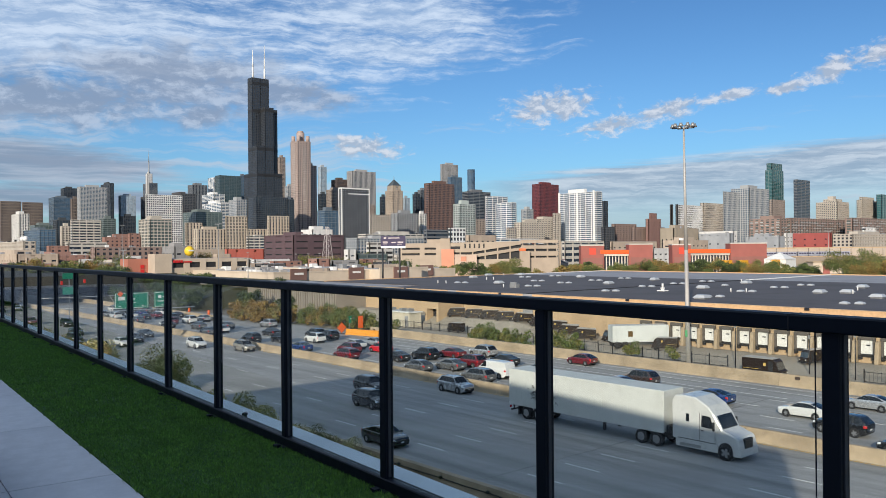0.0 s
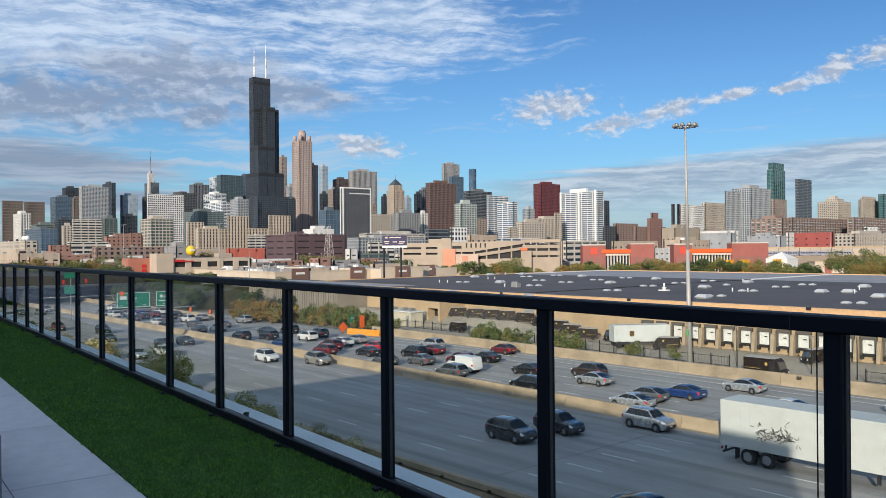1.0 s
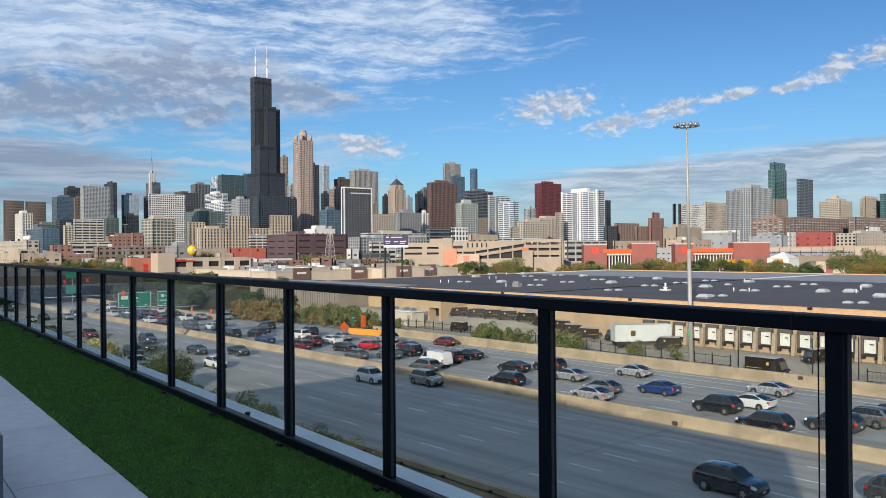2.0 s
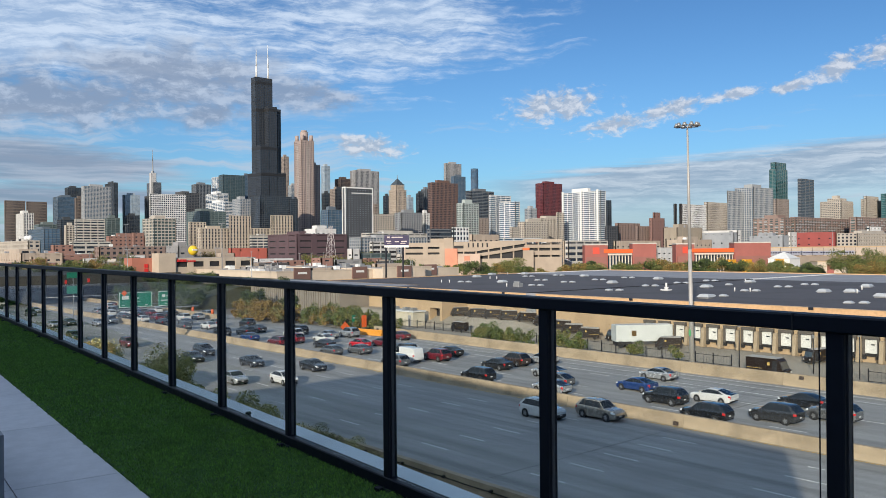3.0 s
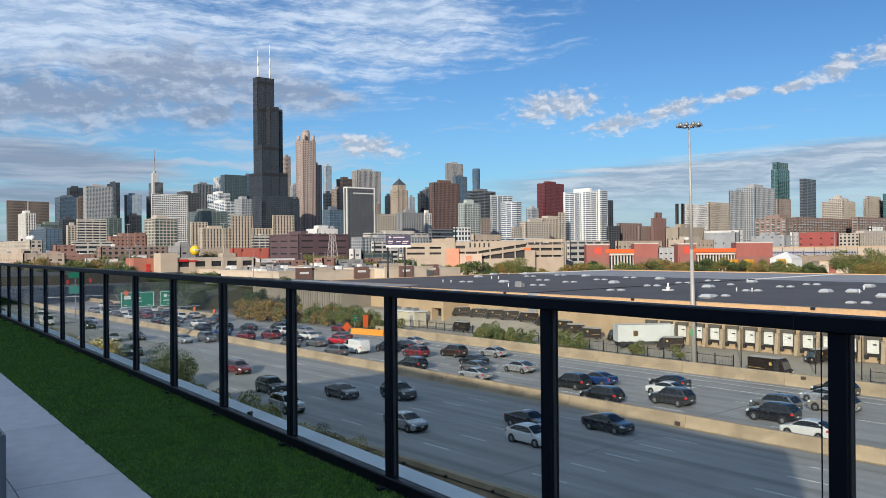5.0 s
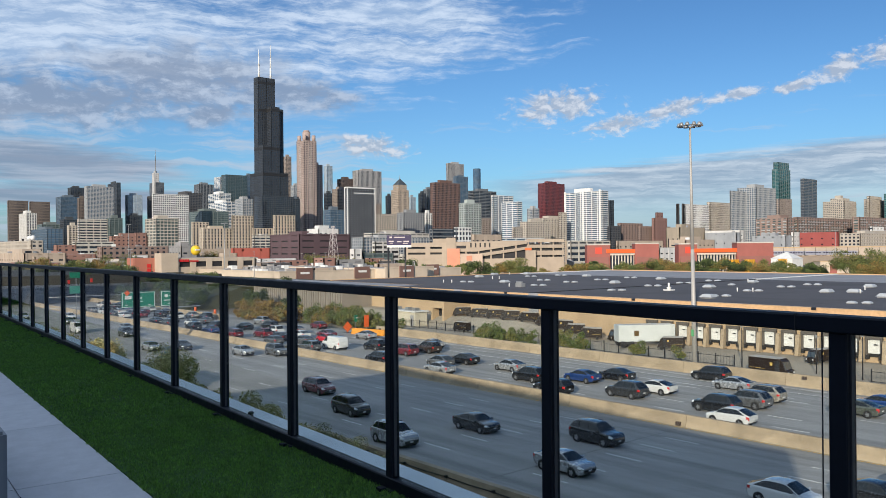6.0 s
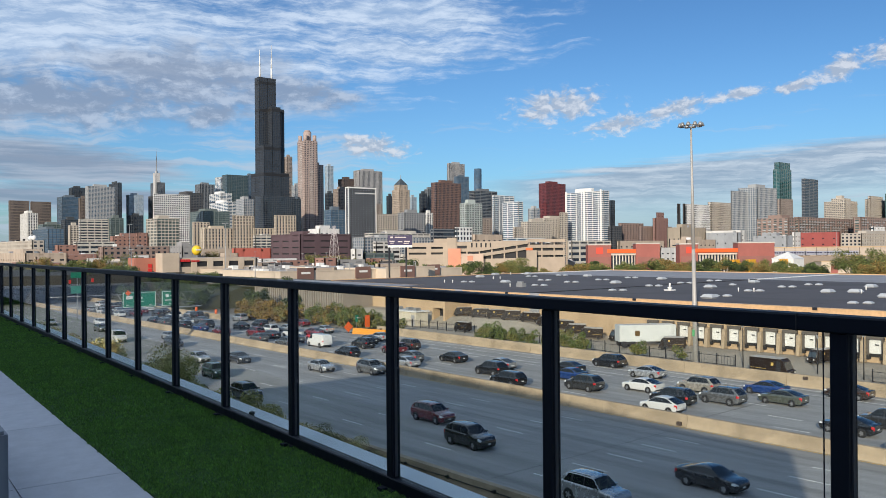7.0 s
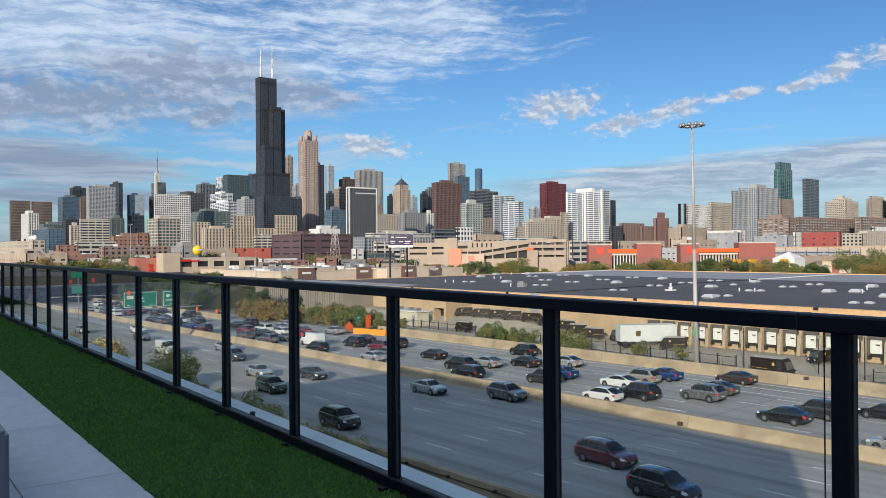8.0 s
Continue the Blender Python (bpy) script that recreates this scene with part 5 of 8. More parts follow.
TAN_RIBS = (stone("tan_ribs", (0.34, 0.27, 0.18)), G_DARK, 40.0, 0.02, 5.0, 0.7, "tan windowless telephone building with dark slots")
DARK_WALL = (stone("dark_wall", (0.06, 0.055, 0.055)), G_DARK, 9.0, 0.9, 9.0, 0.9, "tall dark chimney stack")

PINK_WALL = (stone("pink_granite", (0.40, 0.285, 0.235)), G_DARK, 4.1, 0.42, 4.0, 0.5, "pink-brown granite wing of a skyscraper")
FLAT_TAN = (stone("flat_tan", (0.47, 0.35, 0.24)), G_DARK, 4.0, 0.76, 6.0, 0.55, "low tan flat-roofed commercial block")
FLAT_GREY = (stone("flat_grey", (0.27, 0.26, 0.25)), G_DARK, 4.0, 0.74, 6.0, 0.5, "low grey flat-roofed commercial block")
FLAT_WHITE = (stone("flat_white", (0.62, 0.60, 0.56)), G_DARK, 4.0, 0.76, 6.0, 0.5, "low white flat-roofed commercial block")
FLAT_BRICK = (stone("flat_brick", (0.33, 0.15, 0.10)), G_DARK, 3.6, 0.6, 4.5, 0.6, "low red brick block with small windows")
FLAT_DARK = (stone("flat_dark", (0.09, 0.085, 0.085)), G_DARK, 4.0, 0.7, 6.0, 0.4, "low dark flat-roofed commercial block")
FLAT_RED = (stone("flat_red", (0.40, 0.05, 0.035)), G_DARK, 5.0, 0.8, 9.0, 0.8, "low red-walled retail hall")
ORANGE_HALL = (stone("orange_hall", (0.58, 0.085, 0.035)), G_DARK, 8.0, 0.9, 12.0, 0.9, "low orange-red retail hall with flat roof")
PLUM_BRICK = (stone("plum_brick", (0.11, 0.058, 0.068)), M_DARK, 6.0, 0.80, 16.0, 0.34, "large plum-brown brick hall")
# garages: a near-black core replaces glazing, as the shade between decks
GARAGE_TAN = (stone("garage_tan", (0.48, 0.37, 0.25)), M_DARK, 3.3, 0.52, 9.0, 0.10, "tan concrete parking garage with open decks")
GARAGE_WHITE = (stone("garage_white", (0.55, 0.52, 0.47)), M_DARK, 3.3, 0.5, 8.0, 0.12, "pale concrete parking garage with open decks")
SHED_GREY = (stone("shed_grey", (0.30, 0.32, 0.34)), G_DARK, 8.0, 0.85, 8.0, 0.8, "long grey metal storage shed")
RAIL_BANK = (stone("rail_bank", (0.27, 0.20, 0.14)), M_DARK, 9.0, 0.95, 20.0, 0.9, "brown railway embankment wall")


def facade(x0, y0, x1, y1, z0, z1, storey, solid, bay, pier, out=0.45):
    """Floors and piers that stand proud of the glazing, all round."""
    bm = bmesh.new()
    n = max(1, round((z1 - z0) / storey))
    for i in range(n):
        z = z0 + (z1 - z0) * i / n
        box(bm, x0, y0, z, x1, y1, z + solid * (z1 - z0) / n)
    box(bm, x0, y0, z1 - 0.25 * storey, x1, y1, z1)
    o = out * 0.25
    for a, b, along_x in ((x0, x1, True), (y0, y1, False)):
        k = max(1, round((b - a) / bay))
        w = pier * (b - a) / k
        for i in range(k + 1):
            c = a + (b - a) * i / k
            c0, c1 = max(a - o, c - w / 2), min(b + o, c + w / 2)
            if along_x:
                box(bm, c0, y0 - o, z0, c1, y0 + out, z1 - 0.02)
                box(bm, c0, y1 - out, z0, c1, y1 + o, z1 - 0.02)
            else:
                box(bm, x0 - o, c0, z0, x0 + out, c1, z1 - 0.02)
                box(bm, x1 - out, c0, z0, x1 + o, c1, z1 - 0.02)
    return bm


def tower(name, x0, y0, x1, y1, h, style, top=True, fins=()):
    wall, glazing, storey, solid, bay, pier, label = style
    t = thing(name, label, "tower" if h > 60 else "building", pose((x0 + x1) / 2, (y0 + y1) / 2, 0))
    a, b = (x1 - x0) / 2, (y1 - y0) / 2
    part("glazing", boxes((-a + 0.4, -b + 0.4, 0, a - 0.4, b - 0.4, h - 0.3)), glazing, t)
    tagged(part("facade_frame", facade(-a, -b, a, b, 0, h, storey, solid, bay, pier), wall, t), kind="stuff")
    if style is BLACK_WHITE:
        # white edges and a white roof frame
        for x in (-a, a):
            for y in (-b, b):
                part("white_edge", boxes((x - 0.7, y - 0.7, 0, x + 0.7, y + 0.7, h + 0.8)), M_WHITE, t)
        part("roof_frame", boxes((-a, -b - 0.8, h - 1.2, a, -b, h + 0.8), (a, -b, h - 1.2, a + 0.8, b, h + 0.8), (a, -b * 0.55, h - 9, a + 0.8, b, h - 7.6)), M_WHITE, t)
    if top and a > 5 and b > 5:
        part("roof_house", boxes((-a * 0.55, -b * 0.5, h - 0.5, a * 0.3, b * 0.45, h + min(6, 0.05 * h + 1.5))), wall, t)
    if style in (BRICK_BALCONY, GREEN_WHITE) or (style is BEIGE_GRID and h > 90):
        balconies(t, a, b, h, storey, bay, int(h), stone("balcony_grey", (0.40, 0.40, 0.385)) if style is not BEIGE_GRID else wall)
    for f in fins:
        part("white_fin", boxes((-a + 2 * a * f - 1.6, -b - 1.2, 0, -a + 2 * a * f + 1.6, -b, h + 2)), M_WHITE, t)
    if h < 45:
        # flat roof with a rim, and boxes of plant on it
        part("roof", boxes((-a + 0.5, -b + 0.5, h - 0.4, a - 0.5, b - 0.5, h + 0.05)), M_ROOFGREY, t)
        rnd = random.Random(int(abs(x0) * 7 + abs(y0)))
        for i in range(min(9, int(a * b / 40))):
            px, py = (rnd.random() - 0.5) * 1.5 * a, (rnd.random() - 0.5) * 1.5 * b
            w, d = 0.5 + 1.4 * rnd.random(), 0.5 + 1.1 * rnd.random()
            part("roof_unit", boxes((px - w, py - d, h, px + w, py + d, h + 0.6 + 1.4 * rnd.random())), (M_STEEL, M_WHITE, M_ROOFGREY, M_BLACKMETAL)[i % 4], t)
    return t


def balconies(t, a, b, h, storey, bay, seed, tint):
    """Slabs with pale fronts on some bays of the two sunny sides."""
    rnd = random.Random(seed)
    bm = bmesh.new()
    for i in range(1, int(h / storey)):
        z = i * storey
        for side, c in ((0, a), (1, b)):
            n = max(1, round(2 * c / bay))
            for k in range(n):
                if rnd.random() < 0.45:
                    continue
                p = -c + (k + 0.2) * 2 * c / n
                q = p + 1.2 * c / n
                if side == 0:
                    box(bm, p, -b - 1.5, z, q, -b, z + 0.25)
                    box(bm, p, -b - 1.5, z + 0.25, q, -b - 1.3, z + 1.3)
                else:
                    box(bm, a, p, z, a + 1.5, q, z + 0.25)
                    box(bm, a + 1.3, p, z + 0.25, a + 1.5, q, z + 1.3)
    tagged(part("balcony", bm, tint, t), kind="stuff")


def market_hall():
    """Wide low shop hall: pale roof crowded with plant, cream walls in steps and brown sign boxes over the doors."""
    m = thing("market_hall", "wide low cream shop hall with a crowded pale roof", "building", pose(-300, 128, 0))
    cream = stone("hall_cream", (0.60, 0.47, 0.32))
    tan = stone("hall_roof_tan", (0.42, 0.38, 0.33))
    part("wall", boxes((0, 0, 0, 68, 38, 7.0), (0, 38, 0, 74, 60, 7.6), (0, 60, 0, 62, 84, 6.6)), cream, m)
    part("roof", boxes((0.5, 0.5, 7.0, 67.4, 37.6, 7.08), (0.5, 38.4, 7.6, 73.4, 59.6, 7.68), (0.5, 60.4, 6.6, 61.4, 83.5, 6.68)), tan, m)
    part("parapet", boxes((67.6, 0, 7.0, 68.1, 38, 7.5), (73.6, 38, 7.6, 74.1, 60, 8.2), (61.6, 60, 6.6, 62.1, 84, 7.1), (0, -0.2, 7.0, 68, 0.3, 7.5)), cream, m)
    for y in (6, 29, 44, 66):
        x = 68.1 if y < 38 else 74.1 if y < 60 else 62.1
        s = part("sign_box", boxes((x, y, 4.4, x + 0.5, y + 6.2, 8.4)), stone("sign_brown", (0.20, 0.095, 0.07)), m)
        part("lettering_bar", boxes((x + 0.5, y + 1.4, 6.4, x + 0.56, y + 4.8, 7.1)), M_WHITE, s)
    rnd = random.Random(31)
    for i in range(46):
        px, py = rnd.uniform(3, 58), rnd.uniform(2, 80)
        z = 7.05 if py < 38 else 7.65 if py < 60 else 6.65
        w, d, k = rnd.uniform(0.5, 1.7), rnd.uniform(0.5, 1.4), rnd.uniform(0.5, 1.6)
        part("roof_unit", bevelled(boxes((px - w, py - d, z, px + w, py + d, z + k)), 0.06), (M_STEEL, M_WHITE, M_ROOFGREY, tan)[i % 4], m)
    for i in range(14):
        bm = bmesh.new()
        px, py = rnd.uniform(4, 60), rnd.uniform(2, 80)
        tube(bm, (px, py, 6.6), (px, py, 9.0 + rnd.random()), 0.12, n=6)
        part("flue", bm, M_STEEL, m)
    return m


def small_car(m, tint, group):
    c = thing("parked_car", "small car parked in a row on a lot", "car", m, group)
    bm = boxes((-2.1, -0.85, 0.25, 2.1, 0.85, 0.85))
    box(bm, -1.3, -0.75, 0.85, 1.2, 0.75, 1.4, 0, (0.4, 0.12))
    part("body", bevelled(bm, 0.08), tint, c)
    part("wheel", boxes((-1.6, -0.8, 0, -1.0, 0.8, 0.5), (1.0, -0.8, 0, 1.6, 0.8, 0.5)), M_TRIM_EARLY, c)
    return c


def parking_lots():
    """Raised lots with rows of parked cars and lamp poles among the blocks."""
    rnd = random.Random(17)
    tints = [mat("lot_car_%d" % i, c, 0.3) for i, c in enumerate(((0.55, 0.55, 0.54), (0.02, 0.02, 0.024), (0.10, 0.11, 0.12), (0.30, 0.03, 0.03), (0.06, 0.09, 0.16)))]
    for name, x, y, turn, wide, deep, z in (("store", -330, 372, 40, 44, 22, 6.0), ("hall", -352, 168, 20, 46, 24, 6.2), ("lattice", -408, 248, 30, 40, 24, 5.0), ("shops", -430, 150, 10, 60, 26, 6.4), ("west", -560, 150, 5, 60, 30, 7.0)):
        lot = thing("parking_lot", "grey raised parking lot with a low wall", "parking lot", pose(x, y, 0, 0, 0, turn))
        part("slab", boxes((-deep / 2, -wide / 2, 0, deep / 2, wide / 2, z)), stone("lot_wall", (0.40, 0.33, 0.25)), lot)
        part("surface", boxes((-deep / 2 + 0.3, -wide / 2 + 0.3, z, deep / 2 - 0.3, wide / 2 - 0.3, z + 0.06)), M_ROOFGREY, lot)
        for row in (-0.32, 0.05, 0.36):
            k = int(wide / 2.8)
            for i in range(k):
                if rnd.random() < 0.3:
                    continue
                small_car(lot.matrix_basis @ pose(row * deep, -wide / 2 + 2 + i * 2.7, z + 0.06, 0, 0, rnd.choice((0, 180))), rnd.choice(tints), "parked cars in the lots")
        for i in range(3):
            p = thing("lot_lamp", "thin pole lamp standing in a parking lot", "street light", lot.matrix_basis @ pose(0, (i - 1) * wide * 0.36, z + 0.06), "lamps in the lots")
            bm = bmesh.new()
            tube(bm, (0, 0, 0), (0, 0, 7.5), 0.10, 0.07, 6)
            part("pole", bm, M_STEEL, p)
            part("lamp_head", boxes((-0.7, -0.2, 7.4, 0.7, 0.2, 7.6)), M_STEEL, p)


# places of the landmarks
WILLIS = (-1806, 970)
CROWN = (-1628, 945, -1595, 978)
EXCHANGE = (-1544, 1153, -1514, 1183, 168)
ROUND = (-2200, 2043, 14, 313)
SPIRE = (-2654, 1005, 354, 3)


# ---- the tall landmarks of the skyline ----
def black_tower():
    """Nine square tubes that end at different heights, dark glass with louvre bands and two white masts."""
    frame_m = stone("black_aluminium", (0.030, 0.037, 0.048))
    t = thing("black_skyscraper", "very tall black stepped skyscraper with two white masts", "tower", pose(WX, WY, 0))
    T = 22.9
    # rows run north to south (-X to +X), columns west to east (-Y to +Y)
    tall = ((206, 368, 272), (442, 442, 368), (272, 368, 206))
    for i in range(3):
        for j in range(3):
            h = tall[i][j] if i != 1 else (442, 442, 368)[j]
            x, y = (i - 1.5) * T, (j - 1.5) * T
            a = part("tube", boxes((x + 0.3, y + 0.3, 0, x + T - 0.3, y + T - 0.3, h - 0.3)), G_DARK, t)
            fr = facade(x, y, x + T, y + T, 0, h, 3.95, 0.30, 4.58, 0.30, 0.4)
            tagged(part("frame", fr, frame_m, a), kind="stuff")
            for z in (116, 204, 268, 364, 432):
                if z < h:
                    part("louvre_band", boxes((x - 0.2, y - 0.2, z - 7, x + T + 0.2, y + T + 0.2, min(z, h - 0.5))), mat("louvre", (0.02, 0.021, 0.023), 0.6, grain=0.2, size=3), a)
    for k, (y, top) in enumerate(((-26.0, 512), (6.0, 528))):
        bm = bmesh.new()
        tube(bm, (0, y, 440), (0, y, 470), 2.6, 2.2, 8)
        tube(bm, (0, y, 470), (0, y, 495), 1.8, 1.5, 8)
        tube(bm, (0, y, 495), (0, y, top), 1.1, 0.7, 6)
        part("mast", bm, M_WHITE, t)


WX, WY = WILLIS
black_tower()


def crowned_tower():
    """Pale pink-brown tower with an octagonal shaft and a lantern of five drums."""
    st = stone("pink_granite", (0.40, 0.285, 0.235))
    x0, y0, x1, y1 = CROWN
    cx, cy = (x0 + x1) / 2, (y0 + y1) / 2
    t = thing("crowned_skyscraper", "pink-brown granite skyscraper with a drum crown", "tower", pose(cx, cy, 0))
    a, b = (x1 - x0) / 2, (y1 - y0) / 2
    core = part("glazing", boxes((-a + 0.5, -b + 0.5, 0, a - 0.5, b - 0.5, 264)), G_DARK, t)
    tagged(part("facade_frame", facade(-a, -b, a, b, 0, 265, 4.1, 0.42, 4.0, 0.5), st, t), kind="stuff")
    bays = bmesh.new()
    for i in range(57):
        z = 22 + i * 4.1
        box(bays, -a * 0.26, -b - 0.9, z, a * 0.26, -b, z + 2.2)
        box(bays, a, -b * 0.26, z, a + 0.9, b * 0.26, z + 2.2)
    tagged(part("glass_bay", bays, glassy("pale_bay", (0.46, 0.40, 0.36)), t), kind="stuff")
    tube_bm = bmesh.new()
    tube(tube_bm, (0, 0, 264), (0, 0, 286), a * 0.55, n=20)
    tube(tube_bm, (0, 0, 286), (0, 0, 290), a * 0.45, a * 0.4, n=20)
    part("crown_drum", tube_bm, st, t)
    for i in (-1, 1):
        for j in (-1, 1):
            bm = bmesh.new()
            tube(bm, (i * a * 0.72, j * b * 0.72, 264), (i * a * 0.72, j * b * 0.72, 278), a * 0.26, n=14)
            part("corner_drum", bm, st, t)


crowned_tower()


def exchange_tower():
    """Tan stepped tower with a pyramid roof and a statue-less spike."""
    st = stone("exchange_stone", (0.44, 0.34, 0.24))
    x0, y0, x1, y1, h = EXCHANGE
    cx, cy = (x0 + x1) / 2, (y0 + y1) / 2
    t = thing("exchange_tower", "tan stone tower with a dark pyramid roof", "tower", pose(cx, cy, 0))
    a, b = (x1 - x0) / 2, (y1 - y0) / 2
    part("glazing", boxes((-a + 0.5, -b + 0.5, 0, a - 0.5, b - 0.5, h - 14)), G_DARK, t)
    tagged(part("facade_frame", facade(-a, -b, a, b, 0, h - 12, 4.2, 0.3, 4.0, 0.55), st, t), kind="stuff")
    tagged(part("upper_frame", facade(-a * 0.78, -b * 0.78, a * 0.78, b * 0.78, h - 12, h, 4.2, 0.3, 4.0, 0.6), st, t), kind="stuff")
    bm = bmesh.new()
    box(bm, -a * 0.8, -b * 0.8, h, a * 0.8, b * 0.8, h + 15, 0, (a * 0.74, b * 0.74))
    part("pyramid_roof", bm, mat("slate", (0.06, 0.075, 0.085), 0.6, grain=0.2, size=3), t)
    bm = bmesh.new()
    tube(bm, (0, 0, h + 13), (0, 0, h + 24), 0.9, 0.4, 6)
    part("spike", bm, M_STEEL, t)


exchange_tower()


def slim_round_tower():
    x, y, r, h = ROUND
    t = thing("round_glass_tower", "slim blue rounded glass tower", "tower", pose(x, y, 0))
    bm = bmesh.new()
    tube(bm, (0, 0, 0), (0, 0, h), r, n=24)
    part("glazing", bm, G_BLUE, t)
    bm = bmesh.new()
    for i in range(int(h / 4)):
        tube(bm, (0, 0, i * 4.0), (0, 0, i * 4.0 + 1.0), r + 0.35, n=24)
    tagged(part("floor_edge", bm, BLUE_GLASS[0], t), kind="stuff")


slim_round_tower()


def spire_tower():
    x, y, h, r = SPIRE
    t = thing("tower_mast", "thin steel mast on an unfinished tower", "mast", pose(x, y, 0))
    bm = bmesh.new()
    tube(bm, (0, 0, 200), (0, 0, h - 40), r, r * 0.6, 8)
    tube(bm, (0, 0, h - 40), (0, 0, h), r * 0.5, 0.3, 6)
    part("mast", bm, M_STEEL, t)


spire_tower()


# ---- the city: towers of the centre, then the nearer blocks ----
tower("crowned_wing", -1628, 978, -1610, 1003, 213, PINK_WALL)
tower("apartment_slab", -2786, 589, -2771, 645, 177, BROWN_SLAB, False)
tower("apartment_slab", -2739, 640, -2726, 697, 173, BROWN_SLAB, False)
tower("apartment_tower", -1879, 419, -1813, 438, 96, WHITE_RIBS)
tower("office_tower", -2680, 702, -2623, 759, 185, BLUE_GLASS)
tower("office_tower", -2909, 800, -2868, 841, 233, DARK_GLASS)
tower("office_tower", -2394, 684, -2376, 703, 167, BROWN_SLAB)
tower("office_tower", -2339, 686, -2308, 757, 196, GREY_GRID)
tower("office_tower", -2706, 867, -2614, 878, 235, DARK_GLASS)
tower("office_block", -1629, 434, -1603, 460, 76, DARK_GLASS)
tower("office_block", -1723, 416, -1683, 456, 69, GREEN_GLASS)
tower("office_block", -1506, 355, -1407, 379, 53, BLUE_GLASS)
tower("office_block", -1223, 349, -1215, 389, 62, BEIGE_BANDS)
tower("office_block", -1267, 347, -1256, 360, 54, BEIGE_GRID)
tower("office_block", -1568, 500, -1546, 522, 78, GREEN_GLASS)
tower("office_tower", -2665, 909, -2643, 957, 199, PALE_GLASS)
tower("office_tower", -2366, 811, -2333, 844, 119, DARK_GLASS)
tower("unfinished_tower", -2706, 996, -2635, 1030, 200, DARK_GRID)
tower("unfinished_tower", -2703, 1003, -2642, 1029, 244, DARK_BANDS)
tower("tower_core", -2668, 999, -2652, 1016, 276, PALE_WALL)
tower("office_block", -1450, 542, -1444, 609, 119, WHITE_GRID)
tower("office_tower", -1942, 773, -1839, 808, 153, DARK_GRID)
tower("office_block", -1084, 396, -1043, 425, 58, TAN_GLASS)
tower("office_tower", -2240, 961, -2205, 1005, 207, DARK_RIBS)
tower("office_tower", -2254, 1029, -2212, 1036, 232, WHITE_BANDS)
tower("office_tower", -2089, 975, -2061, 1039, 224, SLATE_GLASS, False)
tower("office_tower", -1906, 854, -1835, 881, 155, WHITE_BANDS)
tower("office_tower", -1785, 800, -1684, 819, 125, WHITE_BANDS)
tower("office_block", -1551, 652, -1482, 706, 92, GREEN_GLASS)
tower("office_block", -1656, 804, -1615, 828, 128, GREY_GRID)
tower("podium_tower", -1544, 792, -1504, 878, 128, DARK_GLASS, False)
tower("white_spire_tower", -2134, 1334, -2114, 1353, 274, PALE_GLASS)
tower("office_tower", -1435, 822, -1431, 838, 119, DARK_GLASS)
tower("office_tower", -2319, 1158, -2299, 1179, 250, BLUE_GLASS)
tower("stone_hall", -1289, 547, -1282, 575, 63, STONE_RIBS)
tower("stone_hall", -1213, 528, -1194, 575, 50, STONE_RIBS)
tower("stone_hall", -1178, 566, -1174, 602, 70, STONE_RIBS)
tower("stone_hall", -1167, 596, -1162, 650, 50, STONE_RIBS)
tower("stone_hall", -1138, 617, -1131, 653, 70, STONE_RIBS)
tower("office_block", -1058, 540, -1051, 613, 37, BEIGE_BANDS)
tower("office_tower", -2103, 1177, -2086, 1193, 290, BROWN_STONE)
tower("office_tower", -2048, 1168, -2027, 1189, 201, GREY_GRID)
tower("office_block", -1512, 863, -1499, 876, 124, BLUE_GLASS)
tower("office_tower", -1856, 1160, -1837, 1179, 167, DARK_GLASS)
tower("office_tower", -1763, 1127, -1733, 1157, 171, BROWN_STONE)
tower("office_tower", -1969, 1276, -1935, 1310, 219, BROWN_DARK)
tower("office_tower", -1937, 1308, -1908, 1390, 243, GREY_RIBS)
tower("apartment_tower", -1013, 670, -1006, 720, 108, BLACK_WHITE)
tower("office_block", -1130, 705, -1108, 732, 80, BLUE_GLASS)
tower("office_block", -1720, 1146, -1652, 1201, 130, BROWN_STONE)
tower("office_tower", -1704, 1254, -1691, 1268, 155, DARK_GLASS)
tower("office_tower", -1667, 1299, -1652, 1314, 151, PALE_GLASS)
tower("office_tower", -1727, 1383, -1712, 1399, 168, DARK_GLASS)
tower("office_tower", -1759, 1427, -1740, 1446, 183, DARK_RIBS)
tower("stone_block", -1189, 849, -1182, 911, 79, BEIGE_GRID)
tower("stone_block", -1130, 856, -1110, 902, 79, GREY_STONE)
tower("office_block", -1174, 950, -1161, 963, 82, WHITE_RIBS)
tower("office_tower", -1321, 1090, -1304, 1161, 156, BROWN_GRID)
tower("office_tower", -2206, 1897, -2193, 1971, 325, GREY_RIBS)
tower("office_tower", -2004, 1754, -1987, 1804, 255, BLUE_GLASS)
tower("office_tower", -1456, 1322, -1435, 1398, 156, DARK_BANDS)
tower("apartment_tower", -869, 771, -854, 801, 80, GREEN_WHITE)
tower("apartment_tower", -941, 905, -936, 951, 101, WHITE_BANDS)
tower("apartment_tower", -920, 907, -883, 917, 88, WHITE_BANDS)
tower("apartment_block", -1034, 952, -1028, 990, 68, BROWN_STONE)
tower("office_tower", -1451, 1567, -1423, 1641, 185, RED_GRID)
tower("office_block", -1258, 1322, -1238, 1341, 104, GREY_GRID)
tower("apartment_block", -881, 910, -866, 965, 56, BEIGE_GRID)
tower("apartment_block", -950, 1005, -917, 1101, 65, BEIGE_GRID)
tower("apartment_block", -870, 988, -865, 1002, 72, BEIGE_GRID)
tower("apartment_block", -814, 824, -809, 840, 45, BEIGE_GRID)
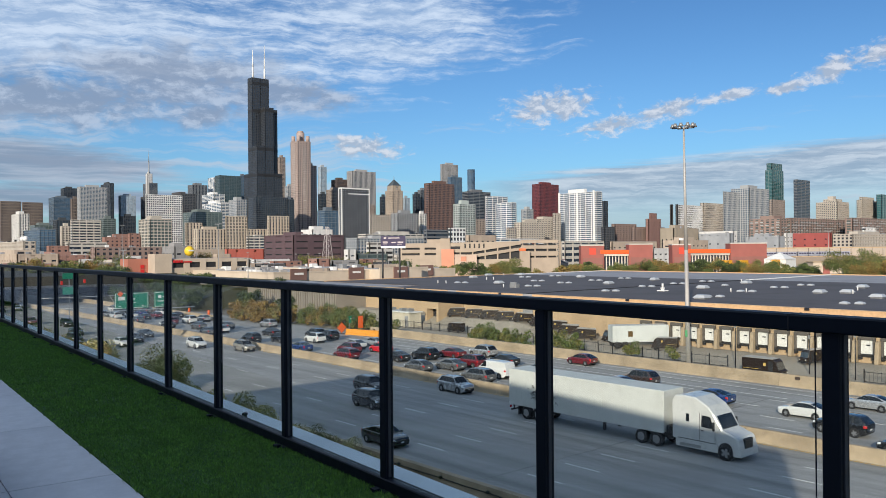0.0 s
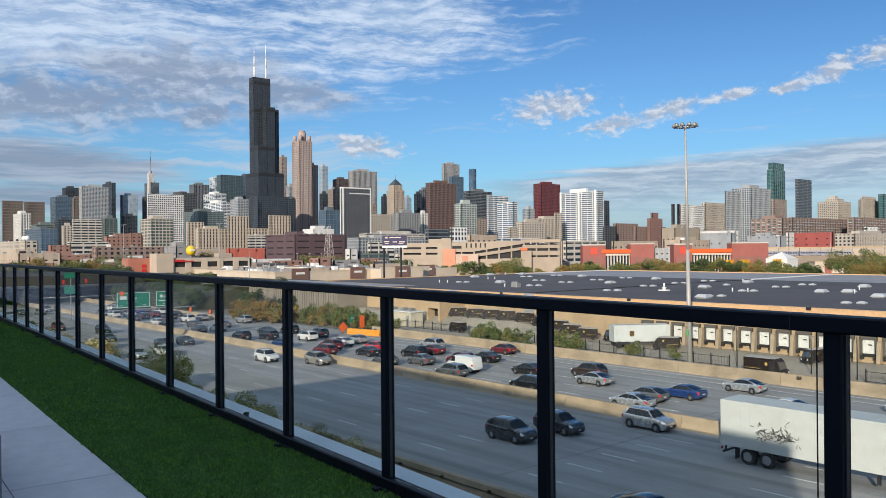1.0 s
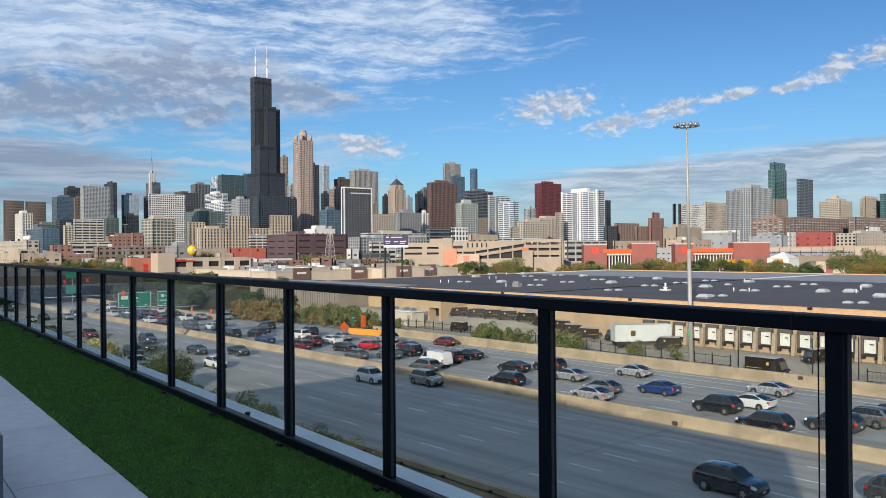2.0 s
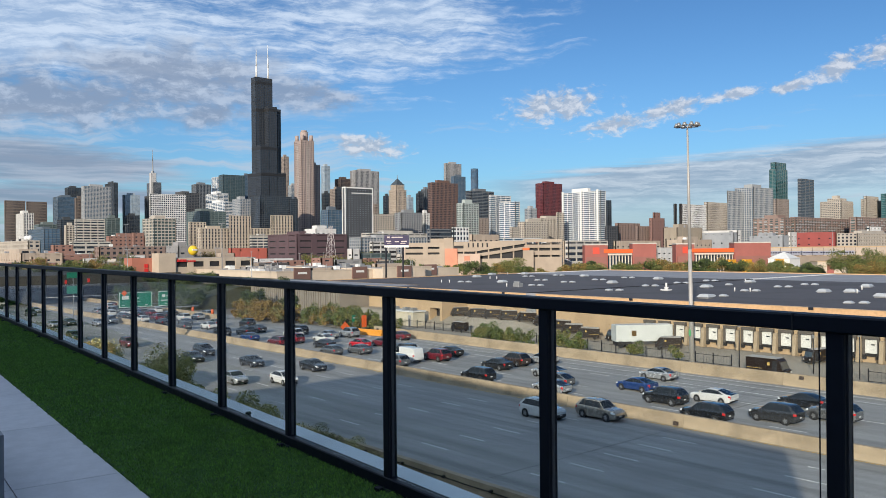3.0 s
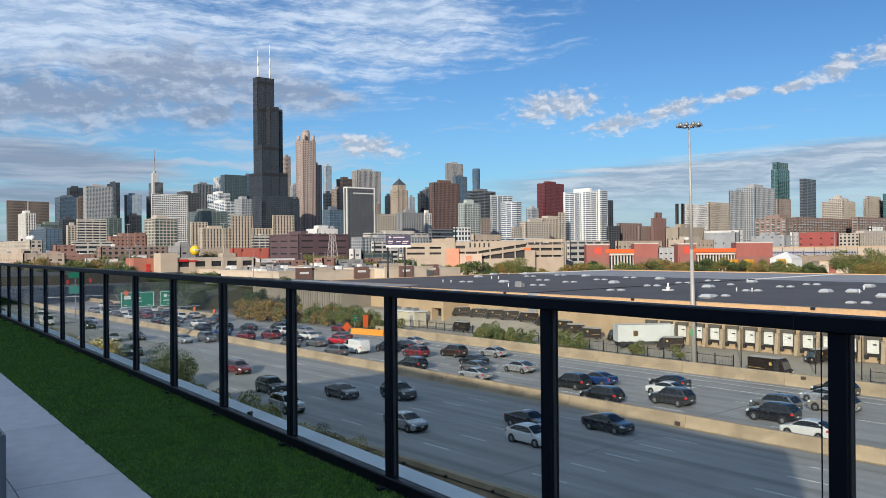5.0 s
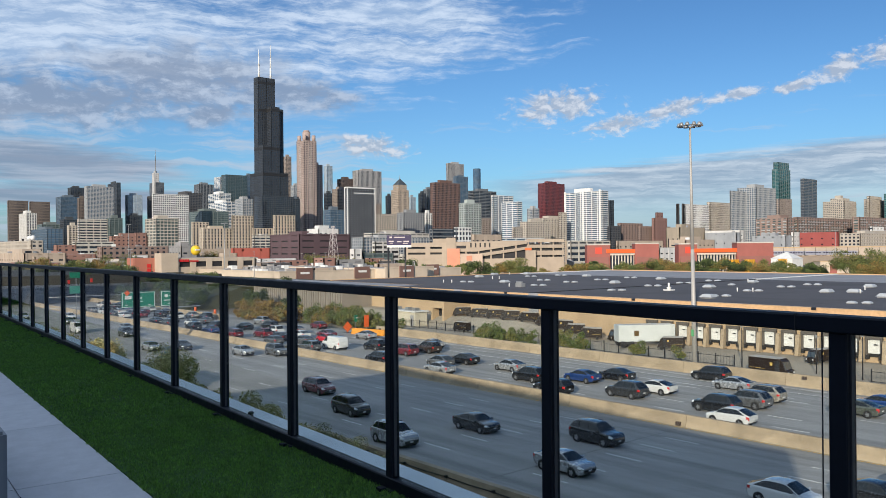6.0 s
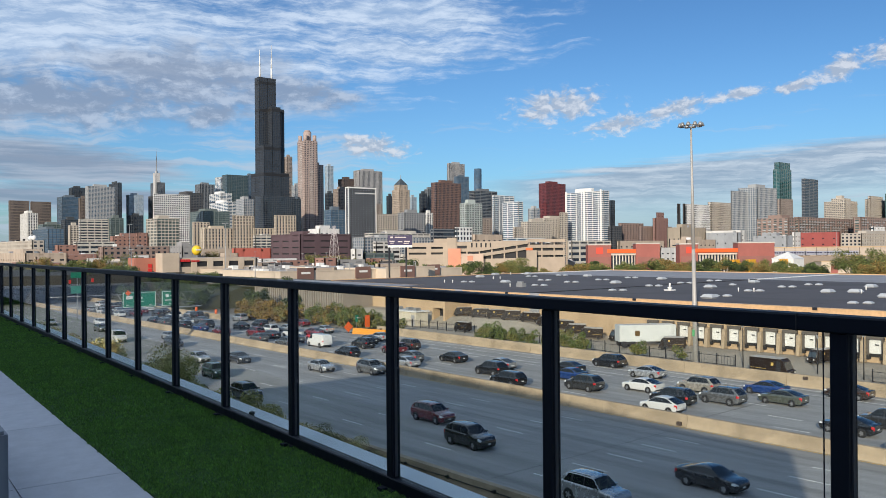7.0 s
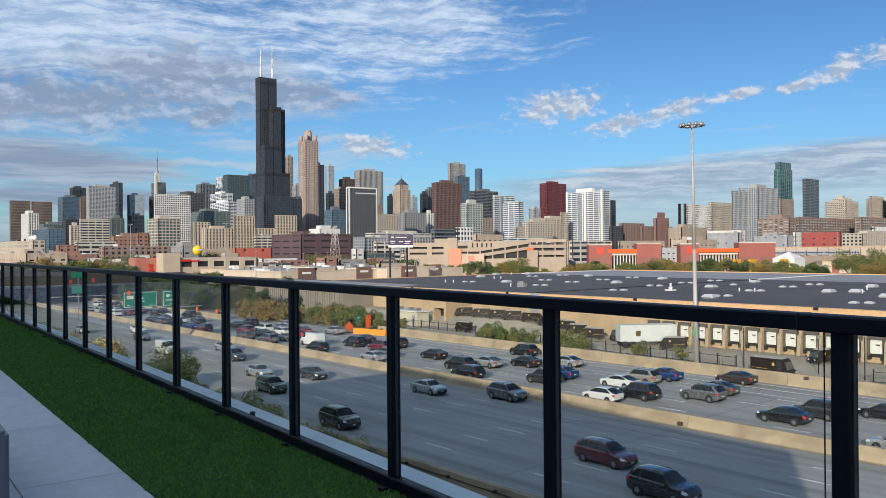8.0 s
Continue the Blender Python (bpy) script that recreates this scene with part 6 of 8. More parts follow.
tower("apartment_tower", -902, 1040, -821, 1054, 107, WHITE_BANDS, fins=(0.02, 0.5, 0.93))
tower("apartment_tower", -947, 1211, -938, 1221, 103, DARK_GLASS)
tower("apartment_block", -809, 1062, -802, 1120, 54, BRICK_GRID)
tower("apartment_block", -727, 1003, -721, 1080, 46, BRICK_GRID)
tower("apartment_block", -788, 1009, -782, 1035, 48, DARK_GRID)
tower("brick_tower", -713, 1019, -708, 1051, 58, BRICK_PLAIN)
tower("brick_tower", -717, 1034, -714, 1049, 67, BRICK_PLAIN)
tower("telephone_building", -424, 628, -410, 669, 32, TAN_RIBS)
tower("chimney_stack", -516, 784, -514, 787, 63, DARK_WALL)
tower("chimney_stack", -512, 789, -510, 791, 63, DARK_WALL)
tower("apartment_tower", -824, 1273, -819, 1352, 92, WHITE_GRID)
tower("apartment_tower", -824, 1352, -817, 1428, 98, BEIGE_GRID)
tower("apartment_tower", -688, 1197, -687, 1280, 105, GREY_GRID)
tower("apartment_tower", -703, 1248, -670, 1314, 112, GREY_GRID)
tower("apartment_tower", -946, 1837, -929, 1893, 197, TEAL_GLASS)
tower("apartment_tower", -945, 1842, -933, 1895, 214, TEAL_GLASS, False)
tower("apartment_tower", -839, 1644, -831, 1699, 115, BROWN_STONE)
tower("apartment_tower", -899, 1882, -891, 1949, 174, DARK_BANDS)
tower("apartment_tower", -694, 1543, -654, 1593, 98, BEIGE_GRID)
tower("apartment_tower", -682, 1547, -657, 1571, 103, BEIGE_GRID)
tower("apartment_tower", -632, 1574, -628, 1660, 101, BEIGE_GRID)
tower("apartment_tower", -631, 1584, -626, 1639, 107, BEIGE_GRID)
tower("apartment_tower", -609, 1606, -600, 1688, 111, TEAL_GLASS)
tower("apartment_row", -498, 926, -458, 968, 48, BRICK_BALCONY)
tower("apartment_row", -461, 945, -455, 1109, 49, BRICK_BALCONY)
tower("apartment_row", -433, 1043, -424, 1192, 50, BRICK_BALCONY)
tower("apartment_row", -334, 844, -331, 872, 33, WHITE_GRID)
tower("low_block", -870, 165, -701, 174, 24, BEIGE_GRID)
tower("brick_block", -675, 175, -666, 189, 20, FLAT_BRICK)
tower("brick_block", -834, 268, -823, 303, 30, FLAT_BRICK)
tower("brick_block", -804, 283, -798, 293, 33, FLAT_BRICK)
tower("brick_block", -591, 182, -581, 232, 18, BRICK_GRID)
tower("low_block", -709, 198, -699, 229, 23, BEIGE_BANDS)
tower("low_block", -527, 208, -506, 219, 18, FLAT_GREY)
tower("low_block", -556, 108, -473, 129, 14, FLAT_TAN)
tower("low_block", -544, 131, -506, 155, 13, FLAT_BRICK)
tower("retail_hall", -488, 234, -484, 260, 16, ORANGE_HALL)
tower("low_block", -549, 231, -539, 261, 16, FLAT_TAN)
tower("brick_hall", -686, 369, -632, 423, 29, PLUM_BRICK)
tower("brick_hall", -654, 390, -634, 412, 34, FLAT_WHITE)
tower("office_block", -699, 470, -677, 565, 27, GREY_GRID)
tower("office_block", -720, 500, -704, 587, 32, BEIGE_BANDS)
tower("low_block", -444, 297, -438, 303, 15, FLAT_WHITE)
tower("low_block", -446, 305, -440, 330, 12, GREEN_GLASS, False)
tower("parking_garage", -461, 327, -457, 348, 20, GARAGE_WHITE)
tower("office_block", -543, 447, -539, 476, 32, DARK_BANDS)
tower("office_block", -521, 456, -518, 474, 33, WHITE_GRID)
tower("low_block", -445, 407, -441, 435, 25, FLAT_TAN)
tower("low_block", -471, 441, -465, 510, 23, WHITE_BANDS)
tower("low_block", -345, 400, -342, 441, 19, BEIGE_BANDS)
tower("low_block", -349, 456, -347, 510, 19, FLAT_TAN)
tower("low_block", -306, 444, -305, 467, 14, FLAT_WHITE)
tower("storage_shed", -409, 667, -377, 673, 27, SHED_GREY)
tower("storage_shed", -416, 675, -378, 681, 29, FLAT_WHITE)
tower("storage_shed", -386, 710, -353, 723, 24, SHED_GREY)
tower("storage_shed", -354, 721, -351, 732, 27, FLAT_WHITE)
tower("red_hall", -366, 757, -327, 759, 27, FLAT_RED)
tower("low_block", -341, 793, -322, 904, 26, BEIGE_GRID)
tower("low_block", -365, 544, -350, 585, 20, FLAT_TAN)
market_hall()
tower("brick_block", -295, 179, -287, 185, 11, FLAT_BRICK)
tower("low_block", -299, 192, -296, 206, 10, FLAT_GREY)
tower("low_block", -247, 176, -244, 189, 9, FLAT_TAN)
tower("low_block", -290, 144, -285, 161, 8, FLAT_GREY)
tower("low_block", -387, 200, -382, 221, 10, FLAT_WHITE)
tower("low_block", -459, 231, -455, 248, 7, FLAT_GREY)
tower("low_block", -264, 140, -259, 151, 6, FLAT_BRICK)
tower("low_block", -434, 290, -431, 301, 7, FLAT_BRICK)
tower("low_block", -328, 161, -322, 173, 9, FLAT_TAN)
tower("low_block", -369, 235, -365, 251, 9, FLAT_BRICK)
tower("low_block", -376, 250, -371, 268, 8, FLAT_BRICK)
tower("low_block", -251, 150, -247, 159, 8, FLAT_TAN)
tower("low_block", -382, 207, -379, 218, 7, FLAT_BRICK)
tower("low_block", -472, 239, -464, 260, 8, FLAT_TAN)
tower("low_block", -286, 185, -284, 189, 7, FLAT_BRICK)
tower("low_block", -330, 214, -326, 223, 8, FLAT_TAN)
tower("low_block", -409, 290, -403, 304, 7, FLAT_DARK)
tower("low_block", -395, 223, -391, 237, 6, FLAT_DARK)
tower("low_block", -311, 221, -308, 233, 6, FLAT_DARK)
tower("low_block", -385, 253, -379, 262, 6, FLAT_BRICK)
tower("low_block", -406, 203, -401, 216, 9, FLAT_WHITE)
tower("low_block", -398, 290, -395, 300, 6, FLAT_DARK)
tower("low_block", -367, 253, -366, 260, 9, FLAT_BRICK)
tower("low_block", -435, 263, -433, 272, 5, FLAT_TAN)
tower("low_block", -434, 276, -430, 286, 5, FLAT_TAN)
tower("low_block", -339, 179, -335, 186, 8, FLAT_TAN)
tower("low_block", -409, 294, -405, 302, 8, FLAT_TAN)
tower("low_block", -266, 139, -262, 145, 7, FLAT_BRICK)
tower("low_block", -383, 209, -378, 226, 9, FLAT_BRICK)
tower("low_block", -412, 287, -407, 298, 9, FLAT_BRICK)
tower("low_block", -338, 167, -331, 180, 9, FLAT_BRICK)
tower("low_block", -357, 248, -354, 253, 6, FLAT_GREY)
tower("low_block", -347, 202, -341, 215, 7, FLAT_TAN)
tower("low_block", -436, 281, -431, 293, 7, FLAT_GREY)
tower("low_block", -342, 224, -337, 233, 8, FLAT_BRICK)
tower("low_block", -468, 238, -463, 256, 6, FLAT_DARK)
tower("low_block", -423, 300, -417, 323, 5, FLAT_WHITE)
tower("low_block", -342, 206, -339, 223, 8, FLAT_WHITE)
tower("low_block", -309, 162, -303, 173, 9, FLAT_DARK)
tower("low_block", -477, 159, -467, 169, 11, FLAT_DARK)
tower("low_block", -696, 269, -678, 290, 6, FLAT_BRICK)
tower("low_block", -499, 119, -490, 129, 12, FLAT_WHITE)
tower("low_block", -715, 200, -709, 207, 12, FLAT_DARK)
tower("low_block", -547, 117, -531, 127, 11, FLAT_GREY)
tower("low_block", -641, 195, -636, 204, 11, FLAT_DARK)
tower("low_block", -549, 205, -541, 221, 8, FLAT_DARK)
tower("low_block", -701, 179, -692, 197, 9, FLAT_WHITE)
tower("low_block", -453, 105, -441, 117, 9, FLAT_BRICK)
tower("low_block", -645, 236, -632, 258, 11, FLAT_WHITE)
tower("low_block", -589, 139, -576, 156, 12, FLAT_BRICK)
tower("low_block", -435, 128, -432, 135, 11, FLAT_WHITE)
tower("low_block", -537, 175, -529, 185, 10, FLAT_BRICK)
tower("low_block", -685, 250, -669, 269, 9, FLAT_BRICK)
tower("low_block", -652, 144, -624, 159, 8, FLAT_TAN)
tower("low_block", -609, 230, -597, 250, 9, FLAT_GREY)
tower("low_block", -597, 207, -592, 218, 10, FLAT_GREY)
tower("low_block", -465, 110, -460, 117, 12, FLAT_TAN)
tower("low_block", -489, 105, -478, 118, 9, FLAT_BRICK)
tower("low_block", -499, 174, -493, 182, 12, FLAT_WHITE)
tower("low_block", -448, 142, -443, 154, 9, FLAT_GREY)
tower("low_block", -574, 222, -570, 229, 11, FLAT_WHITE)
tower("low_block", -736, 171, -731, 179, 6, FLAT_BRICK)
tower("low_block", -615, 162, -610, 173, 12, FLAT_BRICK)
tower("low_block", -443, 103, -439, 109, 8, FLAT_BRICK)
tower("low_block", -505, 165, -502, 171, 8, FLAT_BRICK)
tower("low_block", -922, 417, -912, 426, 6, FLAT_BRICK)
tower("low_block", -756, 323, -749, 329, 12, FLAT_GREY)
tower("low_block", -581, 268, -573, 276, 9, BEIGE_BANDS)
tower("low_block", -435, 201, -428, 209, 13, FLAT_TAN)
tower("low_block", -411, 943, -404, 950, 12, FLAT_GREY)
tower("low_block", -848, 350, -834, 364, 11, FLAT_BRICK)
tower("low_block", -420, 164, -412, 172, 5, FLAT_BRICK)
tower("low_block", -766, 242, -756, 252, 8, FLAT_TAN)
tower("low_block", -874, 310, -857, 327, 11, FLAT_TAN)
tower("low_block", -420, 581, -410, 590, 12, FLAT_BRICK)
tower("low_block", -414, 1010, -402, 1023, 11, BEIGE_BANDS)
tower("low_block", -639, 482, -627, 494, 8, BEIGE_BANDS)
tower("low_block", -881, 445, -863, 462, 6, FLAT_TAN)
tower("low_block", -526, 820, -508, 837, 7, FLAT_GREY)
tower("low_block", -374, 794, -368, 800, 7, FLAT_TAN)
tower("low_block", -861, 221, -851, 230, 11, FLAT_BRICK)
tower("low_block", -996, 260, -980, 275, 11, FLAT_BRICK)
tower("low_block", -854, 246, -838, 261, 9, FLAT_BRICK)
tower("low_block", -495, 830, -482, 842, 11, BEIGE_BANDS)
tower("low_block", -470, 156, -467, 160, 6, FLAT_GREY)
tower("low_block", -539, 817, -532, 824, 11, FLAT_BRICK)
tower("low_block", -420, 541, -411, 550, 10, BEIGE_BANDS)
tower("low_block", -801, 356, -793, 365, 5, FLAT_TAN)
tower("low_block", -497, 134, -493, 138, 5, FLAT_TAN)
tower("low_block", -1002, 305, -986, 321, 8, FLAT_BRICK)
tower("low_block", -342, 621, -330, 633, 9, FLAT_TAN)
tower("low_block", -415, 107, -408, 114, 7, FLAT_GREY)
tower("low_block", -809, 393, -797, 405, 13, FLAT_BRICK)
tower("low_block", -569, 158, -559, 168, 8, FLAT_BRICK)
tower("low_block", -496, 360, -484, 371, 7, BEIGE_BANDS)
tower("low_block", -518, 491, -512, 496, 6, BEIGE_BANDS)
tower("low_block", -905, 168, -893, 181, 8, FLAT_BRICK)
tower("low_block", -752, 504, -745, 511, 10, FLAT_GREY)
tower("low_block", -517, 213, -512, 219, 10, FLAT_BRICK)
tower("low_block", -517, 418, -508, 428, 13, FLAT_BRICK)
tower("low_block", -499, 118, -496, 122, 7, FLAT_GREY)
tower("low_block", -349, 376, -340, 385, 13, FLAT_WHITE)
tower("low_block", -418, 719, -402, 734, 6, FLAT_TAN)
tower("low_block", -313, 490, -308, 495, 7, FLAT_TAN)
tower("low_block", -490, 397, -479, 408, 12, FLAT_TAN)
tower("low_block", -312, 867, -298, 881, 11, FLAT_GREY)
tower("low_block", -363, 758, -356, 765, 10, FLAT_TAN)
tower("low_block", -632, 137, -626, 143, 7, FLAT_TAN)
tower("low_block", -448, 928, -435, 942, 11, BEIGE_BANDS)
tower("low_block", -594, 182, -584, 192, 9, FLAT_TAN)
tower("low_block", -266, 437, -258, 445, 11, FLAT_WHITE)
tower("low_block", -673, 172, -661, 185, 7, FLAT_BRICK)
tower("low_block", -705, 251, -699, 257, 5, FLAT_TAN)
tower("low_block", -927, 295, -909, 313, 6, FLAT_TAN)


# ---- things among the nearer blocks ----
def sign_building():
    """Tan shop block with open upper floor, a stair tower, an orange wing and a red sign."""
    tan = stone("shop_tan", (0.52, 0.40, 0.27))
    b = thing("shop_block", "tan shop block with dark window bays and red sign", "building", pose(-294, 119, 0))
    part("glazing", boxes((-12, 0.5, 0, -0.5, 32, 11.2)), M_DARK, b)
    tagged(part("facade_frame", facade(-12.5, 0, 0, 32.5, 0, 11.8, 5.6, 0.42, 6.5, 0.35), tan, b), kind="stuff")
    part("stair_tower", boxes((-6, -6, 0, 0.8, 0.4, 13.6)), tan, b)
    part("orange_wing", boxes((-14, -13.5, 0, -6, -6, 11.9)), stone("wing_red", (0.48, 0.13, 0.06)), b)
    for y, w, z in ((1.0, 0.9, 0.9), (2.1, 0.8, 0.9), (3.1, 0.7, 0.9), (4.0, 0.7, 0.9), (5.3, 0.6, 0.5), (6.1, 0.6, 0.5), (6.9, 0.6, 0.5), (7.7, 0.7, 0.5)):
        part("lettering_bar", boxes((0.2, y, 10.3, 0.5, y + w, 10.3 + z)), mat("sign_red", (0.55, 0.02, 0.02), 0.5, grain=0.05, size=0.5), b)
    for i in range(2):
        part("red_panel", boxes((-5.9, -8.9, 6.6 + i * 1.7, -5.7, -7.5, 7.9 + i * 1.7)), mat("sign_red", (0.5, 0.02, 0.02)), b)
    part("roof", boxes((-12, 0.6, 11.6, -0.6, 31.9, 11.85)), M_ROOFGREY, b)
    y = thing("yellow_balloon", "large yellow advertising ball above a roof", "balloon", pose(-317.4, 136.6, 14.7))
    bm = bmesh.new()
    bmesh.ops.create_icosphere(bm, subdivisions=3, radius=2.0)
    for v in bm.verts:
        v.co.z *= 1.08 if v.co.z < 0 else 1.0
    part("label_band", boxes((1.55, -1.0, -0.15, 2.04, 1.0, 0.45)), M_WHITE, y)
    part("skin", bm, mat("balloon_yellow", (0.80, 0.52, 0.03), 0.5, grain=0.05, size=0.5, stain=0.1, stain_size=1), y, smooth=True)
    bm = bmesh.new()
    tube(bm, (0, 0, -14.7), (0, 0, -1.9), 0.2, n=6)
    part("pole", bm, M_STEEL, y)


sign_building()


def store(x, y, width, left, right):
    """Red brick store: two brick ends with pale caps, and an orange band over white columns between them."""
    brick = stone("store_brick", (0.40, 0.085, 0.055))
    orange = mat("store_orange", (0.80, 0.10, 0.01), 0.55, grain=0.05, size=1.0)
    s = thing("store", "red brick store with an orange band and white columns", "building", pose(x, y, 0, 0, 0, -40.54), "stores")
    part("brick_end", boxes((-7, 0, 0, 0, left, 15.6)), brick, s)
    part("brick_end", boxes((-7, right, 0, 0.5, width, 16.0)), brick, s)
    part("hall", boxes((-7, left, 0, -3, right, 12)), brick, s)
    part("band", boxes((-3, left - 2, 11.4, 0.3, right + 1, 13.4)), orange, s)
    part("cap", boxes((-7.2, -0.2, 15.6, 0.2, left + 0.2, 16.2)), stone("store_cap", (0.55, 0.48, 0.40)), s)
    part("cap", boxes((-7.2, right - 0.2, 16.0, 0.7, width + 0.2, 16.6)), stone("store_cap", (0.55, 0.48, 0.40)), s)
    part("glass_front", boxes((-3.2, left, 0, -2.6, right, 11.2)), G_DARK, s)
    part("canopy", boxes((-2.7, left, 10.2, -0.6, right, 11.3)), stone("store_cream", (0.62, 0.55, 0.45)), s)
    n = int((right - left) / 1.5)
    for i in range(n + 1):
        c = left + i * (right - left) / n
        part("column", boxes((-2.6, c - 0.28, 0, -1.9, c + 0.28, 10.2)), stone("store_cream", (0.62, 0.55, 0.45)), s)
    for y0, y1 in ((0.6, left - 0.6), (right + 0.8, width - 0.8)):
        part("plinth", boxes((-0.1, y0, 0, 0.75, y1, 9.4)), stone("store_plinth", (0.33, 0.10, 0.07)), s)
    part("emblem", boxes((-0.02, left * 0.35, 11.0, 0.12, left * 0.35 + 3.5, 14.4)), mat("store_red", (0.60, 0.06, 0.03), 0.5), s)


store(-271, 330, 37.4, 12.0, 25.0)
store(-237, 362, 48.8, 9.5, 30.0)


def billboard():
    b = thing("billboard", "purple roadside billboard on two posts", "billboard", pose(-203.2, 154.7, 0, 0, 0, 49.46))
    part("panel", boxes((-3.9, -0.15, 15.6, 3.9, 0.2, 18.8)), mat("billboard_purple", (0.02, 0.011, 0.06), 0.5, grain=0.1, size=0.8), b)
    part("strip", boxes((-3.9, -0.18, 14.9, 3.9, 0.2, 15.6)), M_WHITE, b)
    for x, z, w, h in ((-3.0, 17.9, 0.8, 0.5), (-1.6, 18.0, 3.6, 0.3), (-3.3, 16.7, 1.6, 0.35), (-3.1, 16.2, 1.2, 0.2), (-0.6, 16.6, 1.4, 0.3), (1.4, 16.6, 1.8, 0.4), (1.2, 16.1, 1.6, 0.2)):
        part("lettering_bar", boxes((x, -0.17, z, x + w, -0.15, z + h)), mat("pale_print", (0.5, 0.42, 0.42), 0.5), b)
    bm = bmesh.new()
    for x in (-3.4, 2.0):
        tube(bm, (x, 0.05, 0), (x, 0.05, 15.0), 0.3, n=8)
    part("post", bm, M_BLACKMETAL, b)


billboard()


def lattice():
    t = thing("lattice_tower", "steel lattice radio tower", "tower", pose(-442, 283, 0))
    bm = bmesh.new()
    H, r0, r1 = 30.0, 3.2, 0.8
    cs = [(1, 1), (-1, 1), (-1, -1), (1, -1)]
    for i in range(4):
        a, b = cs[i], cs[(i + 1) % 4]
        tube(bm, (a[0] * r0, a[1] * r0, 0), (a[0] * r1, a[1] * r1, H), 0.12, n=5)
        for k in range(8):
            z0, z1 = H * k / 8, H * (k + 1) / 8
            q0, q1 = r0 + (r1 - r0) * k / 8, r0 + (r1 - r0) * (k + 1) / 8
            tube(bm, (a[0] * q0, a[1] * q0, z0), (b[0] * q1, b[1] * q1, z1), 0.06, n=4)
            tube(bm, (b[0] * q0, b[1] * q0, z0), (a[0] * q1, a[1] * q1, z1), 0.06, n=4)
    part("lattice", bm, mat("pale_lattice", (0.55, 0.50, 0.48), 0.6, grain=0.1, size=0.5), t)


lattice()
lamp_post(-355.6, 122.7, 26, "tall grey floodlight mast above the trees")
lamp_post(-281.5, 132.4, 24.5, "tall grey floodlight mast beside the shops")
lamp_post(-199.6, 459, 23, "tall thin light pole by the railway")
lamp_post(-300, 104, 15, "grey street light beside the embankment")
lamp_post(-230, 118, 12, "grey street light beside the lots")


def tent_and_trucks():
    t = thing("marquee", "white peaked event tent on a lot", "tent", pose(-193.5, 390, 5.5))
    bm = bmesh.new()
    box(bm, -5.5, -5.5, -5.5, 5.5, 5.5, 2.6)
    box(bm, -5.8, -5.8, 2.6, 5.8, 5.8, 6.0, 0, (5.7, 5.7))
    part("canvas", bm, M_WHITE, t)
    for x, y in ((-200, 366), (-192, 384), (-205, 360)):
        k = thing("yellow_truck", "yellow rental box truck on a lot", "truck", pose(x, y, 5.0), "yellow trucks")
        part("box", bevelled(boxes((-1.2, -3.5, -4.4, 1.2, 2.5, 3.0)), 0.05), mat("truck_yellow", (0.75, 0.36, 0.02), 0.5, grain=0.05, size=0.5), k)
        part("wheel", boxes((-1.1, -2.8, -5.08, 1.1, -1.9, -4.4), (-1.1, 3.0, -5.08, 1.1, 3.9, -4.4)), M_TRIM_EARLY, k)
        part("cab", bevelled(boxes((-1.1, 2.5, -4.4, 1.1, 4.3, 1.6)), 0.2), mat("truck_yellow", (0.75, 0.36, 0.02), 0.5), k)


tent_and_trucks()


def storage_domes():
    for x, y in DOMES:
        d = thing("roof_dome", "white radar dome on a low roof", "dome", pose(x, y, 25.4), "white domes")
        bm = bmesh.new()
        bmesh.ops.create_icosphere(bm, subdivisions=2, radius=2.2)
        bmesh.ops.translate(bm, verts=bm.verts, vec=(0, 0, 0.8))
        part("shell", bm, M_WHITE, d, smooth=True)


DOMES = ((-712, 169), (-722, 169))
storage_domes()


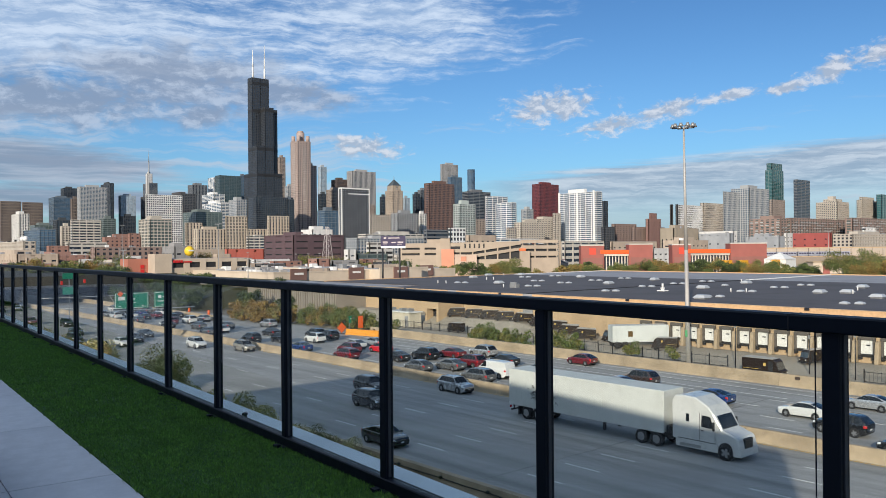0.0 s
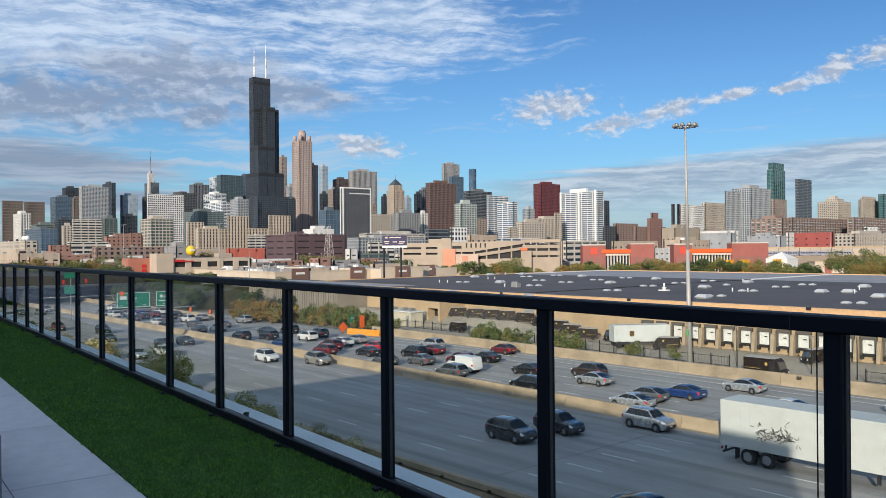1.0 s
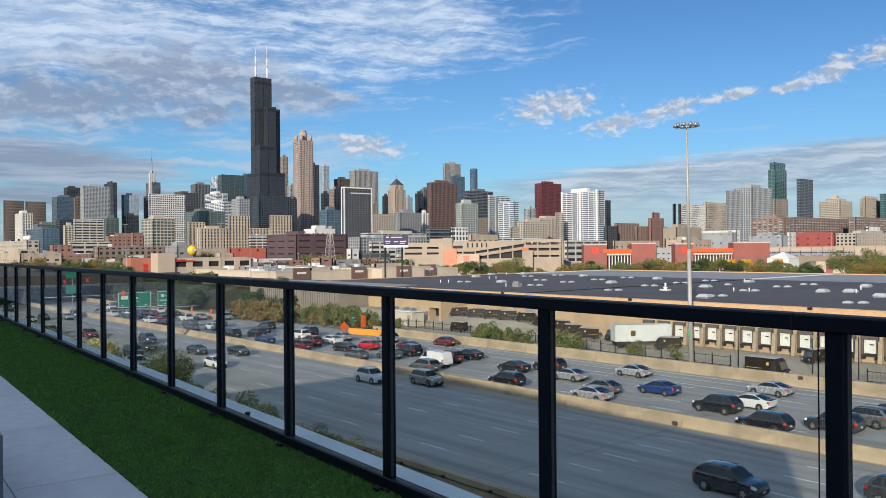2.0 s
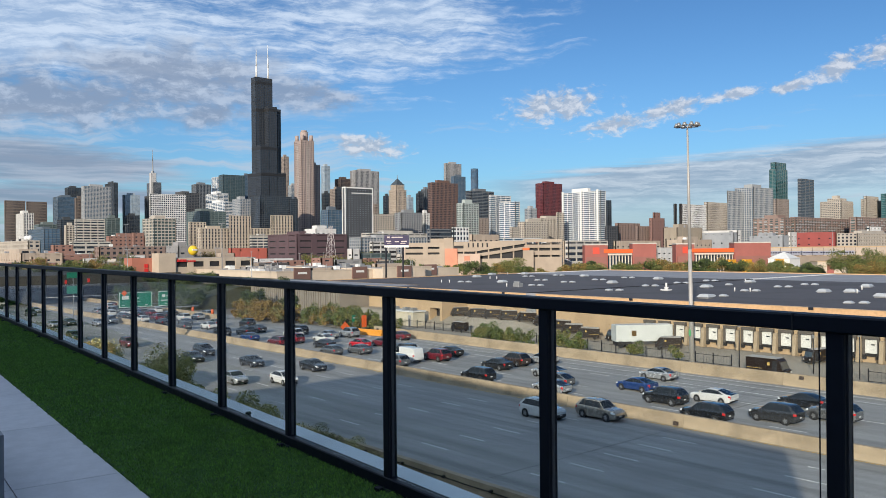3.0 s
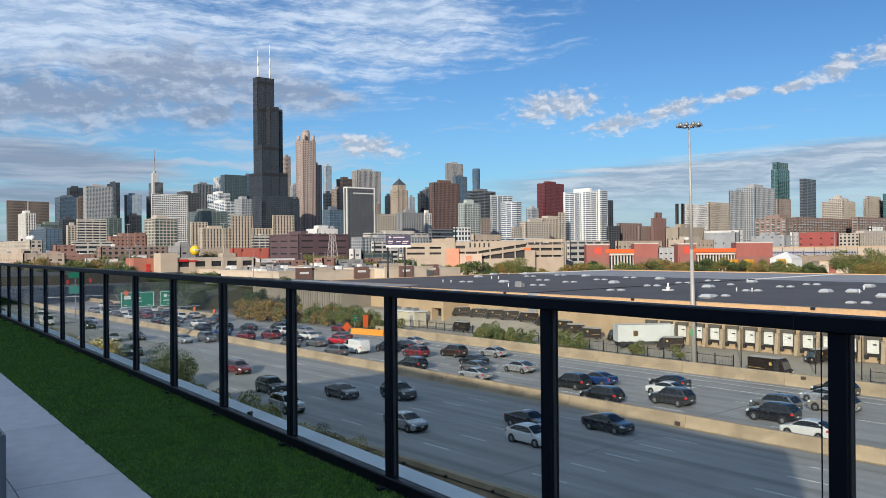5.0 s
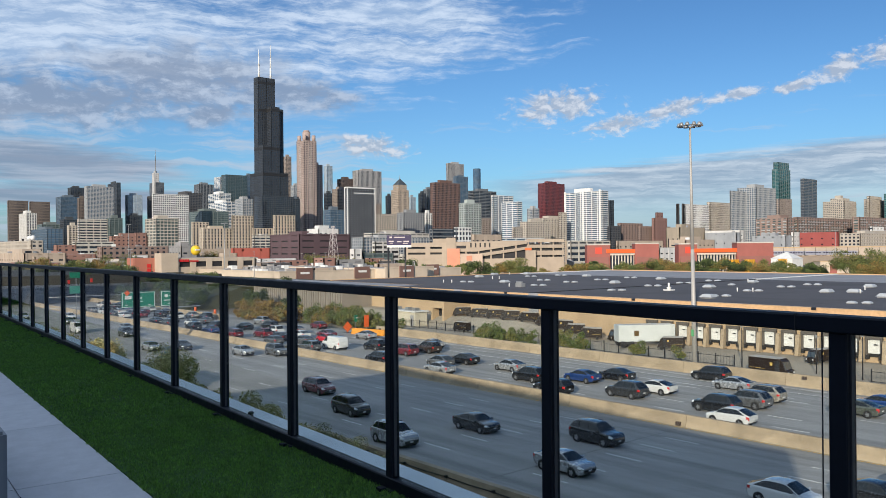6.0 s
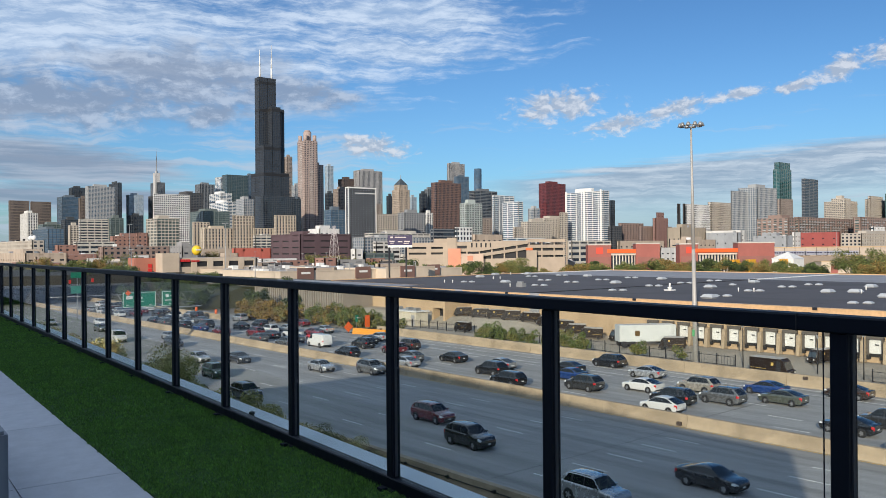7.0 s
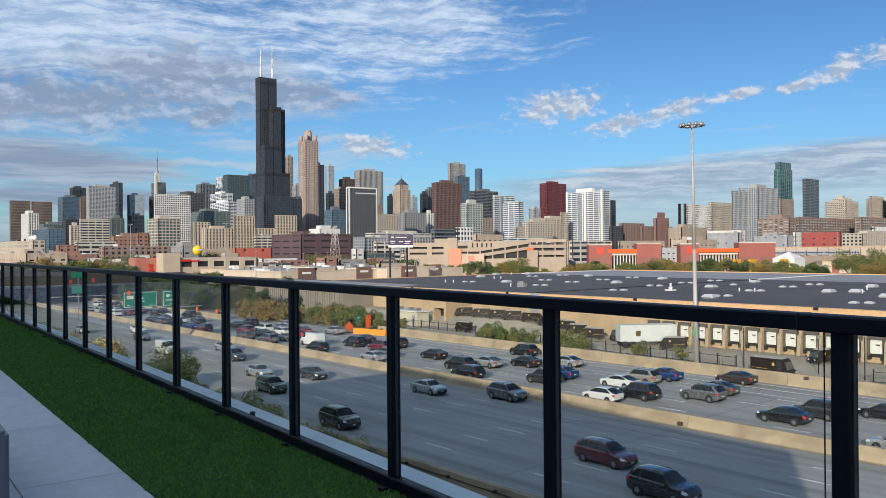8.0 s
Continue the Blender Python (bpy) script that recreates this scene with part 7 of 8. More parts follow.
def ramp_garage():
    """Long tan parking garage: a slotted end block, a plain wall and sloping open decks."""
    tan = stone("ramp_tan", (0.44, 0.33, 0.22))
    salmon = stone("ramp_salmon", (0.72, 0.24, 0.10))
    g = thing("ramp_garage", "long tan parking garage with sloping open decks", "building", pose(-340.4, 263.6, 0, 0, 0, 49.46))
    # solid near-black block gives the open decks their inner shade
    part("core", boxes((0.4, 1.5, 0, 84, 30, 16.8)), M_DARK, g)

    def wall(name, pts, y0=0.0, y1=1.0, m=tan):
        bm = bmesh.new()
        extrude_profile(bm, pts, y0, y1, "y")
        return part(name, bm, m, g)

    def rect(x0, z0, x1, z1):
        return [(x0, z0), (x1, z0), (x1, z1), (x0, z1)]

    for z0, z1 in ((0, 11.4), (12.5, 14.4), (15.5, 17.8)):
        wall("parapet", rect(0, z0, 22, z1))
    for x in (0, 10.6, 19.4):
        wall("pier", rect(x, 0, x + (2.6 if x else 1.2), 17.8), -0.1, 0.9)
    part("end_wall", boxes((-0.3, 0, 0, 0.4, 30, 17.8)), tan, g)
    part("stair_tower", boxes((21.7, -0.8, 0, 26.8, 6, 20.3), (14.6, 2, 17.8, 21.7, 12, 19.9)), tan, g)
    part("salmon_wall", boxes((22.2, -1.4, 0, 29, -0.8, 14.5)), salmon, g)
    part("salmon_kiosk", boxes((29.2, -4, 0, 41, -0.6, 11.6)), stone("kiosk_pink", (0.60, 0.40, 0.27)), g)
    part("kiosk_sign", boxes((32.5, -4.2, 8.0, 35.5, -4.0, 10.6)), salmon, g)
    wall("upper_wall", [(26.8, 12.8), (38, 12.8), (65, 16.8), (65, 18.5), (26.8, 18.0)])
    wall("deck_edge", [(26.8, 10.2), (41, 10.2), (65, 13.7), (65, 15.2), (38, 11.5), (26.8, 11.9)], -0.2, 1.2)
    wall("deck_edge", [(26.8, 0), (65, 0), (65, 9.2), (26.8, 8.7)], -0.2, 1.2)
    for z0, z1 in ((0, 9.6), (10.6, 13.0), (14.4, 16.2), (17.5, 19.2)):
        wall("deck_edge", rect(65, z0, 85, z1))
    for i in range(9):
        x = 32 + i * 6.7
        part("column", boxes((x, 0.4, 0, x + 0.7, 1.6, min(18.2, 12.9 + 0.15 * (x - 26)))), tan, g)
    # dark plates on the wall, coloured like the shade of deep slots
    part("slot", boxes((27.2, -0.06, 14.5, 32.3, 0.02, 16.0)), M_DARK, g)
    for i in range(5):
        part("slot", boxes((34.6 + i * 2.5, -0.06, 15.0, 35.4 + i * 2.5, 0.02, 17.4)), M_DARK, g)
    part("stair_roof", bevelled(boxes((63.8, -3, 13.2, 67.4, 1, 14.6)), 0.3), mat("stair_orange", (0.7, 0.16, 0.05), 0.6, grain=0.1, size=1), g)
    part("stair_wall", boxes((64.0, -2.8, 0, 69.5, 0.0, 13.2)), tan, g)
    r = random.Random(5)
    for i in range(14):
        c = thing("roof_car", "small car parked on the garage roof", "car", g.matrix_basis @ pose(30 + i * 3.9, 8 + r.random() * 3, 16.8, 0, 0, 90), "cars on the garage roof")
        bm = boxes((-2.1, -0.85, 0.25, 2.1, 0.85, 0.85))
        box(bm, -1.3, -0.75, 0.85, 1.2, 0.75, 1.4, 0, (0.4, 0.12))
        part("body", bevelled(bm, 0.08), mat("roof_car_%d" % (i % 3), ((0.5, 0.5, 0.5), (0.08, 0.08, 0.09), (0.25, 0.03, 0.03))[i % 3], 0.35), c)
        part("wheel", boxes((-1.6, -0.8, 0, -1.0, 0.8, 0.5), (1.0, -0.8, 0, 1.6, 0.8, 0.5)), M_TRIM_EARLY, c)


ramp_garage()
parking_lots()


def west_viaduct():
    """Long pale elevated roadway across the flats in the west."""
    pale = stone("viaduct_pale", (0.52, 0.46, 0.39))
    for x0, y0, x1, y1, z in ((-591, 102, -462, 238, 9.6), (-742, 165, -640, 284, 11.4)):
        L = math.hypot(x1 - x0, y1 - y0)
        v = tagged(thing("viaduct", "long pale concrete elevated roadway on columns", "viaduct", pose(x0, y0, 0, 0, 0, math.degrees(math.atan2(y1 - y0, x1 - x0)))), kind="structure")
        part("deck", boxes((0, -5, z - 1.4, L, 5, z - 0.6)), pale, v)
        part("parapet", boxes((0, -5.2, z - 0.9, L, -4.9, z), (0, 4.9, z - 0.9, L, 5.2, z)), pale, v)
        first = part("column", boxes((-0.7, -3.5, 0, 0.7, 3.5, z - 1.4)), pale, v)
        for i in range(1, int(L / 16)):
            o = new("column", first.data)
            o.parent = v
            o.location = (i * 16, 0, 0)
        for i in range(int(L / 30)):
            p = thing("street_light", "thin grey street light on the elevated roadway", "street light", v.matrix_basis @ pose(12 + i * 30, 4.4, z - 0.6), "street lights")
            bm = bmesh.new()
            tube(bm, (0, 0, 0), (0, 0, 8), 0.14, 0.09, 6)
            part("pole", bm, M_STEEL, p)
            part("lamp_head", boxes((-0.2, -1.6, 7.9, 0.2, 0.1, 8.1)), M_STEEL, p)


west_viaduct()


def rail_yard():
    """Viaduct with silver coaches, and the roadway wall behind it."""
    v = tagged(thing("rail_viaduct", "brown railway viaduct wall beyond the stores", "viaduct", pose(-298.4, 574.3, 0, 0, 0, 49.46)), kind="structure")
    bank = stone("rail_bank", (0.36, 0.27, 0.18))
    part("wall", boxes((-2, 0, 0, 100, 14, 6.6)), bank, v)
    part("kerb", boxes((-2, -0.3, 6.6, 100, 0.2, 7.0)), M_TANWALL, v)
    silver = mat("coach_silver", (0.42, 0.42, 0.47), 0.35, metal=0.4, grain=0.1, size=1.0, stain=0.2, stain_size=4)
    coach = None
    for i in range(5):
        m = v.matrix_basis @ pose(1 + i * 13.4, 3 + 0.6 * (i % 2), 6.6)
        if coach:
            copy_thing(coach, m)
            continue
        coach = thing("rail_coach", "silver railway coach with a dark window band", "train", m, "railway coaches")
        part("shell", bevelled(boxes((0, 0, 0.6, 13.0, 2.9, 3.9)), 0.25), silver, coach)
        for k in range(6):
            part("window", boxes((0.9 + k * 1.95, -0.03, 2.2, 2.3 + k * 1.95, 0.02, 3.1)), mat("coach_window", (0.03, 0.025, 0.06), 0.2), coach)
        part("bogie", boxes((1, 0.3, 0, 3, 2.6, 0.7), (10, 0.3, 0, 12, 2.6, 0.7)), M_TRIM_EARLY, coach)
    for i in range(12):
        p = thing("catenary_post", "thin dark steel post by the railway", "post", v.matrix_basis @ pose(3 + i * 8, 1.0, 6.6), "posts by the railway")
        bm = bmesh.new()
        tube(bm, (0, 0, 0), (0, 0, 6.5), 0.13, n=5)
        part("pole", bm, M_BLACKMETAL, p)
    w = tagged(thing("roadway_wall", "tan elevated roadway wall behind the railway", "wall", pose(-370, 675, 0, 0, 0, 49.46)), kind="structure")
    part("wall", boxes((0, 0, 0, 160, 10, 12.6)), stone("roadway_tan", (0.47, 0.36, 0.26)), w)
    part("parapet", boxes((0, -0.2, 12.6, 160, 0.3, 13.6)), M_TANWALL, w)
    s = thing("site_cabin", "pale flat-roofed cabin among the trees", "building", pose(-191, 421, 0, 0, 0, 49.46))
    part("wall", boxes((0, 0, 0, 15, 8, 6.0)), stone("cabin_tan", (0.58, 0.45, 0.31)), s)
    part("roof", boxes((-0.5, -0.5, 6.0, 15.5, 8.5, 6.4)), M_TANWALL, s)
    part("brick_base", boxes((5, -0.4, 0, 8.5, 0.0, 4.4)), stone("store_brick", (0.40, 0.085, 0.055)), s)


rail_yard()


# ---- vehicles ----
def paint(name, color, rough=0.25, metal=0.0):
    return mat("paint_" + name, color, rough, metal=metal, grain=0.03, size=0.3, coat=1.0, rand=0.08)


PAINT = {
    "white": paint("white", (0.66, 0.66, 0.645)), "black": paint("black", (0.010, 0.011, 0.013)), "charcoal": paint("charcoal", (0.045, 0.047, 0.05), metal=0.4),
    "grey": paint("grey", (0.17, 0.175, 0.18), metal=0.5), "silver": paint("silver", (0.46, 0.47, 0.48), metal=0.55), "maroon": paint("maroon", (0.13, 0.012, 0.018)),
    "red": paint("red", (0.52, 0.012, 0.02)), "blue": paint("blue", (0.018, 0.055, 0.20), metal=0.3), "brown": paint("brown", (0.055, 0.035, 0.028), metal=0.3),
    "tan": paint("tan", (0.34, 0.31, 0.26), metal=0.4), "olive": paint("olive", (0.10, 0.11, 0.09), metal=0.4), "green": paint("green", (0.025, 0.05, 0.035), metal=0.2),
}
M_CARGLASS = mat("car_glass", (0.012, 0.015, 0.018), 0.05, spec=0.5)
M_TYRE = mat("tyre_rubber", (0.018, 0.018, 0.019), 0.85, grain=0.2, size=0.05)
M_RIM = mat("alloy_rim", (0.45, 0.45, 0.46), 0.35, metal=0.8, grain=0.1, size=0.05)
M_HEADLAMP = mat("headlamp", (0.75, 0.77, 0.78), 0.12, spec=0.8)
M_TAILLAMP = mat("tail_lamp", (0.45, 0.010, 0.012), 0.2, spec=0.8)
M_TRIM = mat("black_plastic", (0.02, 0.02, 0.021), 0.6, grain=0.15, size=0.1)
M_PLATE = mat("plate", (0.6, 0.6, 0.58), 0.5)

# length, width, height, belt, wheel radius, wheel base front and rear x, then windscreen foot, roof front, roof rear, rear glass foot; bonnet and tail heights
KINDS = {
    "sedan": (4.80, 1.84, 1.46, 0.96, 0.34, 1.45, -1.38, 1.22, 0.36, -0.85, -1.95, 0.90, 1.06),
    "hatch": (4.45, 1.80, 1.52, 0.97, 0.34, 1.36, -1.34, 1.25, 0.35, -1.10, -2.08, 0.90, 1.06),
    "wagon": (4.90, 1.88, 1.64, 1.02, 0.35, 1.48, -1.44, 1.18, 0.48, -1.90, -2.36, 0.94, 1.10),
    "suv": (4.75, 1.92, 1.74, 1.08, 0.38, 1.42, -1.38, 1.15, 0.48, -1.75, -2.28, 1.04, 1.16),
    "van": (5.40, 2.02, 2.08, 1.22, 0.36, 1.75, -1.65, 1.95, 1.15, -2.50, -2.66, 1.10, 1.26),
}


def wheel_mesh(r, w):
    tyre = bmesh.new()
    prof = [(r * 0.62, -w / 2), (r * 0.9, -w / 2), (r, -w * 0.35), (r, w * 0.35), (r * 0.9, w / 2), (r * 0.62, w / 2)]
    n = 16
    rings = [[tyre.verts.new((a * math.cos(2 * math.pi * k / n), y, a * math.sin(2 * math.pi * k / n))) for a, y in prof] for k in range(n)]
    for k in range(n):
        for i in range(len(prof)):
            tyre.faces.new((rings[k][i], rings[(k + 1) % n][i], rings[(k + 1) % n][(i + 1) % len(prof)], rings[k][(i + 1) % len(prof)])).smooth = True
    rim = bmesh.new()
    tube(tyre, (0, -w * 0.30, 0), (0, w * 0.30, 0), r * 0.63, n=16)
    tube(rim, (0, -w * 0.44, 0), (0, w * 0.44, 0), r * 0.17, n=10)
    for k in range(5):
        a = 2 * math.pi * k / 5
        for s in (-1, 1):
            c, d = math.cos(a), math.sin(a)
            p = [(c * r * q - d * e * r, s * w * 0.46, d * r * q + c * e * r) for q, e in ((0.08, 0.12), (0.62, 0.17), (0.62, -0.17), (0.08, -0.12))]
            vs = [rim.verts.new(x) for x in p] + [rim.verts.new((x[0], s * w * 0.38, x[2])) for x in p]
            for f in BOX_F:
                rim.faces.new([vs[i] for i in f])
    bmesh.ops.recalc_face_normals(rim, faces=rim.faces)
    return tyre, rim


def smooth_curve(points, reach=0.10):
    """Heights along the car through the points (x falling), corners eased over reach metres."""
    xs, zs = np.array([p[0] for p in points][::-1], float), np.array([p[1] for p in points][::-1], float)
    offsets = np.linspace(-reach, reach, 9)
    return lambda x: float(np.mean([np.interp(x + o, xs, zs) for o in offsets]))


def car_shell(kind):
    """One smooth skin lofted along the car, sorted into paint, dark trim, glass and lamps. Returns a bmesh for each."""
    L, W, H, belt, r, xf, xr, wf, rf, rr, wr, bonnet, tail = KINDS[kind]
    h, b = L / 2, W / 2
    deck = smooth_curve([(h + 1, 0.66), (h, 0.66), (h - 0.10, bonnet * 0.84), (h - 0.40, bonnet * 0.95), (xf - 0.1, bonnet), (wf, belt + 0.01), (0, belt + 0.02), (xr, belt + 0.06),
                         (wr, tail), (-h + 0.12, tail - 0.01), (-h, tail - 0.06), (-h - 1, tail - 0.06)], 0.08)
    roof = smooth_curve([(h, belt - 0.3), (wf, belt), (rf, H - 0.045), (rf * 0.6 + rr * 0.4, H), (rf * 0.2 + rr * 0.8, H - 0.02), (rr, H - 0.07), (wr, tail), (-h - 0.5, tail - 0.5)], 0.14)
    plan = smooth_curve([(h + 1, b * 0.70), (h, b * 0.72), (h - 0.10, b * 0.86), (h - 0.35, b * 0.955), (xf, b * 0.99), (0.3, b), (xr, b), (-h + 0.3, b * 0.965), (-h + 0.06, b * 0.90), (-h, b * 0.82), (-h - 1, b * 0.8)], 0.05)
    foot = smooth_curve([(h, 0.27), (h - 0.3, 0.19), (0, 0.20), (-h + 0.4, 0.22), (-h, 0.32)], 0.05)
    narrow = b * (0.73 if kind != "van" else 0.86)
    xs = sorted({round(v, 3) for v in [h, h - 0.03, h - 0.07, h - 0.13, -h, -h + 0.03, -h + 0.08] + [h - 0.2 - 0.075 * i for i in range(int((L - 0.34) / 0.075))]}, reverse=True)
    rows = []
    for x in xs:
        w, zb, zs = plan(x), foot(x), deck(x)
        top = max(roof(x), zs + 0.02)
        k = min(max((top - zs - 0.02) / max(H - belt, 0.1), 0.0), 1.0)
        wt = w * 0.90 + (narrow - w * 0.90) * k
        end = min(1.0, (h - abs(x)) / 0.12)
        zb = zb + (1 - end) * 0.10
        half = [(0.0, zb - 0.01), (w * 0.80, zb), (w * 0.95, zb + 0.05), (w * 0.988, zb + 0.15), (w, zb + (zs - zb) * 0.45), (w * 0.992, zb + (zs - zb) * 0.66), (w * 0.985, zb + (zs - zb) * 0.74),
                (w * 0.968, zb + (zs - zb) * 0.90), (w * 0.935, zs - 0.005)]
        edge = top - 0.075 * k
        half += [(w * 0.92 + (wt - w * 0.92) * q, zs + (edge - zs) * q) for q in (0.08, 0.3, 0.55, 0.8, 1.0)]
        half += [(wt * 0.93, top - 0.022 * k), (wt * 0.78, top + 0.004), (wt * 0.52, top + 0.018), (wt * 0.26, top + 0.026), (0.0, top + 0.029)]
        rows.append([(x, y, z) for y, z in half])
    out = {n: (bmesh.new(), {}) for n in ("paint", "trim", "glass", "headlight_l", "headlight_r", "tail_l", "tail_r")}

    def skin(n, quad):
        bm, seen = out[n]
        vs = []
        for p in quad:
            key = tuple(round(c, 4) for c in p)
            if key not in seen:
                seen[key] = bm.verts.new(p)
            if seen[key] not in vs:
                vs.append(seen[key])
        if len(vs) > 2 and not bm.faces.get(vs):
            bm.faces.new(vs).smooth = True

    def sort(c, j):
        x, y, z = c
        k = (z - belt) / (H - belt)
        if j >= 9 and z > belt + 0.035:
            front, back = wf - k * (wf - rf), wr + k * (rr - wr)
            if j < 13:
                if kind == "van" and x < 0.75:
                    return "paint"
                if back + (0.20 if kind in ("sedan", "hatch") else 0.30) < x < front - 0.11 and k < 0.90:
                    post = abs(x + 0.16) < 0.04 or (kind in ("suv", "wagon") and abs(x + 1.20) < 0.05)
                    return "trim" if post else "glass"
            elif j > 13 or kind == "van":
                if x > rf + 0.04 and x < front + 0.3 and k > 0.08:
                    return "glass"
                if x < rr - 0.03 and 0.10 < k < 0.93 and (kind != "van"):
                    return "glass"
        side = "_l" if y > 0 else "_r"
        if x > h - 0.42 and abs(y) > b * 0.52 and bonnet * 0.74 < z < bonnet * 0.90 and j < 9:
            return "headlight" + side
        if x < -h + 0.20 and abs(y) > b * 0.50 and tail - 0.34 < z < tail - 0.10:
            return "tail" + side
        if z < foot(x) + 0.075 or (x > h - 0.15 and z < 0.50 and abs(y) < b * 0.62) or (x < -h + 0.1 and z < 0.48):
            return "trim"
        return "paint"

    for i in range(len(rows) - 1):
        for j in range(len(rows[0]) - 1):
            quad = (rows[i][j], rows[i + 1][j], rows[i + 1][j + 1], rows[i][j + 1])
            for s in (1, -1):
                pts = [(p[0], s * p[1], p[2]) for p in (quad if s > 0 else quad[::-1])]
                c = [sum(p[n] for p in pts) / 4 for n in range(3)]
                skin(sort(c, j), pts)
    # nose and tail faces, strip by strip
    for ring, nose in ((rows[0], True), (rows[-1], False)):
        for j in range(len(ring) - 1):
            p, q = ring[j], ring[j + 1]
            quad = [p, q, (q[0], -q[1], q[2]), (p[0], -p[1], p[2])]
            z = (p[2] + q[2]) / 2
            skin("trim" if (0.36 < z < 0.60 if nose else z < 0.46) else "paint", quad if nose else quad[::-1])
    bm = out["paint"][0]
    trim = out["trim"][0]
    # dark discs as shade in the wheel arches, then mirrors, roof bars, handles
    for x in (xf, xr):
        for s in (-1, 1):
            tube(trim, (x, s * (b - 0.20), r), (x, s * (plan(x) + 0.006), r), r * 1.12, n=24)
    for s in (-1, 1):
        box(bm, wf - 0.34, s * (b + 0.075) - 0.09, belt + 0.0, wf - 0.20, s * (b + 0.075) + 0.09, belt + 0.13)
        if kind in ("suv", "wagon"):
            tube(trim, (rf - 0.3, s * narrow * 0.90, H - 0.005), (rr + 0.3, s * narrow * 0.90, H - 0.03), 0.022, n=6)
        for x in (0.42, -0.62):
            box(bm, x - 0.09, s * b * 0.985 - 0.02, belt - 0.16, x + 0.09, s * b * 0.985 + 0.012, belt - 0.13)
    return {n: m for n, (m, seen) in out.items()}


PROTO = {}
FLEET = []


def build_car(kind):
    L, W, H, belt, r, xf, xr, wf, rf, rr, wr, bonnet, tail = KINDS[kind]
    h, b = L / 2, W / 2
    c = thing(kind if kind != "suv" else "sport_utility_car", "", "car" if kind != "van" else "van")
    shell = car_shell(kind)
    body = part("body", shell["paint"], [PAINT["black"]], c)
    body.data.set_sharp_from_angle(angle=radians(48))
    part("trim", shell["trim"], M_TRIM, c)
    part("window", shell["glass"], M_CARGLASS, c)
    for side in ("_l", "_r"):
        part("headlight", shell["headlight" + side], M_HEADLAMP, c)
        part("tail_light", shell["tail" + side], M_TAILLAMP, c)
    tyre, rim = wheel_mesh(r, 0.22)
    first = None
    for x in (xf, xr):
        for s in (-1, 1):
            if first is None:
                first = part("wheel", tyre, M_TYRE, c)
                first_rim = part("rim", rim, M_RIM, first)
                w = first
            else:
                w = new("wheel", first.data)
                w.parent = c
                q = new("rim", first_rim.data)
                q.parent = w
            w.location = (x, s * (b - 0.075), r)
    c.scale = (0.87, 0.91, 0.92)
    part("number_plate", boxes((-h - 0.016, -0.16, 0.62, -h + 0.05, 0.16, 0.74)), M_PLATE, c)
    part("number_plate", boxes((h - 0.05, -0.15, 0.44, h + 0.016, 0.15, 0.55)), M_PLATE, c)
    return c, body


def car(kind, colour, lane, way, xs):
    if kind not in PROTO:
        c, body = build_car(kind)
        PROTO[kind] = c
    else:
        c = copy_thing(PROTO[kind], Matrix())
        body = next(o for o in c.children if o.name.startswith("body"))
    body.material_slots[0].link = "OBJECT"
    body.material_slots[0].material = PAINT[colour]
    word = {"suv": "sport utility car", "hatch": "hatchback", "van": "panel van"}.get(kind, kind)
    tagged(c, f"{colour} {word} {'driving in fast traffic' if way > 0 else 'crawling in dense traffic'} on the expressway", "van" if kind == "van" else "car", "cars on the expressway")
    FLEET.append((c, [(float(i), pose(x, lane, 0, 0, 0, 0 if way > 0 else 180)) for i, x in enumerate(xs)]))
    return c


# ---- the traffic: kind, paint, lane, way, place along the road at each second ----
car("van", "white", 63.1, -1, (-64.2, -69.7, -75.1, -80.8, -86.7, -92.8, -98.4, -102.8, -105.0))
car("wagon", "grey", 59.6, -1, (-63.4, -67.9, -73.0, -78.8, -85.4, -92.4, -99.6, -106.5, -112.4))
car("wagon", "maroon", 59.6, -1, (-88.7, -94.3, -101.1, -107.9, -113.9, -119.0, -123.6, -128.7, -135.9))
car("hatch", "grey", 59.6, -1, (-73.6, -80.4, -87.0, -93.2, -99.1, -104.7, -110.1, -115.1, -119.8))
car("wagon", "black", 59.6, -1, (-53.8, -56.1, -59.4, -63.9, -69.4, -75.7, -82.7, -90.1, -97.9))
car("sedan", "silver", 59.6, -1, (-39.0, -43.5, -48.2, -53.3, -58.8, -64.6, -70.8, -77.4, -84.3))
car("wagon", "black", 59.6, -1, (-20.4, -26.0, -31.2, -36.3, -41.6, -47.3, -53.4, -59.8, -66.2))
car("hatch", "white", 59.6, -1, (2.5, -3.6, -9.6, -15.7, -21.8, -28.0, -34.3, -40.9, -47.5))
car("sedan", "blue", 59.6, -1, (-100.2, -106.0, -111.7, -117.1, -122.4, -127.6, -132.5, -137.3, -141.9))
car("suv", "black", 59.6, -1, (-115.3, -119.1, -123.0, -127.0, -131.1, -135.4, -139.8, -144.3, -148.9))
car("hatch", "grey", 59.6, -1, (-131.1, -135.3, -139.2, -142.8, -146.1, -149.1, -151.7, -154.0, -156.0))
car("hatch", "white", 59.6, -1, (-149.4, -154.4, -159.2, -163.7, -168.0, -172.1, -175.9, -179.6, -182.9))
car("sedan", "grey", 59.6, -1, (-164.2, -167.6, -170.9, -174.3, -177.6, -181.0, -184.3, -187.7, -191.0))
car("sedan", "silver", 59.6, -1, (-11.0, -12.4, -13.7, -15.1, -16.4, -17.8, -19.1, -20.4, -21.8))
car("sedan", "grey", 63.1, -1, (-71.8, -77.7, -84.5, -91.5, -97.8, -103.1, -107.2, -110.1, -112.2))
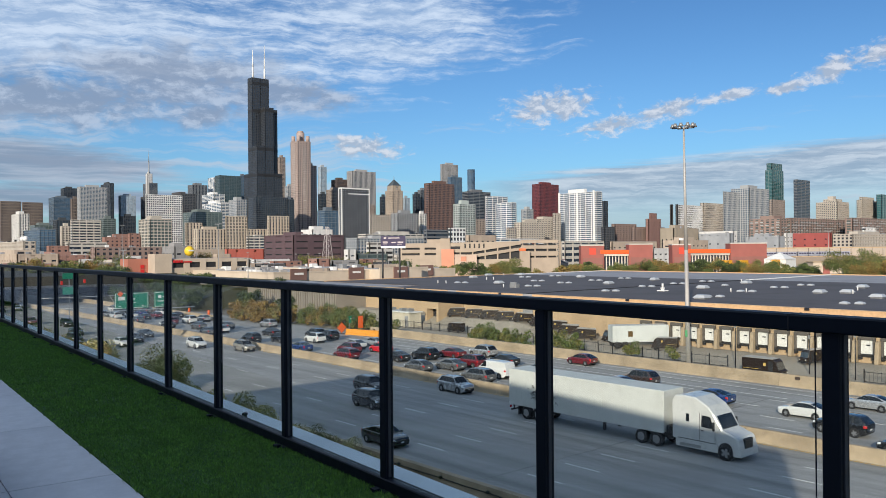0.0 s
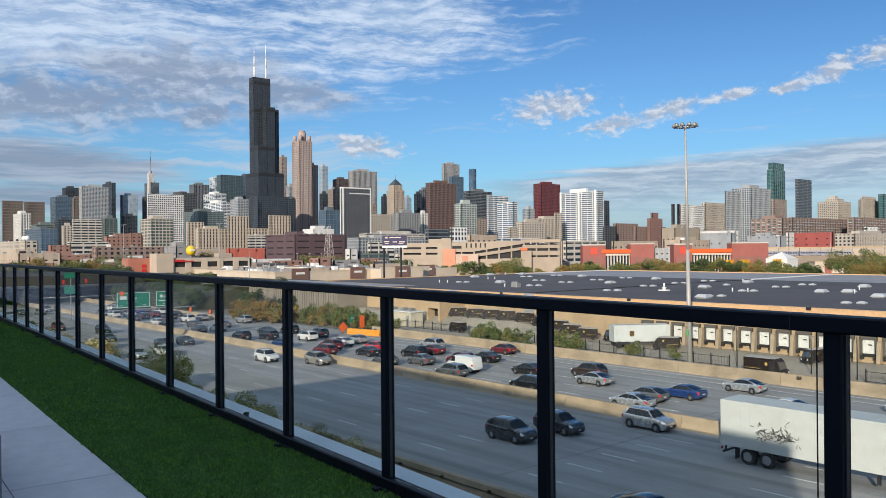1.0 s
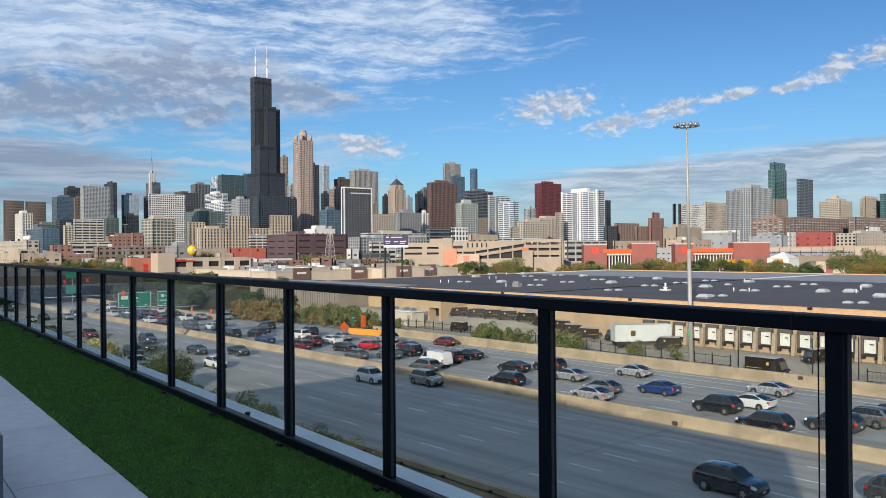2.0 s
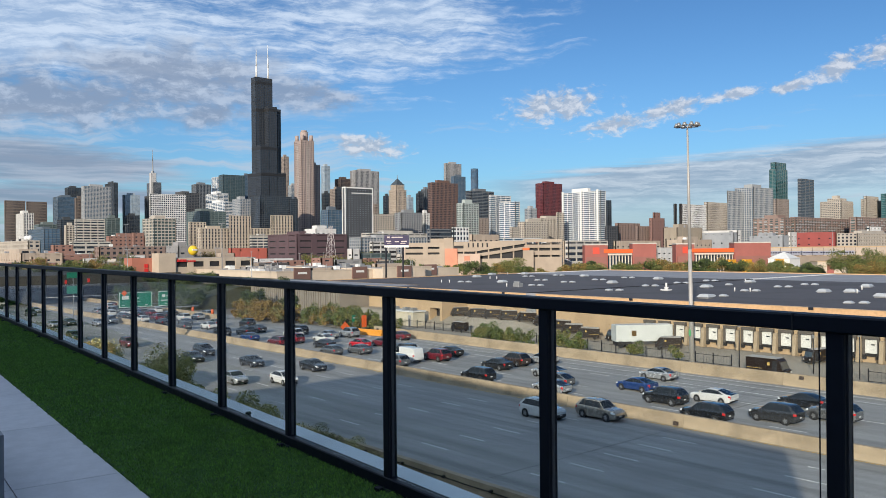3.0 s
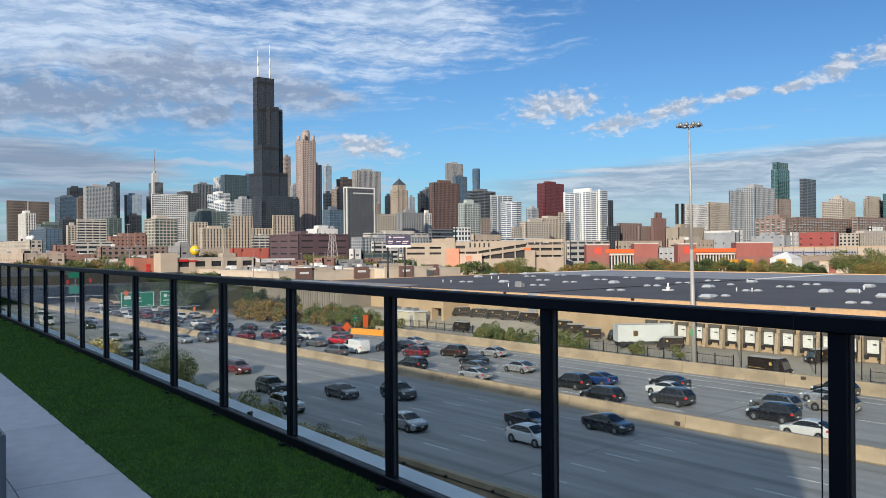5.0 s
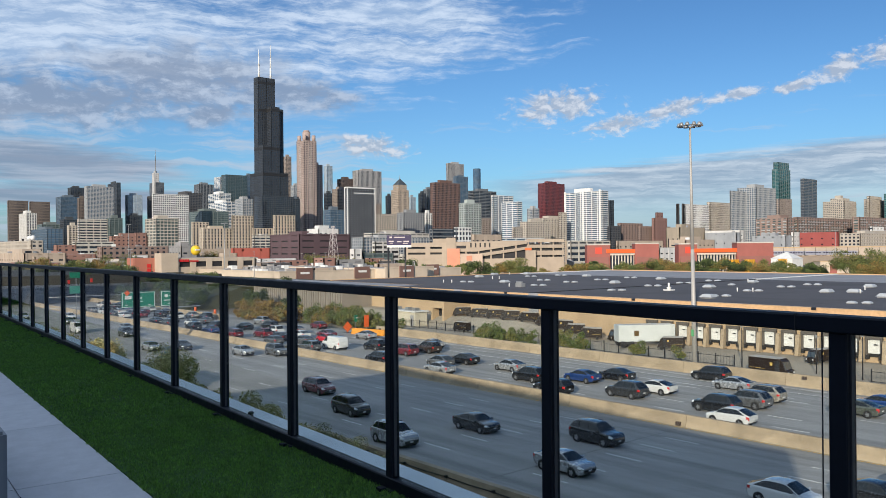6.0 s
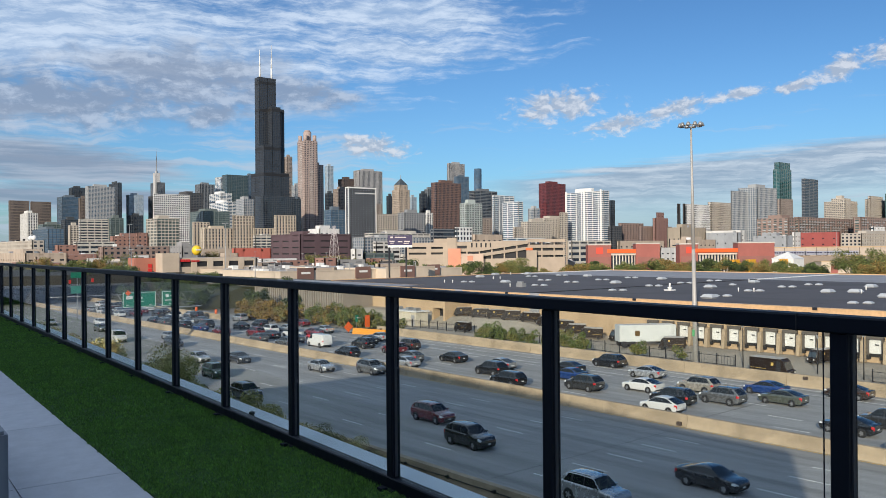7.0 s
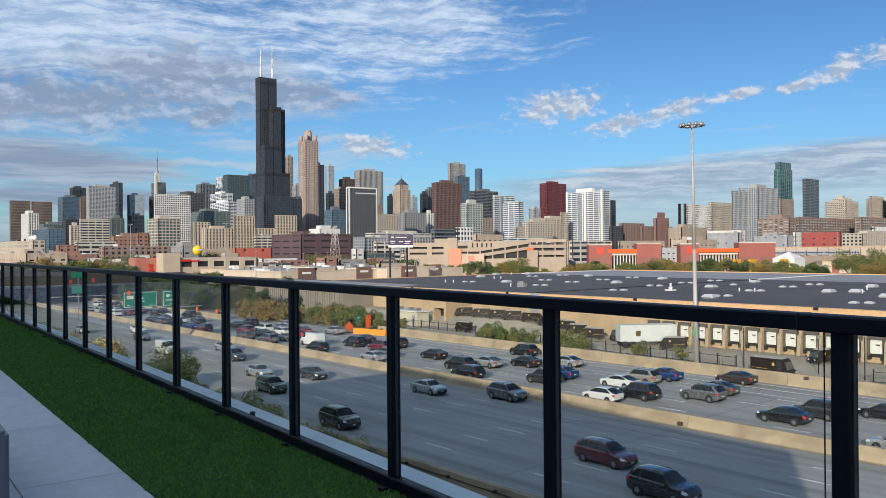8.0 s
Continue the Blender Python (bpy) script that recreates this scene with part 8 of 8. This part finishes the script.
car("suv", "black", 63.1, -1, (-26.5, -32.1, -37.3, -42.6, -48.1, -53.9, -59.9, -66.0, -71.6))
car("suv", "charcoal", 63.1, -1, (-20.1, -23.3, -27.4, -32.1, -37.0, -42.1, -47.2, -52.5, -58.0))
car("suv", "black", 63.1, -1, (1.5, -5.9, -13.3, -20.3, -26.8, -32.5, -37.7, -42.2, -46.0))
car("sedan", "black", 63.1, -1, (20.2, 13.3, 6.4, -0.4, -7.3, -14.1, -20.7, -26.6, -31.8))
car("hatch", "grey", 63.1, -1, (-39.6, -44.3, -49.7, -55.7, -62.0, -68.5, -74.8, -80.8, -86.4))
car("sedan", "black", 63.1, -1, (-82.4, -89.0, -95.0, -100.5, -105.6, -110.1, -114.1, -117.7, -120.7))
car("suv", "maroon", 63.1, -1, (-93.2, -98.2, -103.9, -109.2, -113.7, -117.2, -120.1, -123.0, -127.2))
car("suv", "black", 63.1, -1, (-112.2, -116.6, -121.0, -125.4, -129.8, -134.1, -138.4, -142.6, -146.9))
car("sedan", "white", 63.1, -1, (-133.3, -135.3, -137.6, -140.0, -142.7, -145.6, -148.6, -151.9, -155.4))
car("sedan", "grey", 63.1, -1, (-142.7, -145.3, -147.9, -150.5, -153.1, -155.7, -158.3, -160.9, -163.5))
car("wagon", "maroon", 63.1, -1, (-155.9, -158.8, -161.9, -165.1, -168.5, -172.0, -175.6, -179.4, -183.3))
car("suv", "maroon", 66.4, -1, (-71.8, -73.9, -76.4, -78.9, -81.3, -83.6, -86.0, -88.7, -92.2))
car("suv", "black", 66.8, -1, (-81.1, -83.7, -85.0, -86.1, -87.8, -90.3, -93.5, -96.8, -99.2))
car("hatch", "red", 66.8, -1, (-90.8, -92.5, -94.4, -96.8, -99.6, -103.0, -106.6, -109.9, -112.5))
car("sedan", "white", 66.8, -1, (-97.2, -100.8, -104.0, -106.7, -109.3, -111.7, -114.3, -117.3, -120.7))
car("suv", "white", 66.8, -1, (-108.1, -110.8, -113.4, -115.9, -118.3, -120.6, -122.9, -125.1, -127.3))
car("sedan", "black", 66.8, -1, (-122.1, -124.2, -126.2, -128.2, -130.2, -132.1, -134.0, -135.9, -137.7))
car("sedan", "black", 66.8, -1, (-61.3, -62.9, -65.4, -68.3, -70.8, -72.7, -74.5, -76.8, -80.8))
car("sedan", "silver", 66.8, -1, (-50.3, -53.5, -57.0, -60.1, -62.8, -64.9, -66.6, -68.3, -70.6))
car("sedan", "blue", 66.8, -1, (-39.8, -42.8, -45.7, -48.4, -51.0, -53.5, -55.7, -57.6, -59.0))
car("sedan", "white", 66.8, -1, (-31.1, -32.8, -36.2, -39.9, -43.0, -45.1, -46.5, -48.1, -51.0))
car("suv", "grey", 66.8, -1, (-21.0, -24.0, -26.6, -29.1, -31.6, -34.2, -36.9, -39.4, -41.5))
car("suv", "charcoal", 66.8, -1, (19.0, 12.5, 6.0, -0.4, -6.9, -13.4, -19.6, -25.4, -30.8))
car("sedan", "grey", 66.8, -1, (-138.9, -140.9, -143.0, -145.0, -147.1, -149.1, -151.2, -153.2, -155.3))
car("suv", "white", 66.8, -1, (-155.4, -157.0, -158.7, -160.3, -161.9, -163.6, -165.2, -166.8, -168.5))
car("sedan", "maroon", 70.4, -1, (-79.8, -84.2, -89.8, -96.0, -101.9, -107.4, -112.2, -116.5, -120.5))
car("sedan", "silver", 70.4, -1, (-97.3, -102.1, -106.7, -110.9, -114.9, -118.7, -122.1, -125.3, -128.2))
car("suv", "black", 70.4, -1, (-109.8, -113.2, -116.7, -120.2, -123.9, -127.7, -131.5, -135.5, -139.6))
car("sedan", "black", 70.4, -1, (-70.1, -73.6, -77.0, -81.0, -85.9, -91.3, -96.6, -100.7, -101.8))
car("suv", "brown", 70.4, -1, (-50.2, -57.1, -63.1, -68.9, -74.7, -80.5, -86.0, -90.8, -93.8))
car("sedan", "black", 70.4, -1, (-12.3, -19.3, -26.3, -33.3, -40.2, -47.2, -54.0, -60.9, -67.7))
car("suv", "tan", 70.4, -1, (0.8, -5.5, -11.8, -18.1, -24.4, -30.8, -37.4, -44.1, -51.0))
car("sedan", "olive", 70.4, -1, (9.9, 3.4, -3.0, -9.5, -16.0, -22.5, -29.0, -35.5, -42.2))
car("sedan", "black", 70.4, -1, (15.6, 10.3, 5.0, -0.3, -5.6, -10.9, -16.2, -21.5, -26.8))
car("sedan", "silver", 74.0, -1, (-28.7, -40.6, -53.9, -67.6, -80.9, -93.7, -106.2, -118.9, -132.8))
car("sedan", "silver", 74.0, -1, (-12.7, -25.4, -38.1, -50.8, -63.7, -76.6, -89.6, -102.7, -115.9))
car("suv", "silver", 74.0, -1, (-77.7, -88.6, -99.5, -110.2, -120.8, -131.2, -141.3, -150.9, -159.9))
car("sedan", "silver", 74.0, -1, (4.1, -3.2, -10.5, -17.9, -25.2, -33.2, -42.3, -52.7, -64.3))
car("sedan", "blue", 74.0, -1, (30.2, 20.4, 10.6, 0.8, -9.0, -18.8, -28.6, -39.0, -50.7))
car("suv", "silver", 74.0, -1, (-136.2, -146.7, -156.4, -165.3, -173.4, -180.7, -187.1, -192.7, -197.6))
car("suv", "black", 70.4, -1, (-113.9, -122.6, -131.2, -139.2, -146.5, -153.0, -158.7, -163.7, -168.0))
car("hatch", "maroon", 77.5, -1, (-63.7, -77.6, -90.1, -101.1, -110.7, -119.0, -126.2, -132.4, -138.0))
car("suv", "black", 77.5, -1, (28.9, 16.4, 3.8, -8.7, -21.2, -33.8, -46.9, -60.6, -74.9))
car("sedan", "brown", 77.5, -1, (34.3, 24.7, 15.2, 5.7, -3.8, -13.4, -22.9, -32.7, -44.2))
car("suv", "silver", 53.7, 1, (-60.4, -37.6, -14.9, 7.9, 30.6, 53.3, 76.1, 98.8, 121.6))
car("suv", "charcoal", 47.6, 1, (-66.5, -41.6, -16.7, 8.2, 33.1, 58.1, 83.0, 107.9, 132.8))
car("suv", "black", 43.0, 1, (-60.0, -42.3, -24.6, -6.8, 10.9, 28.6, 46.4, 64.1, 81.9))
car("sedan", "black", 35.5, 1, (-47.8, -24.8, -1.8, 21.2, 44.2, 67.2, 90.2, 113.2, 136.2))
car("suv", "white", 50.4, 1, (-114.8, -93.7, -70.8, -46.1, -19.7, 6.8, 33.4, 60.0, 86.5))
car("suv", "tan", 53.7, 1, (-106.0, -86.6, -65.4, -42.6, -18.3, 6.2, 30.7, 55.1, 79.6))
car("hatch", "white", 43.0, 1, (-124.9, -109.1, -93.3, -76.6, -59.1, -40.7, -21.5, -1.7, 18.0))
car("sedan", "black", 50.4, 1, (-135.1, -119.4, -102.0, -82.8, -61.8, -39.4, -16.7, 6.1, 28.8))
car("sedan", "black", 46.7, 1, (-129.7, -118.7, -107.1, -91.1, -69.9, -44.4, -18.2, 8.0, 34.2))
car("sedan", "silver", 39.2, 1, (-122.6, -108.6, -94.7, -80.7, -66.2, -50.7, -34.2, -16.7, 0.9))
car("suv", "black", 46.7, 1, (-166.4, -146.0, -125.6, -105.2, -84.0, -61.5, -37.6, -12.5, 12.8))
car("sedan", "black", 43.0, 1, (-148.0, -132.1, -116.1, -100.2, -83.6, -65.7, -46.6, -26.1, -5.1))
car("suv", "black", 39.2, 1, (-135.5, -123.1, -110.7, -98.2, -85.8, -72.8, -58.6, -43.3, -26.9))
car("suv", "silver", 35.6, 1, (-122.1, -110.6, -99.2, -87.7, -76.2, -63.3, -47.5, -28.9, -8.8))
car("wagon", "maroon", 42.6, 1, (-175.9, -158.1, -140.4, -122.6, -104.9, -87.1, -69.4, -51.6, -33.7))
car("suv", "grey", 53.7, 1, (-231.0, -208.9, -186.8, -164.7, -142.5, -120.4, -98.3, -76.2, -54.1))
car("sedan", "silver", 50.4, 1, (-221.3, -201.4, -181.4, -161.5, -141.6, -121.6, -101.7, -81.8, -61.8))
car("sedan", "charcoal", 46.7, 1, (-221.0, -203.1, -185.1, -167.2, -149.3, -131.4, -113.5, -95.6, -77.7))
car("sedan", "silver", 43.0, 1, (-213.1, -196.8, -180.6, -164.4, -148.2, -131.9, -115.7, -99.5, -83.3))
car("suv", "green", 39.2, 1, (-176.6, -163.7, -150.8, -137.9, -125.0, -112.1, -99.2, -86.3, -73.3))
car("suv", "black", 35.6, 1, (-186.2, -169.8, -153.4, -137.0, -120.6, -104.2, -87.8, -71.4, -55.1))
car("suv", "charcoal", 47.0, 1, (-257.8, -237.8, -217.8, -197.8, -177.8, -157.8, -137.8, -117.8, -97.8))
car("sedan", "silver", 50.4, 1, (-267.8, -247.8, -227.8, -207.8, -187.8, -167.8, -147.8, -127.8, -107.8))
car("van", "white", 43.0, 1, (-270.7, -250.7, -230.7, -210.7, -190.7, -170.7, -150.7, -130.7, -110.7))
car("sedan", "grey", 46.7, 1, (-290.4, -270.4, -250.4, -230.4, -210.4, -190.4, -170.4, -150.4, -130.4))
car("sedan", "white", 50.4, 1, (-302.7, -282.7, -262.7, -242.7, -222.7, -202.7, -182.7, -162.7, -142.7))
car("sedan", "black", 59.6, -1, (-148.6, -150.1, -151.6, -153.2, -154.7, -156.2, -157.7, -159.2, -160.7))
car("suv", "white", 59.6, -1, (-177.2, -179.3, -181.3, -183.3, -185.4, -187.4, -189.4, -191.5, -193.5))
car("wagon", "silver", 59.6, -1, (-185.0, -187.2, -189.3, -191.5, -193.7, -195.9, -198.1, -200.3, -202.5))
car("hatch", "black", 63.1, -1, (-169.6, -171.4, -173.3, -175.1, -176.9, -178.7, -180.5, -182.3, -184.1))
car("sedan", "white", 63.1, -1, (-177.7, -179.6, -181.6, -183.5, -185.5, -187.4, -189.4, -191.4, -193.3))
car("suv", "grey", 63.1, -1, (-186.3, -188.4, -190.5, -192.6, -194.8, -196.9, -199.0, -201.1, -203.3))
car("wagon", "charcoal", 66.8, -1, (-164.3, -166.0, -167.7, -169.3, -171.0, -172.6, -174.3, -176.0, -177.6))
car("hatch", "maroon", 66.8, -1, (-173.0, -174.8, -176.6, -178.5, -180.3, -182.1, -183.9, -185.7, -187.5))
car("sedan", "blue", 66.8, -1, (-182.1, -184.1, -186.0, -188.0, -189.9, -191.9, -193.9, -195.8, -197.8))
car("suv", "black", 66.8, -1, (-191.1, -193.3, -195.4, -197.5, -199.7, -201.8, -203.9, -206.1, -208.2))
car("wagon", "white", 66.8, -1, (-200.1, -202.4, -204.7, -207.0, -209.3, -211.6, -213.9, -216.2, -218.5))
car("hatch", "silver", 70.4, -1, (-156.9, -158.4, -159.9, -161.3, -162.8, -164.3, -165.8, -167.3, -168.8))
car("sedan", "black", 70.4, -1, (-170.2, -171.9, -173.6, -175.3, -177.0, -178.7, -180.4, -182.1, -183.8))
car("suv", "white", 70.4, -1, (-179.1, -180.9, -182.8, -184.6, -186.5, -188.3, -190.2, -192.0, -193.9))
car("wagon", "grey", 70.4, -1, (-188.0, -190.0, -192.0, -194.0, -196.0, -198.0, -200.0, -202.0, -204.0))
car("hatch", "charcoal", 70.4, -1, (-197.6, -199.8, -202.0, -204.2, -206.3, -208.5, -210.7, -212.8, -215.0))
car("sedan", "maroon", 70.4, -1, (-208.0, -210.4, -212.8, -215.1, -217.5, -219.9, -222.2, -224.6, -227.0))
car("sedan", "silver", 43.0, 1, (-309.6, -289.6, -269.6, -249.6, -229.6, -209.6, -189.6, -169.6, -149.6))


# ---- lorry with a long white trailer ----
M_TRAILER = mat("trailer_white", (0.60, 0.61, 0.58), 0.5, grain=0.08, size=0.4, stain=0.5, stain_size=2.0, dark=(0.44, 0.43, 0.39))
M_SPRAY = mat("spray_paint", (0.02, 0.02, 0.022), 0.6, grain=0.2, size=0.2)


def lorry():
    t = thing("semi_trailer_truck", "white semi truck pulling a long white box trailer", "truck")
    # trailer: local origin under its rear end, x forwards
    tr = part("trailer", bevelled(boxes((0.0, -1.29, 1.12, 15.4, 1.29, 4.08)), 0.04), M_TRAILER, t)
    bm = bmesh.new()
    for i in range(26):
        for s in (-1, 1):
            box(bm, 0.25 + i * 0.6, s * 1.295 - 0.006, 1.22, 0.29 + i * 0.6, s * 1.295 + 0.006, 3.98)
    box(bm, 0.02, -1.31, 1.06, 15.4, -1.27, 1.22)
    box(bm, 0.02, 1.27, 1.06, 15.4, 1.31, 1.22)
    part("side_rib", bm, M_TRAILER, tr)
    part("underframe", boxes((0.2, -0.5, 0.85, 15.0, 0.5, 1.12), (0.05, -1.1, 0.5, 0.15, 1.1, 0.62), (0.05, -0.8, 0.6, 0.15, -0.7, 1.1), (0.05, 0.7, 0.6, 0.15, 0.8, 1.1),
                             (9.8, -1.0, 0.35, 10.0, -0.85, 1.1), (9.8, 0.85, 0.35, 10.0, 1.0, 1.1), (3.6, -0.6, 0.6, 4.2, 0.6, 0.9)), M_TRIM, tr)
    # scrawled paint on the side: loose strokes
    rnd = random.Random(5)
    bm = bmesh.new()
    for i in range(110):
        x, z = rnd.choice((3.1, 3.9, 4.7)) + rnd.gauss(0, 0.32), 2.25 + rnd.gauss(0, 0.26) - 0.1 * (i % 3)
        a = rnd.random() * 3.1
        l = 0.12 + rnd.random() * 0.22
        tube(bm, (x, -1.312, z), (x + l * math.cos(a), -1.312, z + l * math.sin(a)), 0.022, n=4)
    part("scrawl", bm, M_SPRAY, tr, "black scrawled paint strokes")
    # tractor
    side = [(16.1, 0.95), (22.0, 0.80), (22.02, 1.0), (21.9, 1.45), (21.75, 1.62), (20.55, 1.98), (19.85, 2.95), (19.3, 3.45), (18.2, 3.95), (16.9, 4.0), (16.3, 3.9), (16.1, 3.6)]
    bm = bmesh.new()
    n = len(side)
    rings = []
    for y, k in ((-1.22, 0.0), (-1.14, 0.07), (1.14, 0.07), (1.22, 0.0)):
        rings.append([bm.verts.new((x - (0.0 if k else 0.10) * (x > 19.5), y * (1.0 if x < 20.4 else 0.94), z - (0.0 if k else 0.09) * (z > 1.5))) for x, z in side])
    for i in range(3):
        for k in range(n):
            bm.faces.new((rings[i][k], rings[i][(k + 1) % n], rings[i + 1][(k + 1) % n], rings[i + 1][k]))
    bm.faces.new(rings[0][::-1])
    bm.faces.new(rings[3])
    box(bm, 16.4, -1.24, 0.42, 20.2, -1.0, 1.0)
    box(bm, 16.4, 1.0, 0.42, 20.2, 1.24, 1.0)
    box(bm, 21.3, -1.18, 0.36, 22.1, 1.18, 0.86)
    bmesh.ops.recalc_face_normals(bm, faces=bm.faces)
    cab = part("cab", bm, mat("cab_white", (0.62, 0.62, 0.60), 0.3, grain=0.04, size=0.4, stain=0.2, stain_size=1.5, coat=0.6), t)
    part("windscreen", boxes((19.92, -0.98, 2.05, 20.5, 0.98, 2.08)), M_CARGLASS, cab)
    bm = bmesh.new()
    vs = [bm.verts.new(p) for p in ((20.53, -0.98, 2.02), (20.53, 0.98, 2.02), (19.96, 0.92, 2.86), (19.96, -0.92, 2.86),
                                    (20.43, -0.98, 1.98), (20.43, 0.98, 1.98), (19.86, 0.92, 2.82), (19.86, -0.92, 2.82))]
    for f in ((0, 1, 2, 3), (7, 6, 5, 4), (0, 4, 5, 1), (1, 5, 6, 2), (2, 6, 7, 3), (3, 7, 4, 0)):
        bm.faces.new([vs[i] for i in f])
    part("front_glass", bm, M_CARGLASS, cab)
    for s in (-1, 1):
        bm = bmesh.new()
        extrude_profile(bm, [(18.75, 2.0), (19.85, 1.95), (19.55, 2.75), (18.8, 2.8)], s * 1.20, s * 1.245, "y")
        part("side_glass", bm, M_CARGLASS, cab)
        part("sleeper_glass", boxes((17.35, s * 1.22 - 0.02, 2.2, 17.65, s * 1.22 + 0.02, 2.75)), M_CARGLASS, cab)
        part("mirror", bevelled(boxes((19.95, s * 1.5 - 0.08, 1.9, 20.1, s * 1.5 + 0.08, 2.5)), 0.03), M_TRIM, cab)
        part("headlight", bevelled(boxes((21.55, s * 0.92 - 0.16, 1.0, 21.98, s * 0.92 + 0.2, 1.24)), 0.04), M_HEADLAMP, cab)
        # dark disc as the shade round the front wheel
        bm = bmesh.new()
        tube(bm, (20.85, s * 0.85, 0.55), (20.85, s * 1.222, 0.55), 0.64, n=24)
        part("arch", bm, M_TRIM, cab)
        part("door_seam", boxes((18.6, s * 1.225 - 0.01, 1.0, 18.63, s * 1.225 + 0.01, 2.9), (19.95, s * 1.225 - 0.01, 1.0, 19.98, s * 1.225 + 0.01, 1.9), (16.6, s * 1.245 - 0.01, 0.98, 20.1, s * 1.245 + 0.01, 1.02), (18.75, s * 1.235 - 0.015, 1.72, 18.95, s * 1.235 + 0.015, 1.78)), M_TRIM, cab)
        part("roof_vent", boxes((17.2, s * 1.16 - 0.02, 3.25, 17.75, s * 1.16 + 0.03, 3.5)), M_CARGLASS, cab)
    part("grille", bevelled(boxes((21.8, -0.52, 0.82, 22.08, 0.52, 1.5)), 0.05), M_TRIM, cab)
    # the tractor is a short-nosed one
    for ob in [cab, *cab.children]:
        for v in ob.data.vertices:
            v.co.x = 16.1 + (v.co.x - 16.1) * 0.85
    part("chassis", boxes((13.2, -0.45, 0.6, 21.0, 0.45, 0.95), (15.45, -1.0, 1.1, 16.1, 1.0, 1.6)), M_TRIM, t)
    tyre, rim = wheel_mesh(0.52, 0.5)
    first = part("wheel", tyre, M_TYRE, t)
    tube(rim, (0, -0.20, 0), (0, 0.20, 0), 0.30, n=18)
    fr = part("rim", rim, M_RIM, first)
    spots = [(x, s) for x in (1.9, 3.2, 13.4, 14.7, 20.14) for s in (-1, 1)]
    for i, (x, s) in enumerate(spots):
        w = first
        if i:
            w = new("wheel", first.data)
            w.parent = t
            q = new("rim", fr.data)
            q.parent = w
        w.location = (x, s * (0.98 if x < 20 else 1.02), 0.52)
    for s in (-1, 1):
        part("fuel_tank", bevelled(boxes((16.6, s * 1.05 - 0.2, 0.40, 18.4, s * 1.05 + 0.2, 0.78)), 0.08, 2), M_STEEL, t)
        part("mud_flap", boxes((1.05, s * 0.98 - 0.28, 0.25, 1.09, s * 0.98 + 0.28, 1.0)), M_TRIM, t)
        part("marker_light", boxes((0.0, s * 1.1 - 0.1, 0.75, 0.05, s * 1.1 + 0.1, 0.9)), M_TAILLAMP, t)
    FLEET.append((t, [(float(i), pose(-48.5 + 19.7 * i, 50.55, 0)) for i in range(9)]))


lorry()


# ---- motion ----
def motions():
    for moving, rows in FLEET:
        walk(moving, rows)


motions()
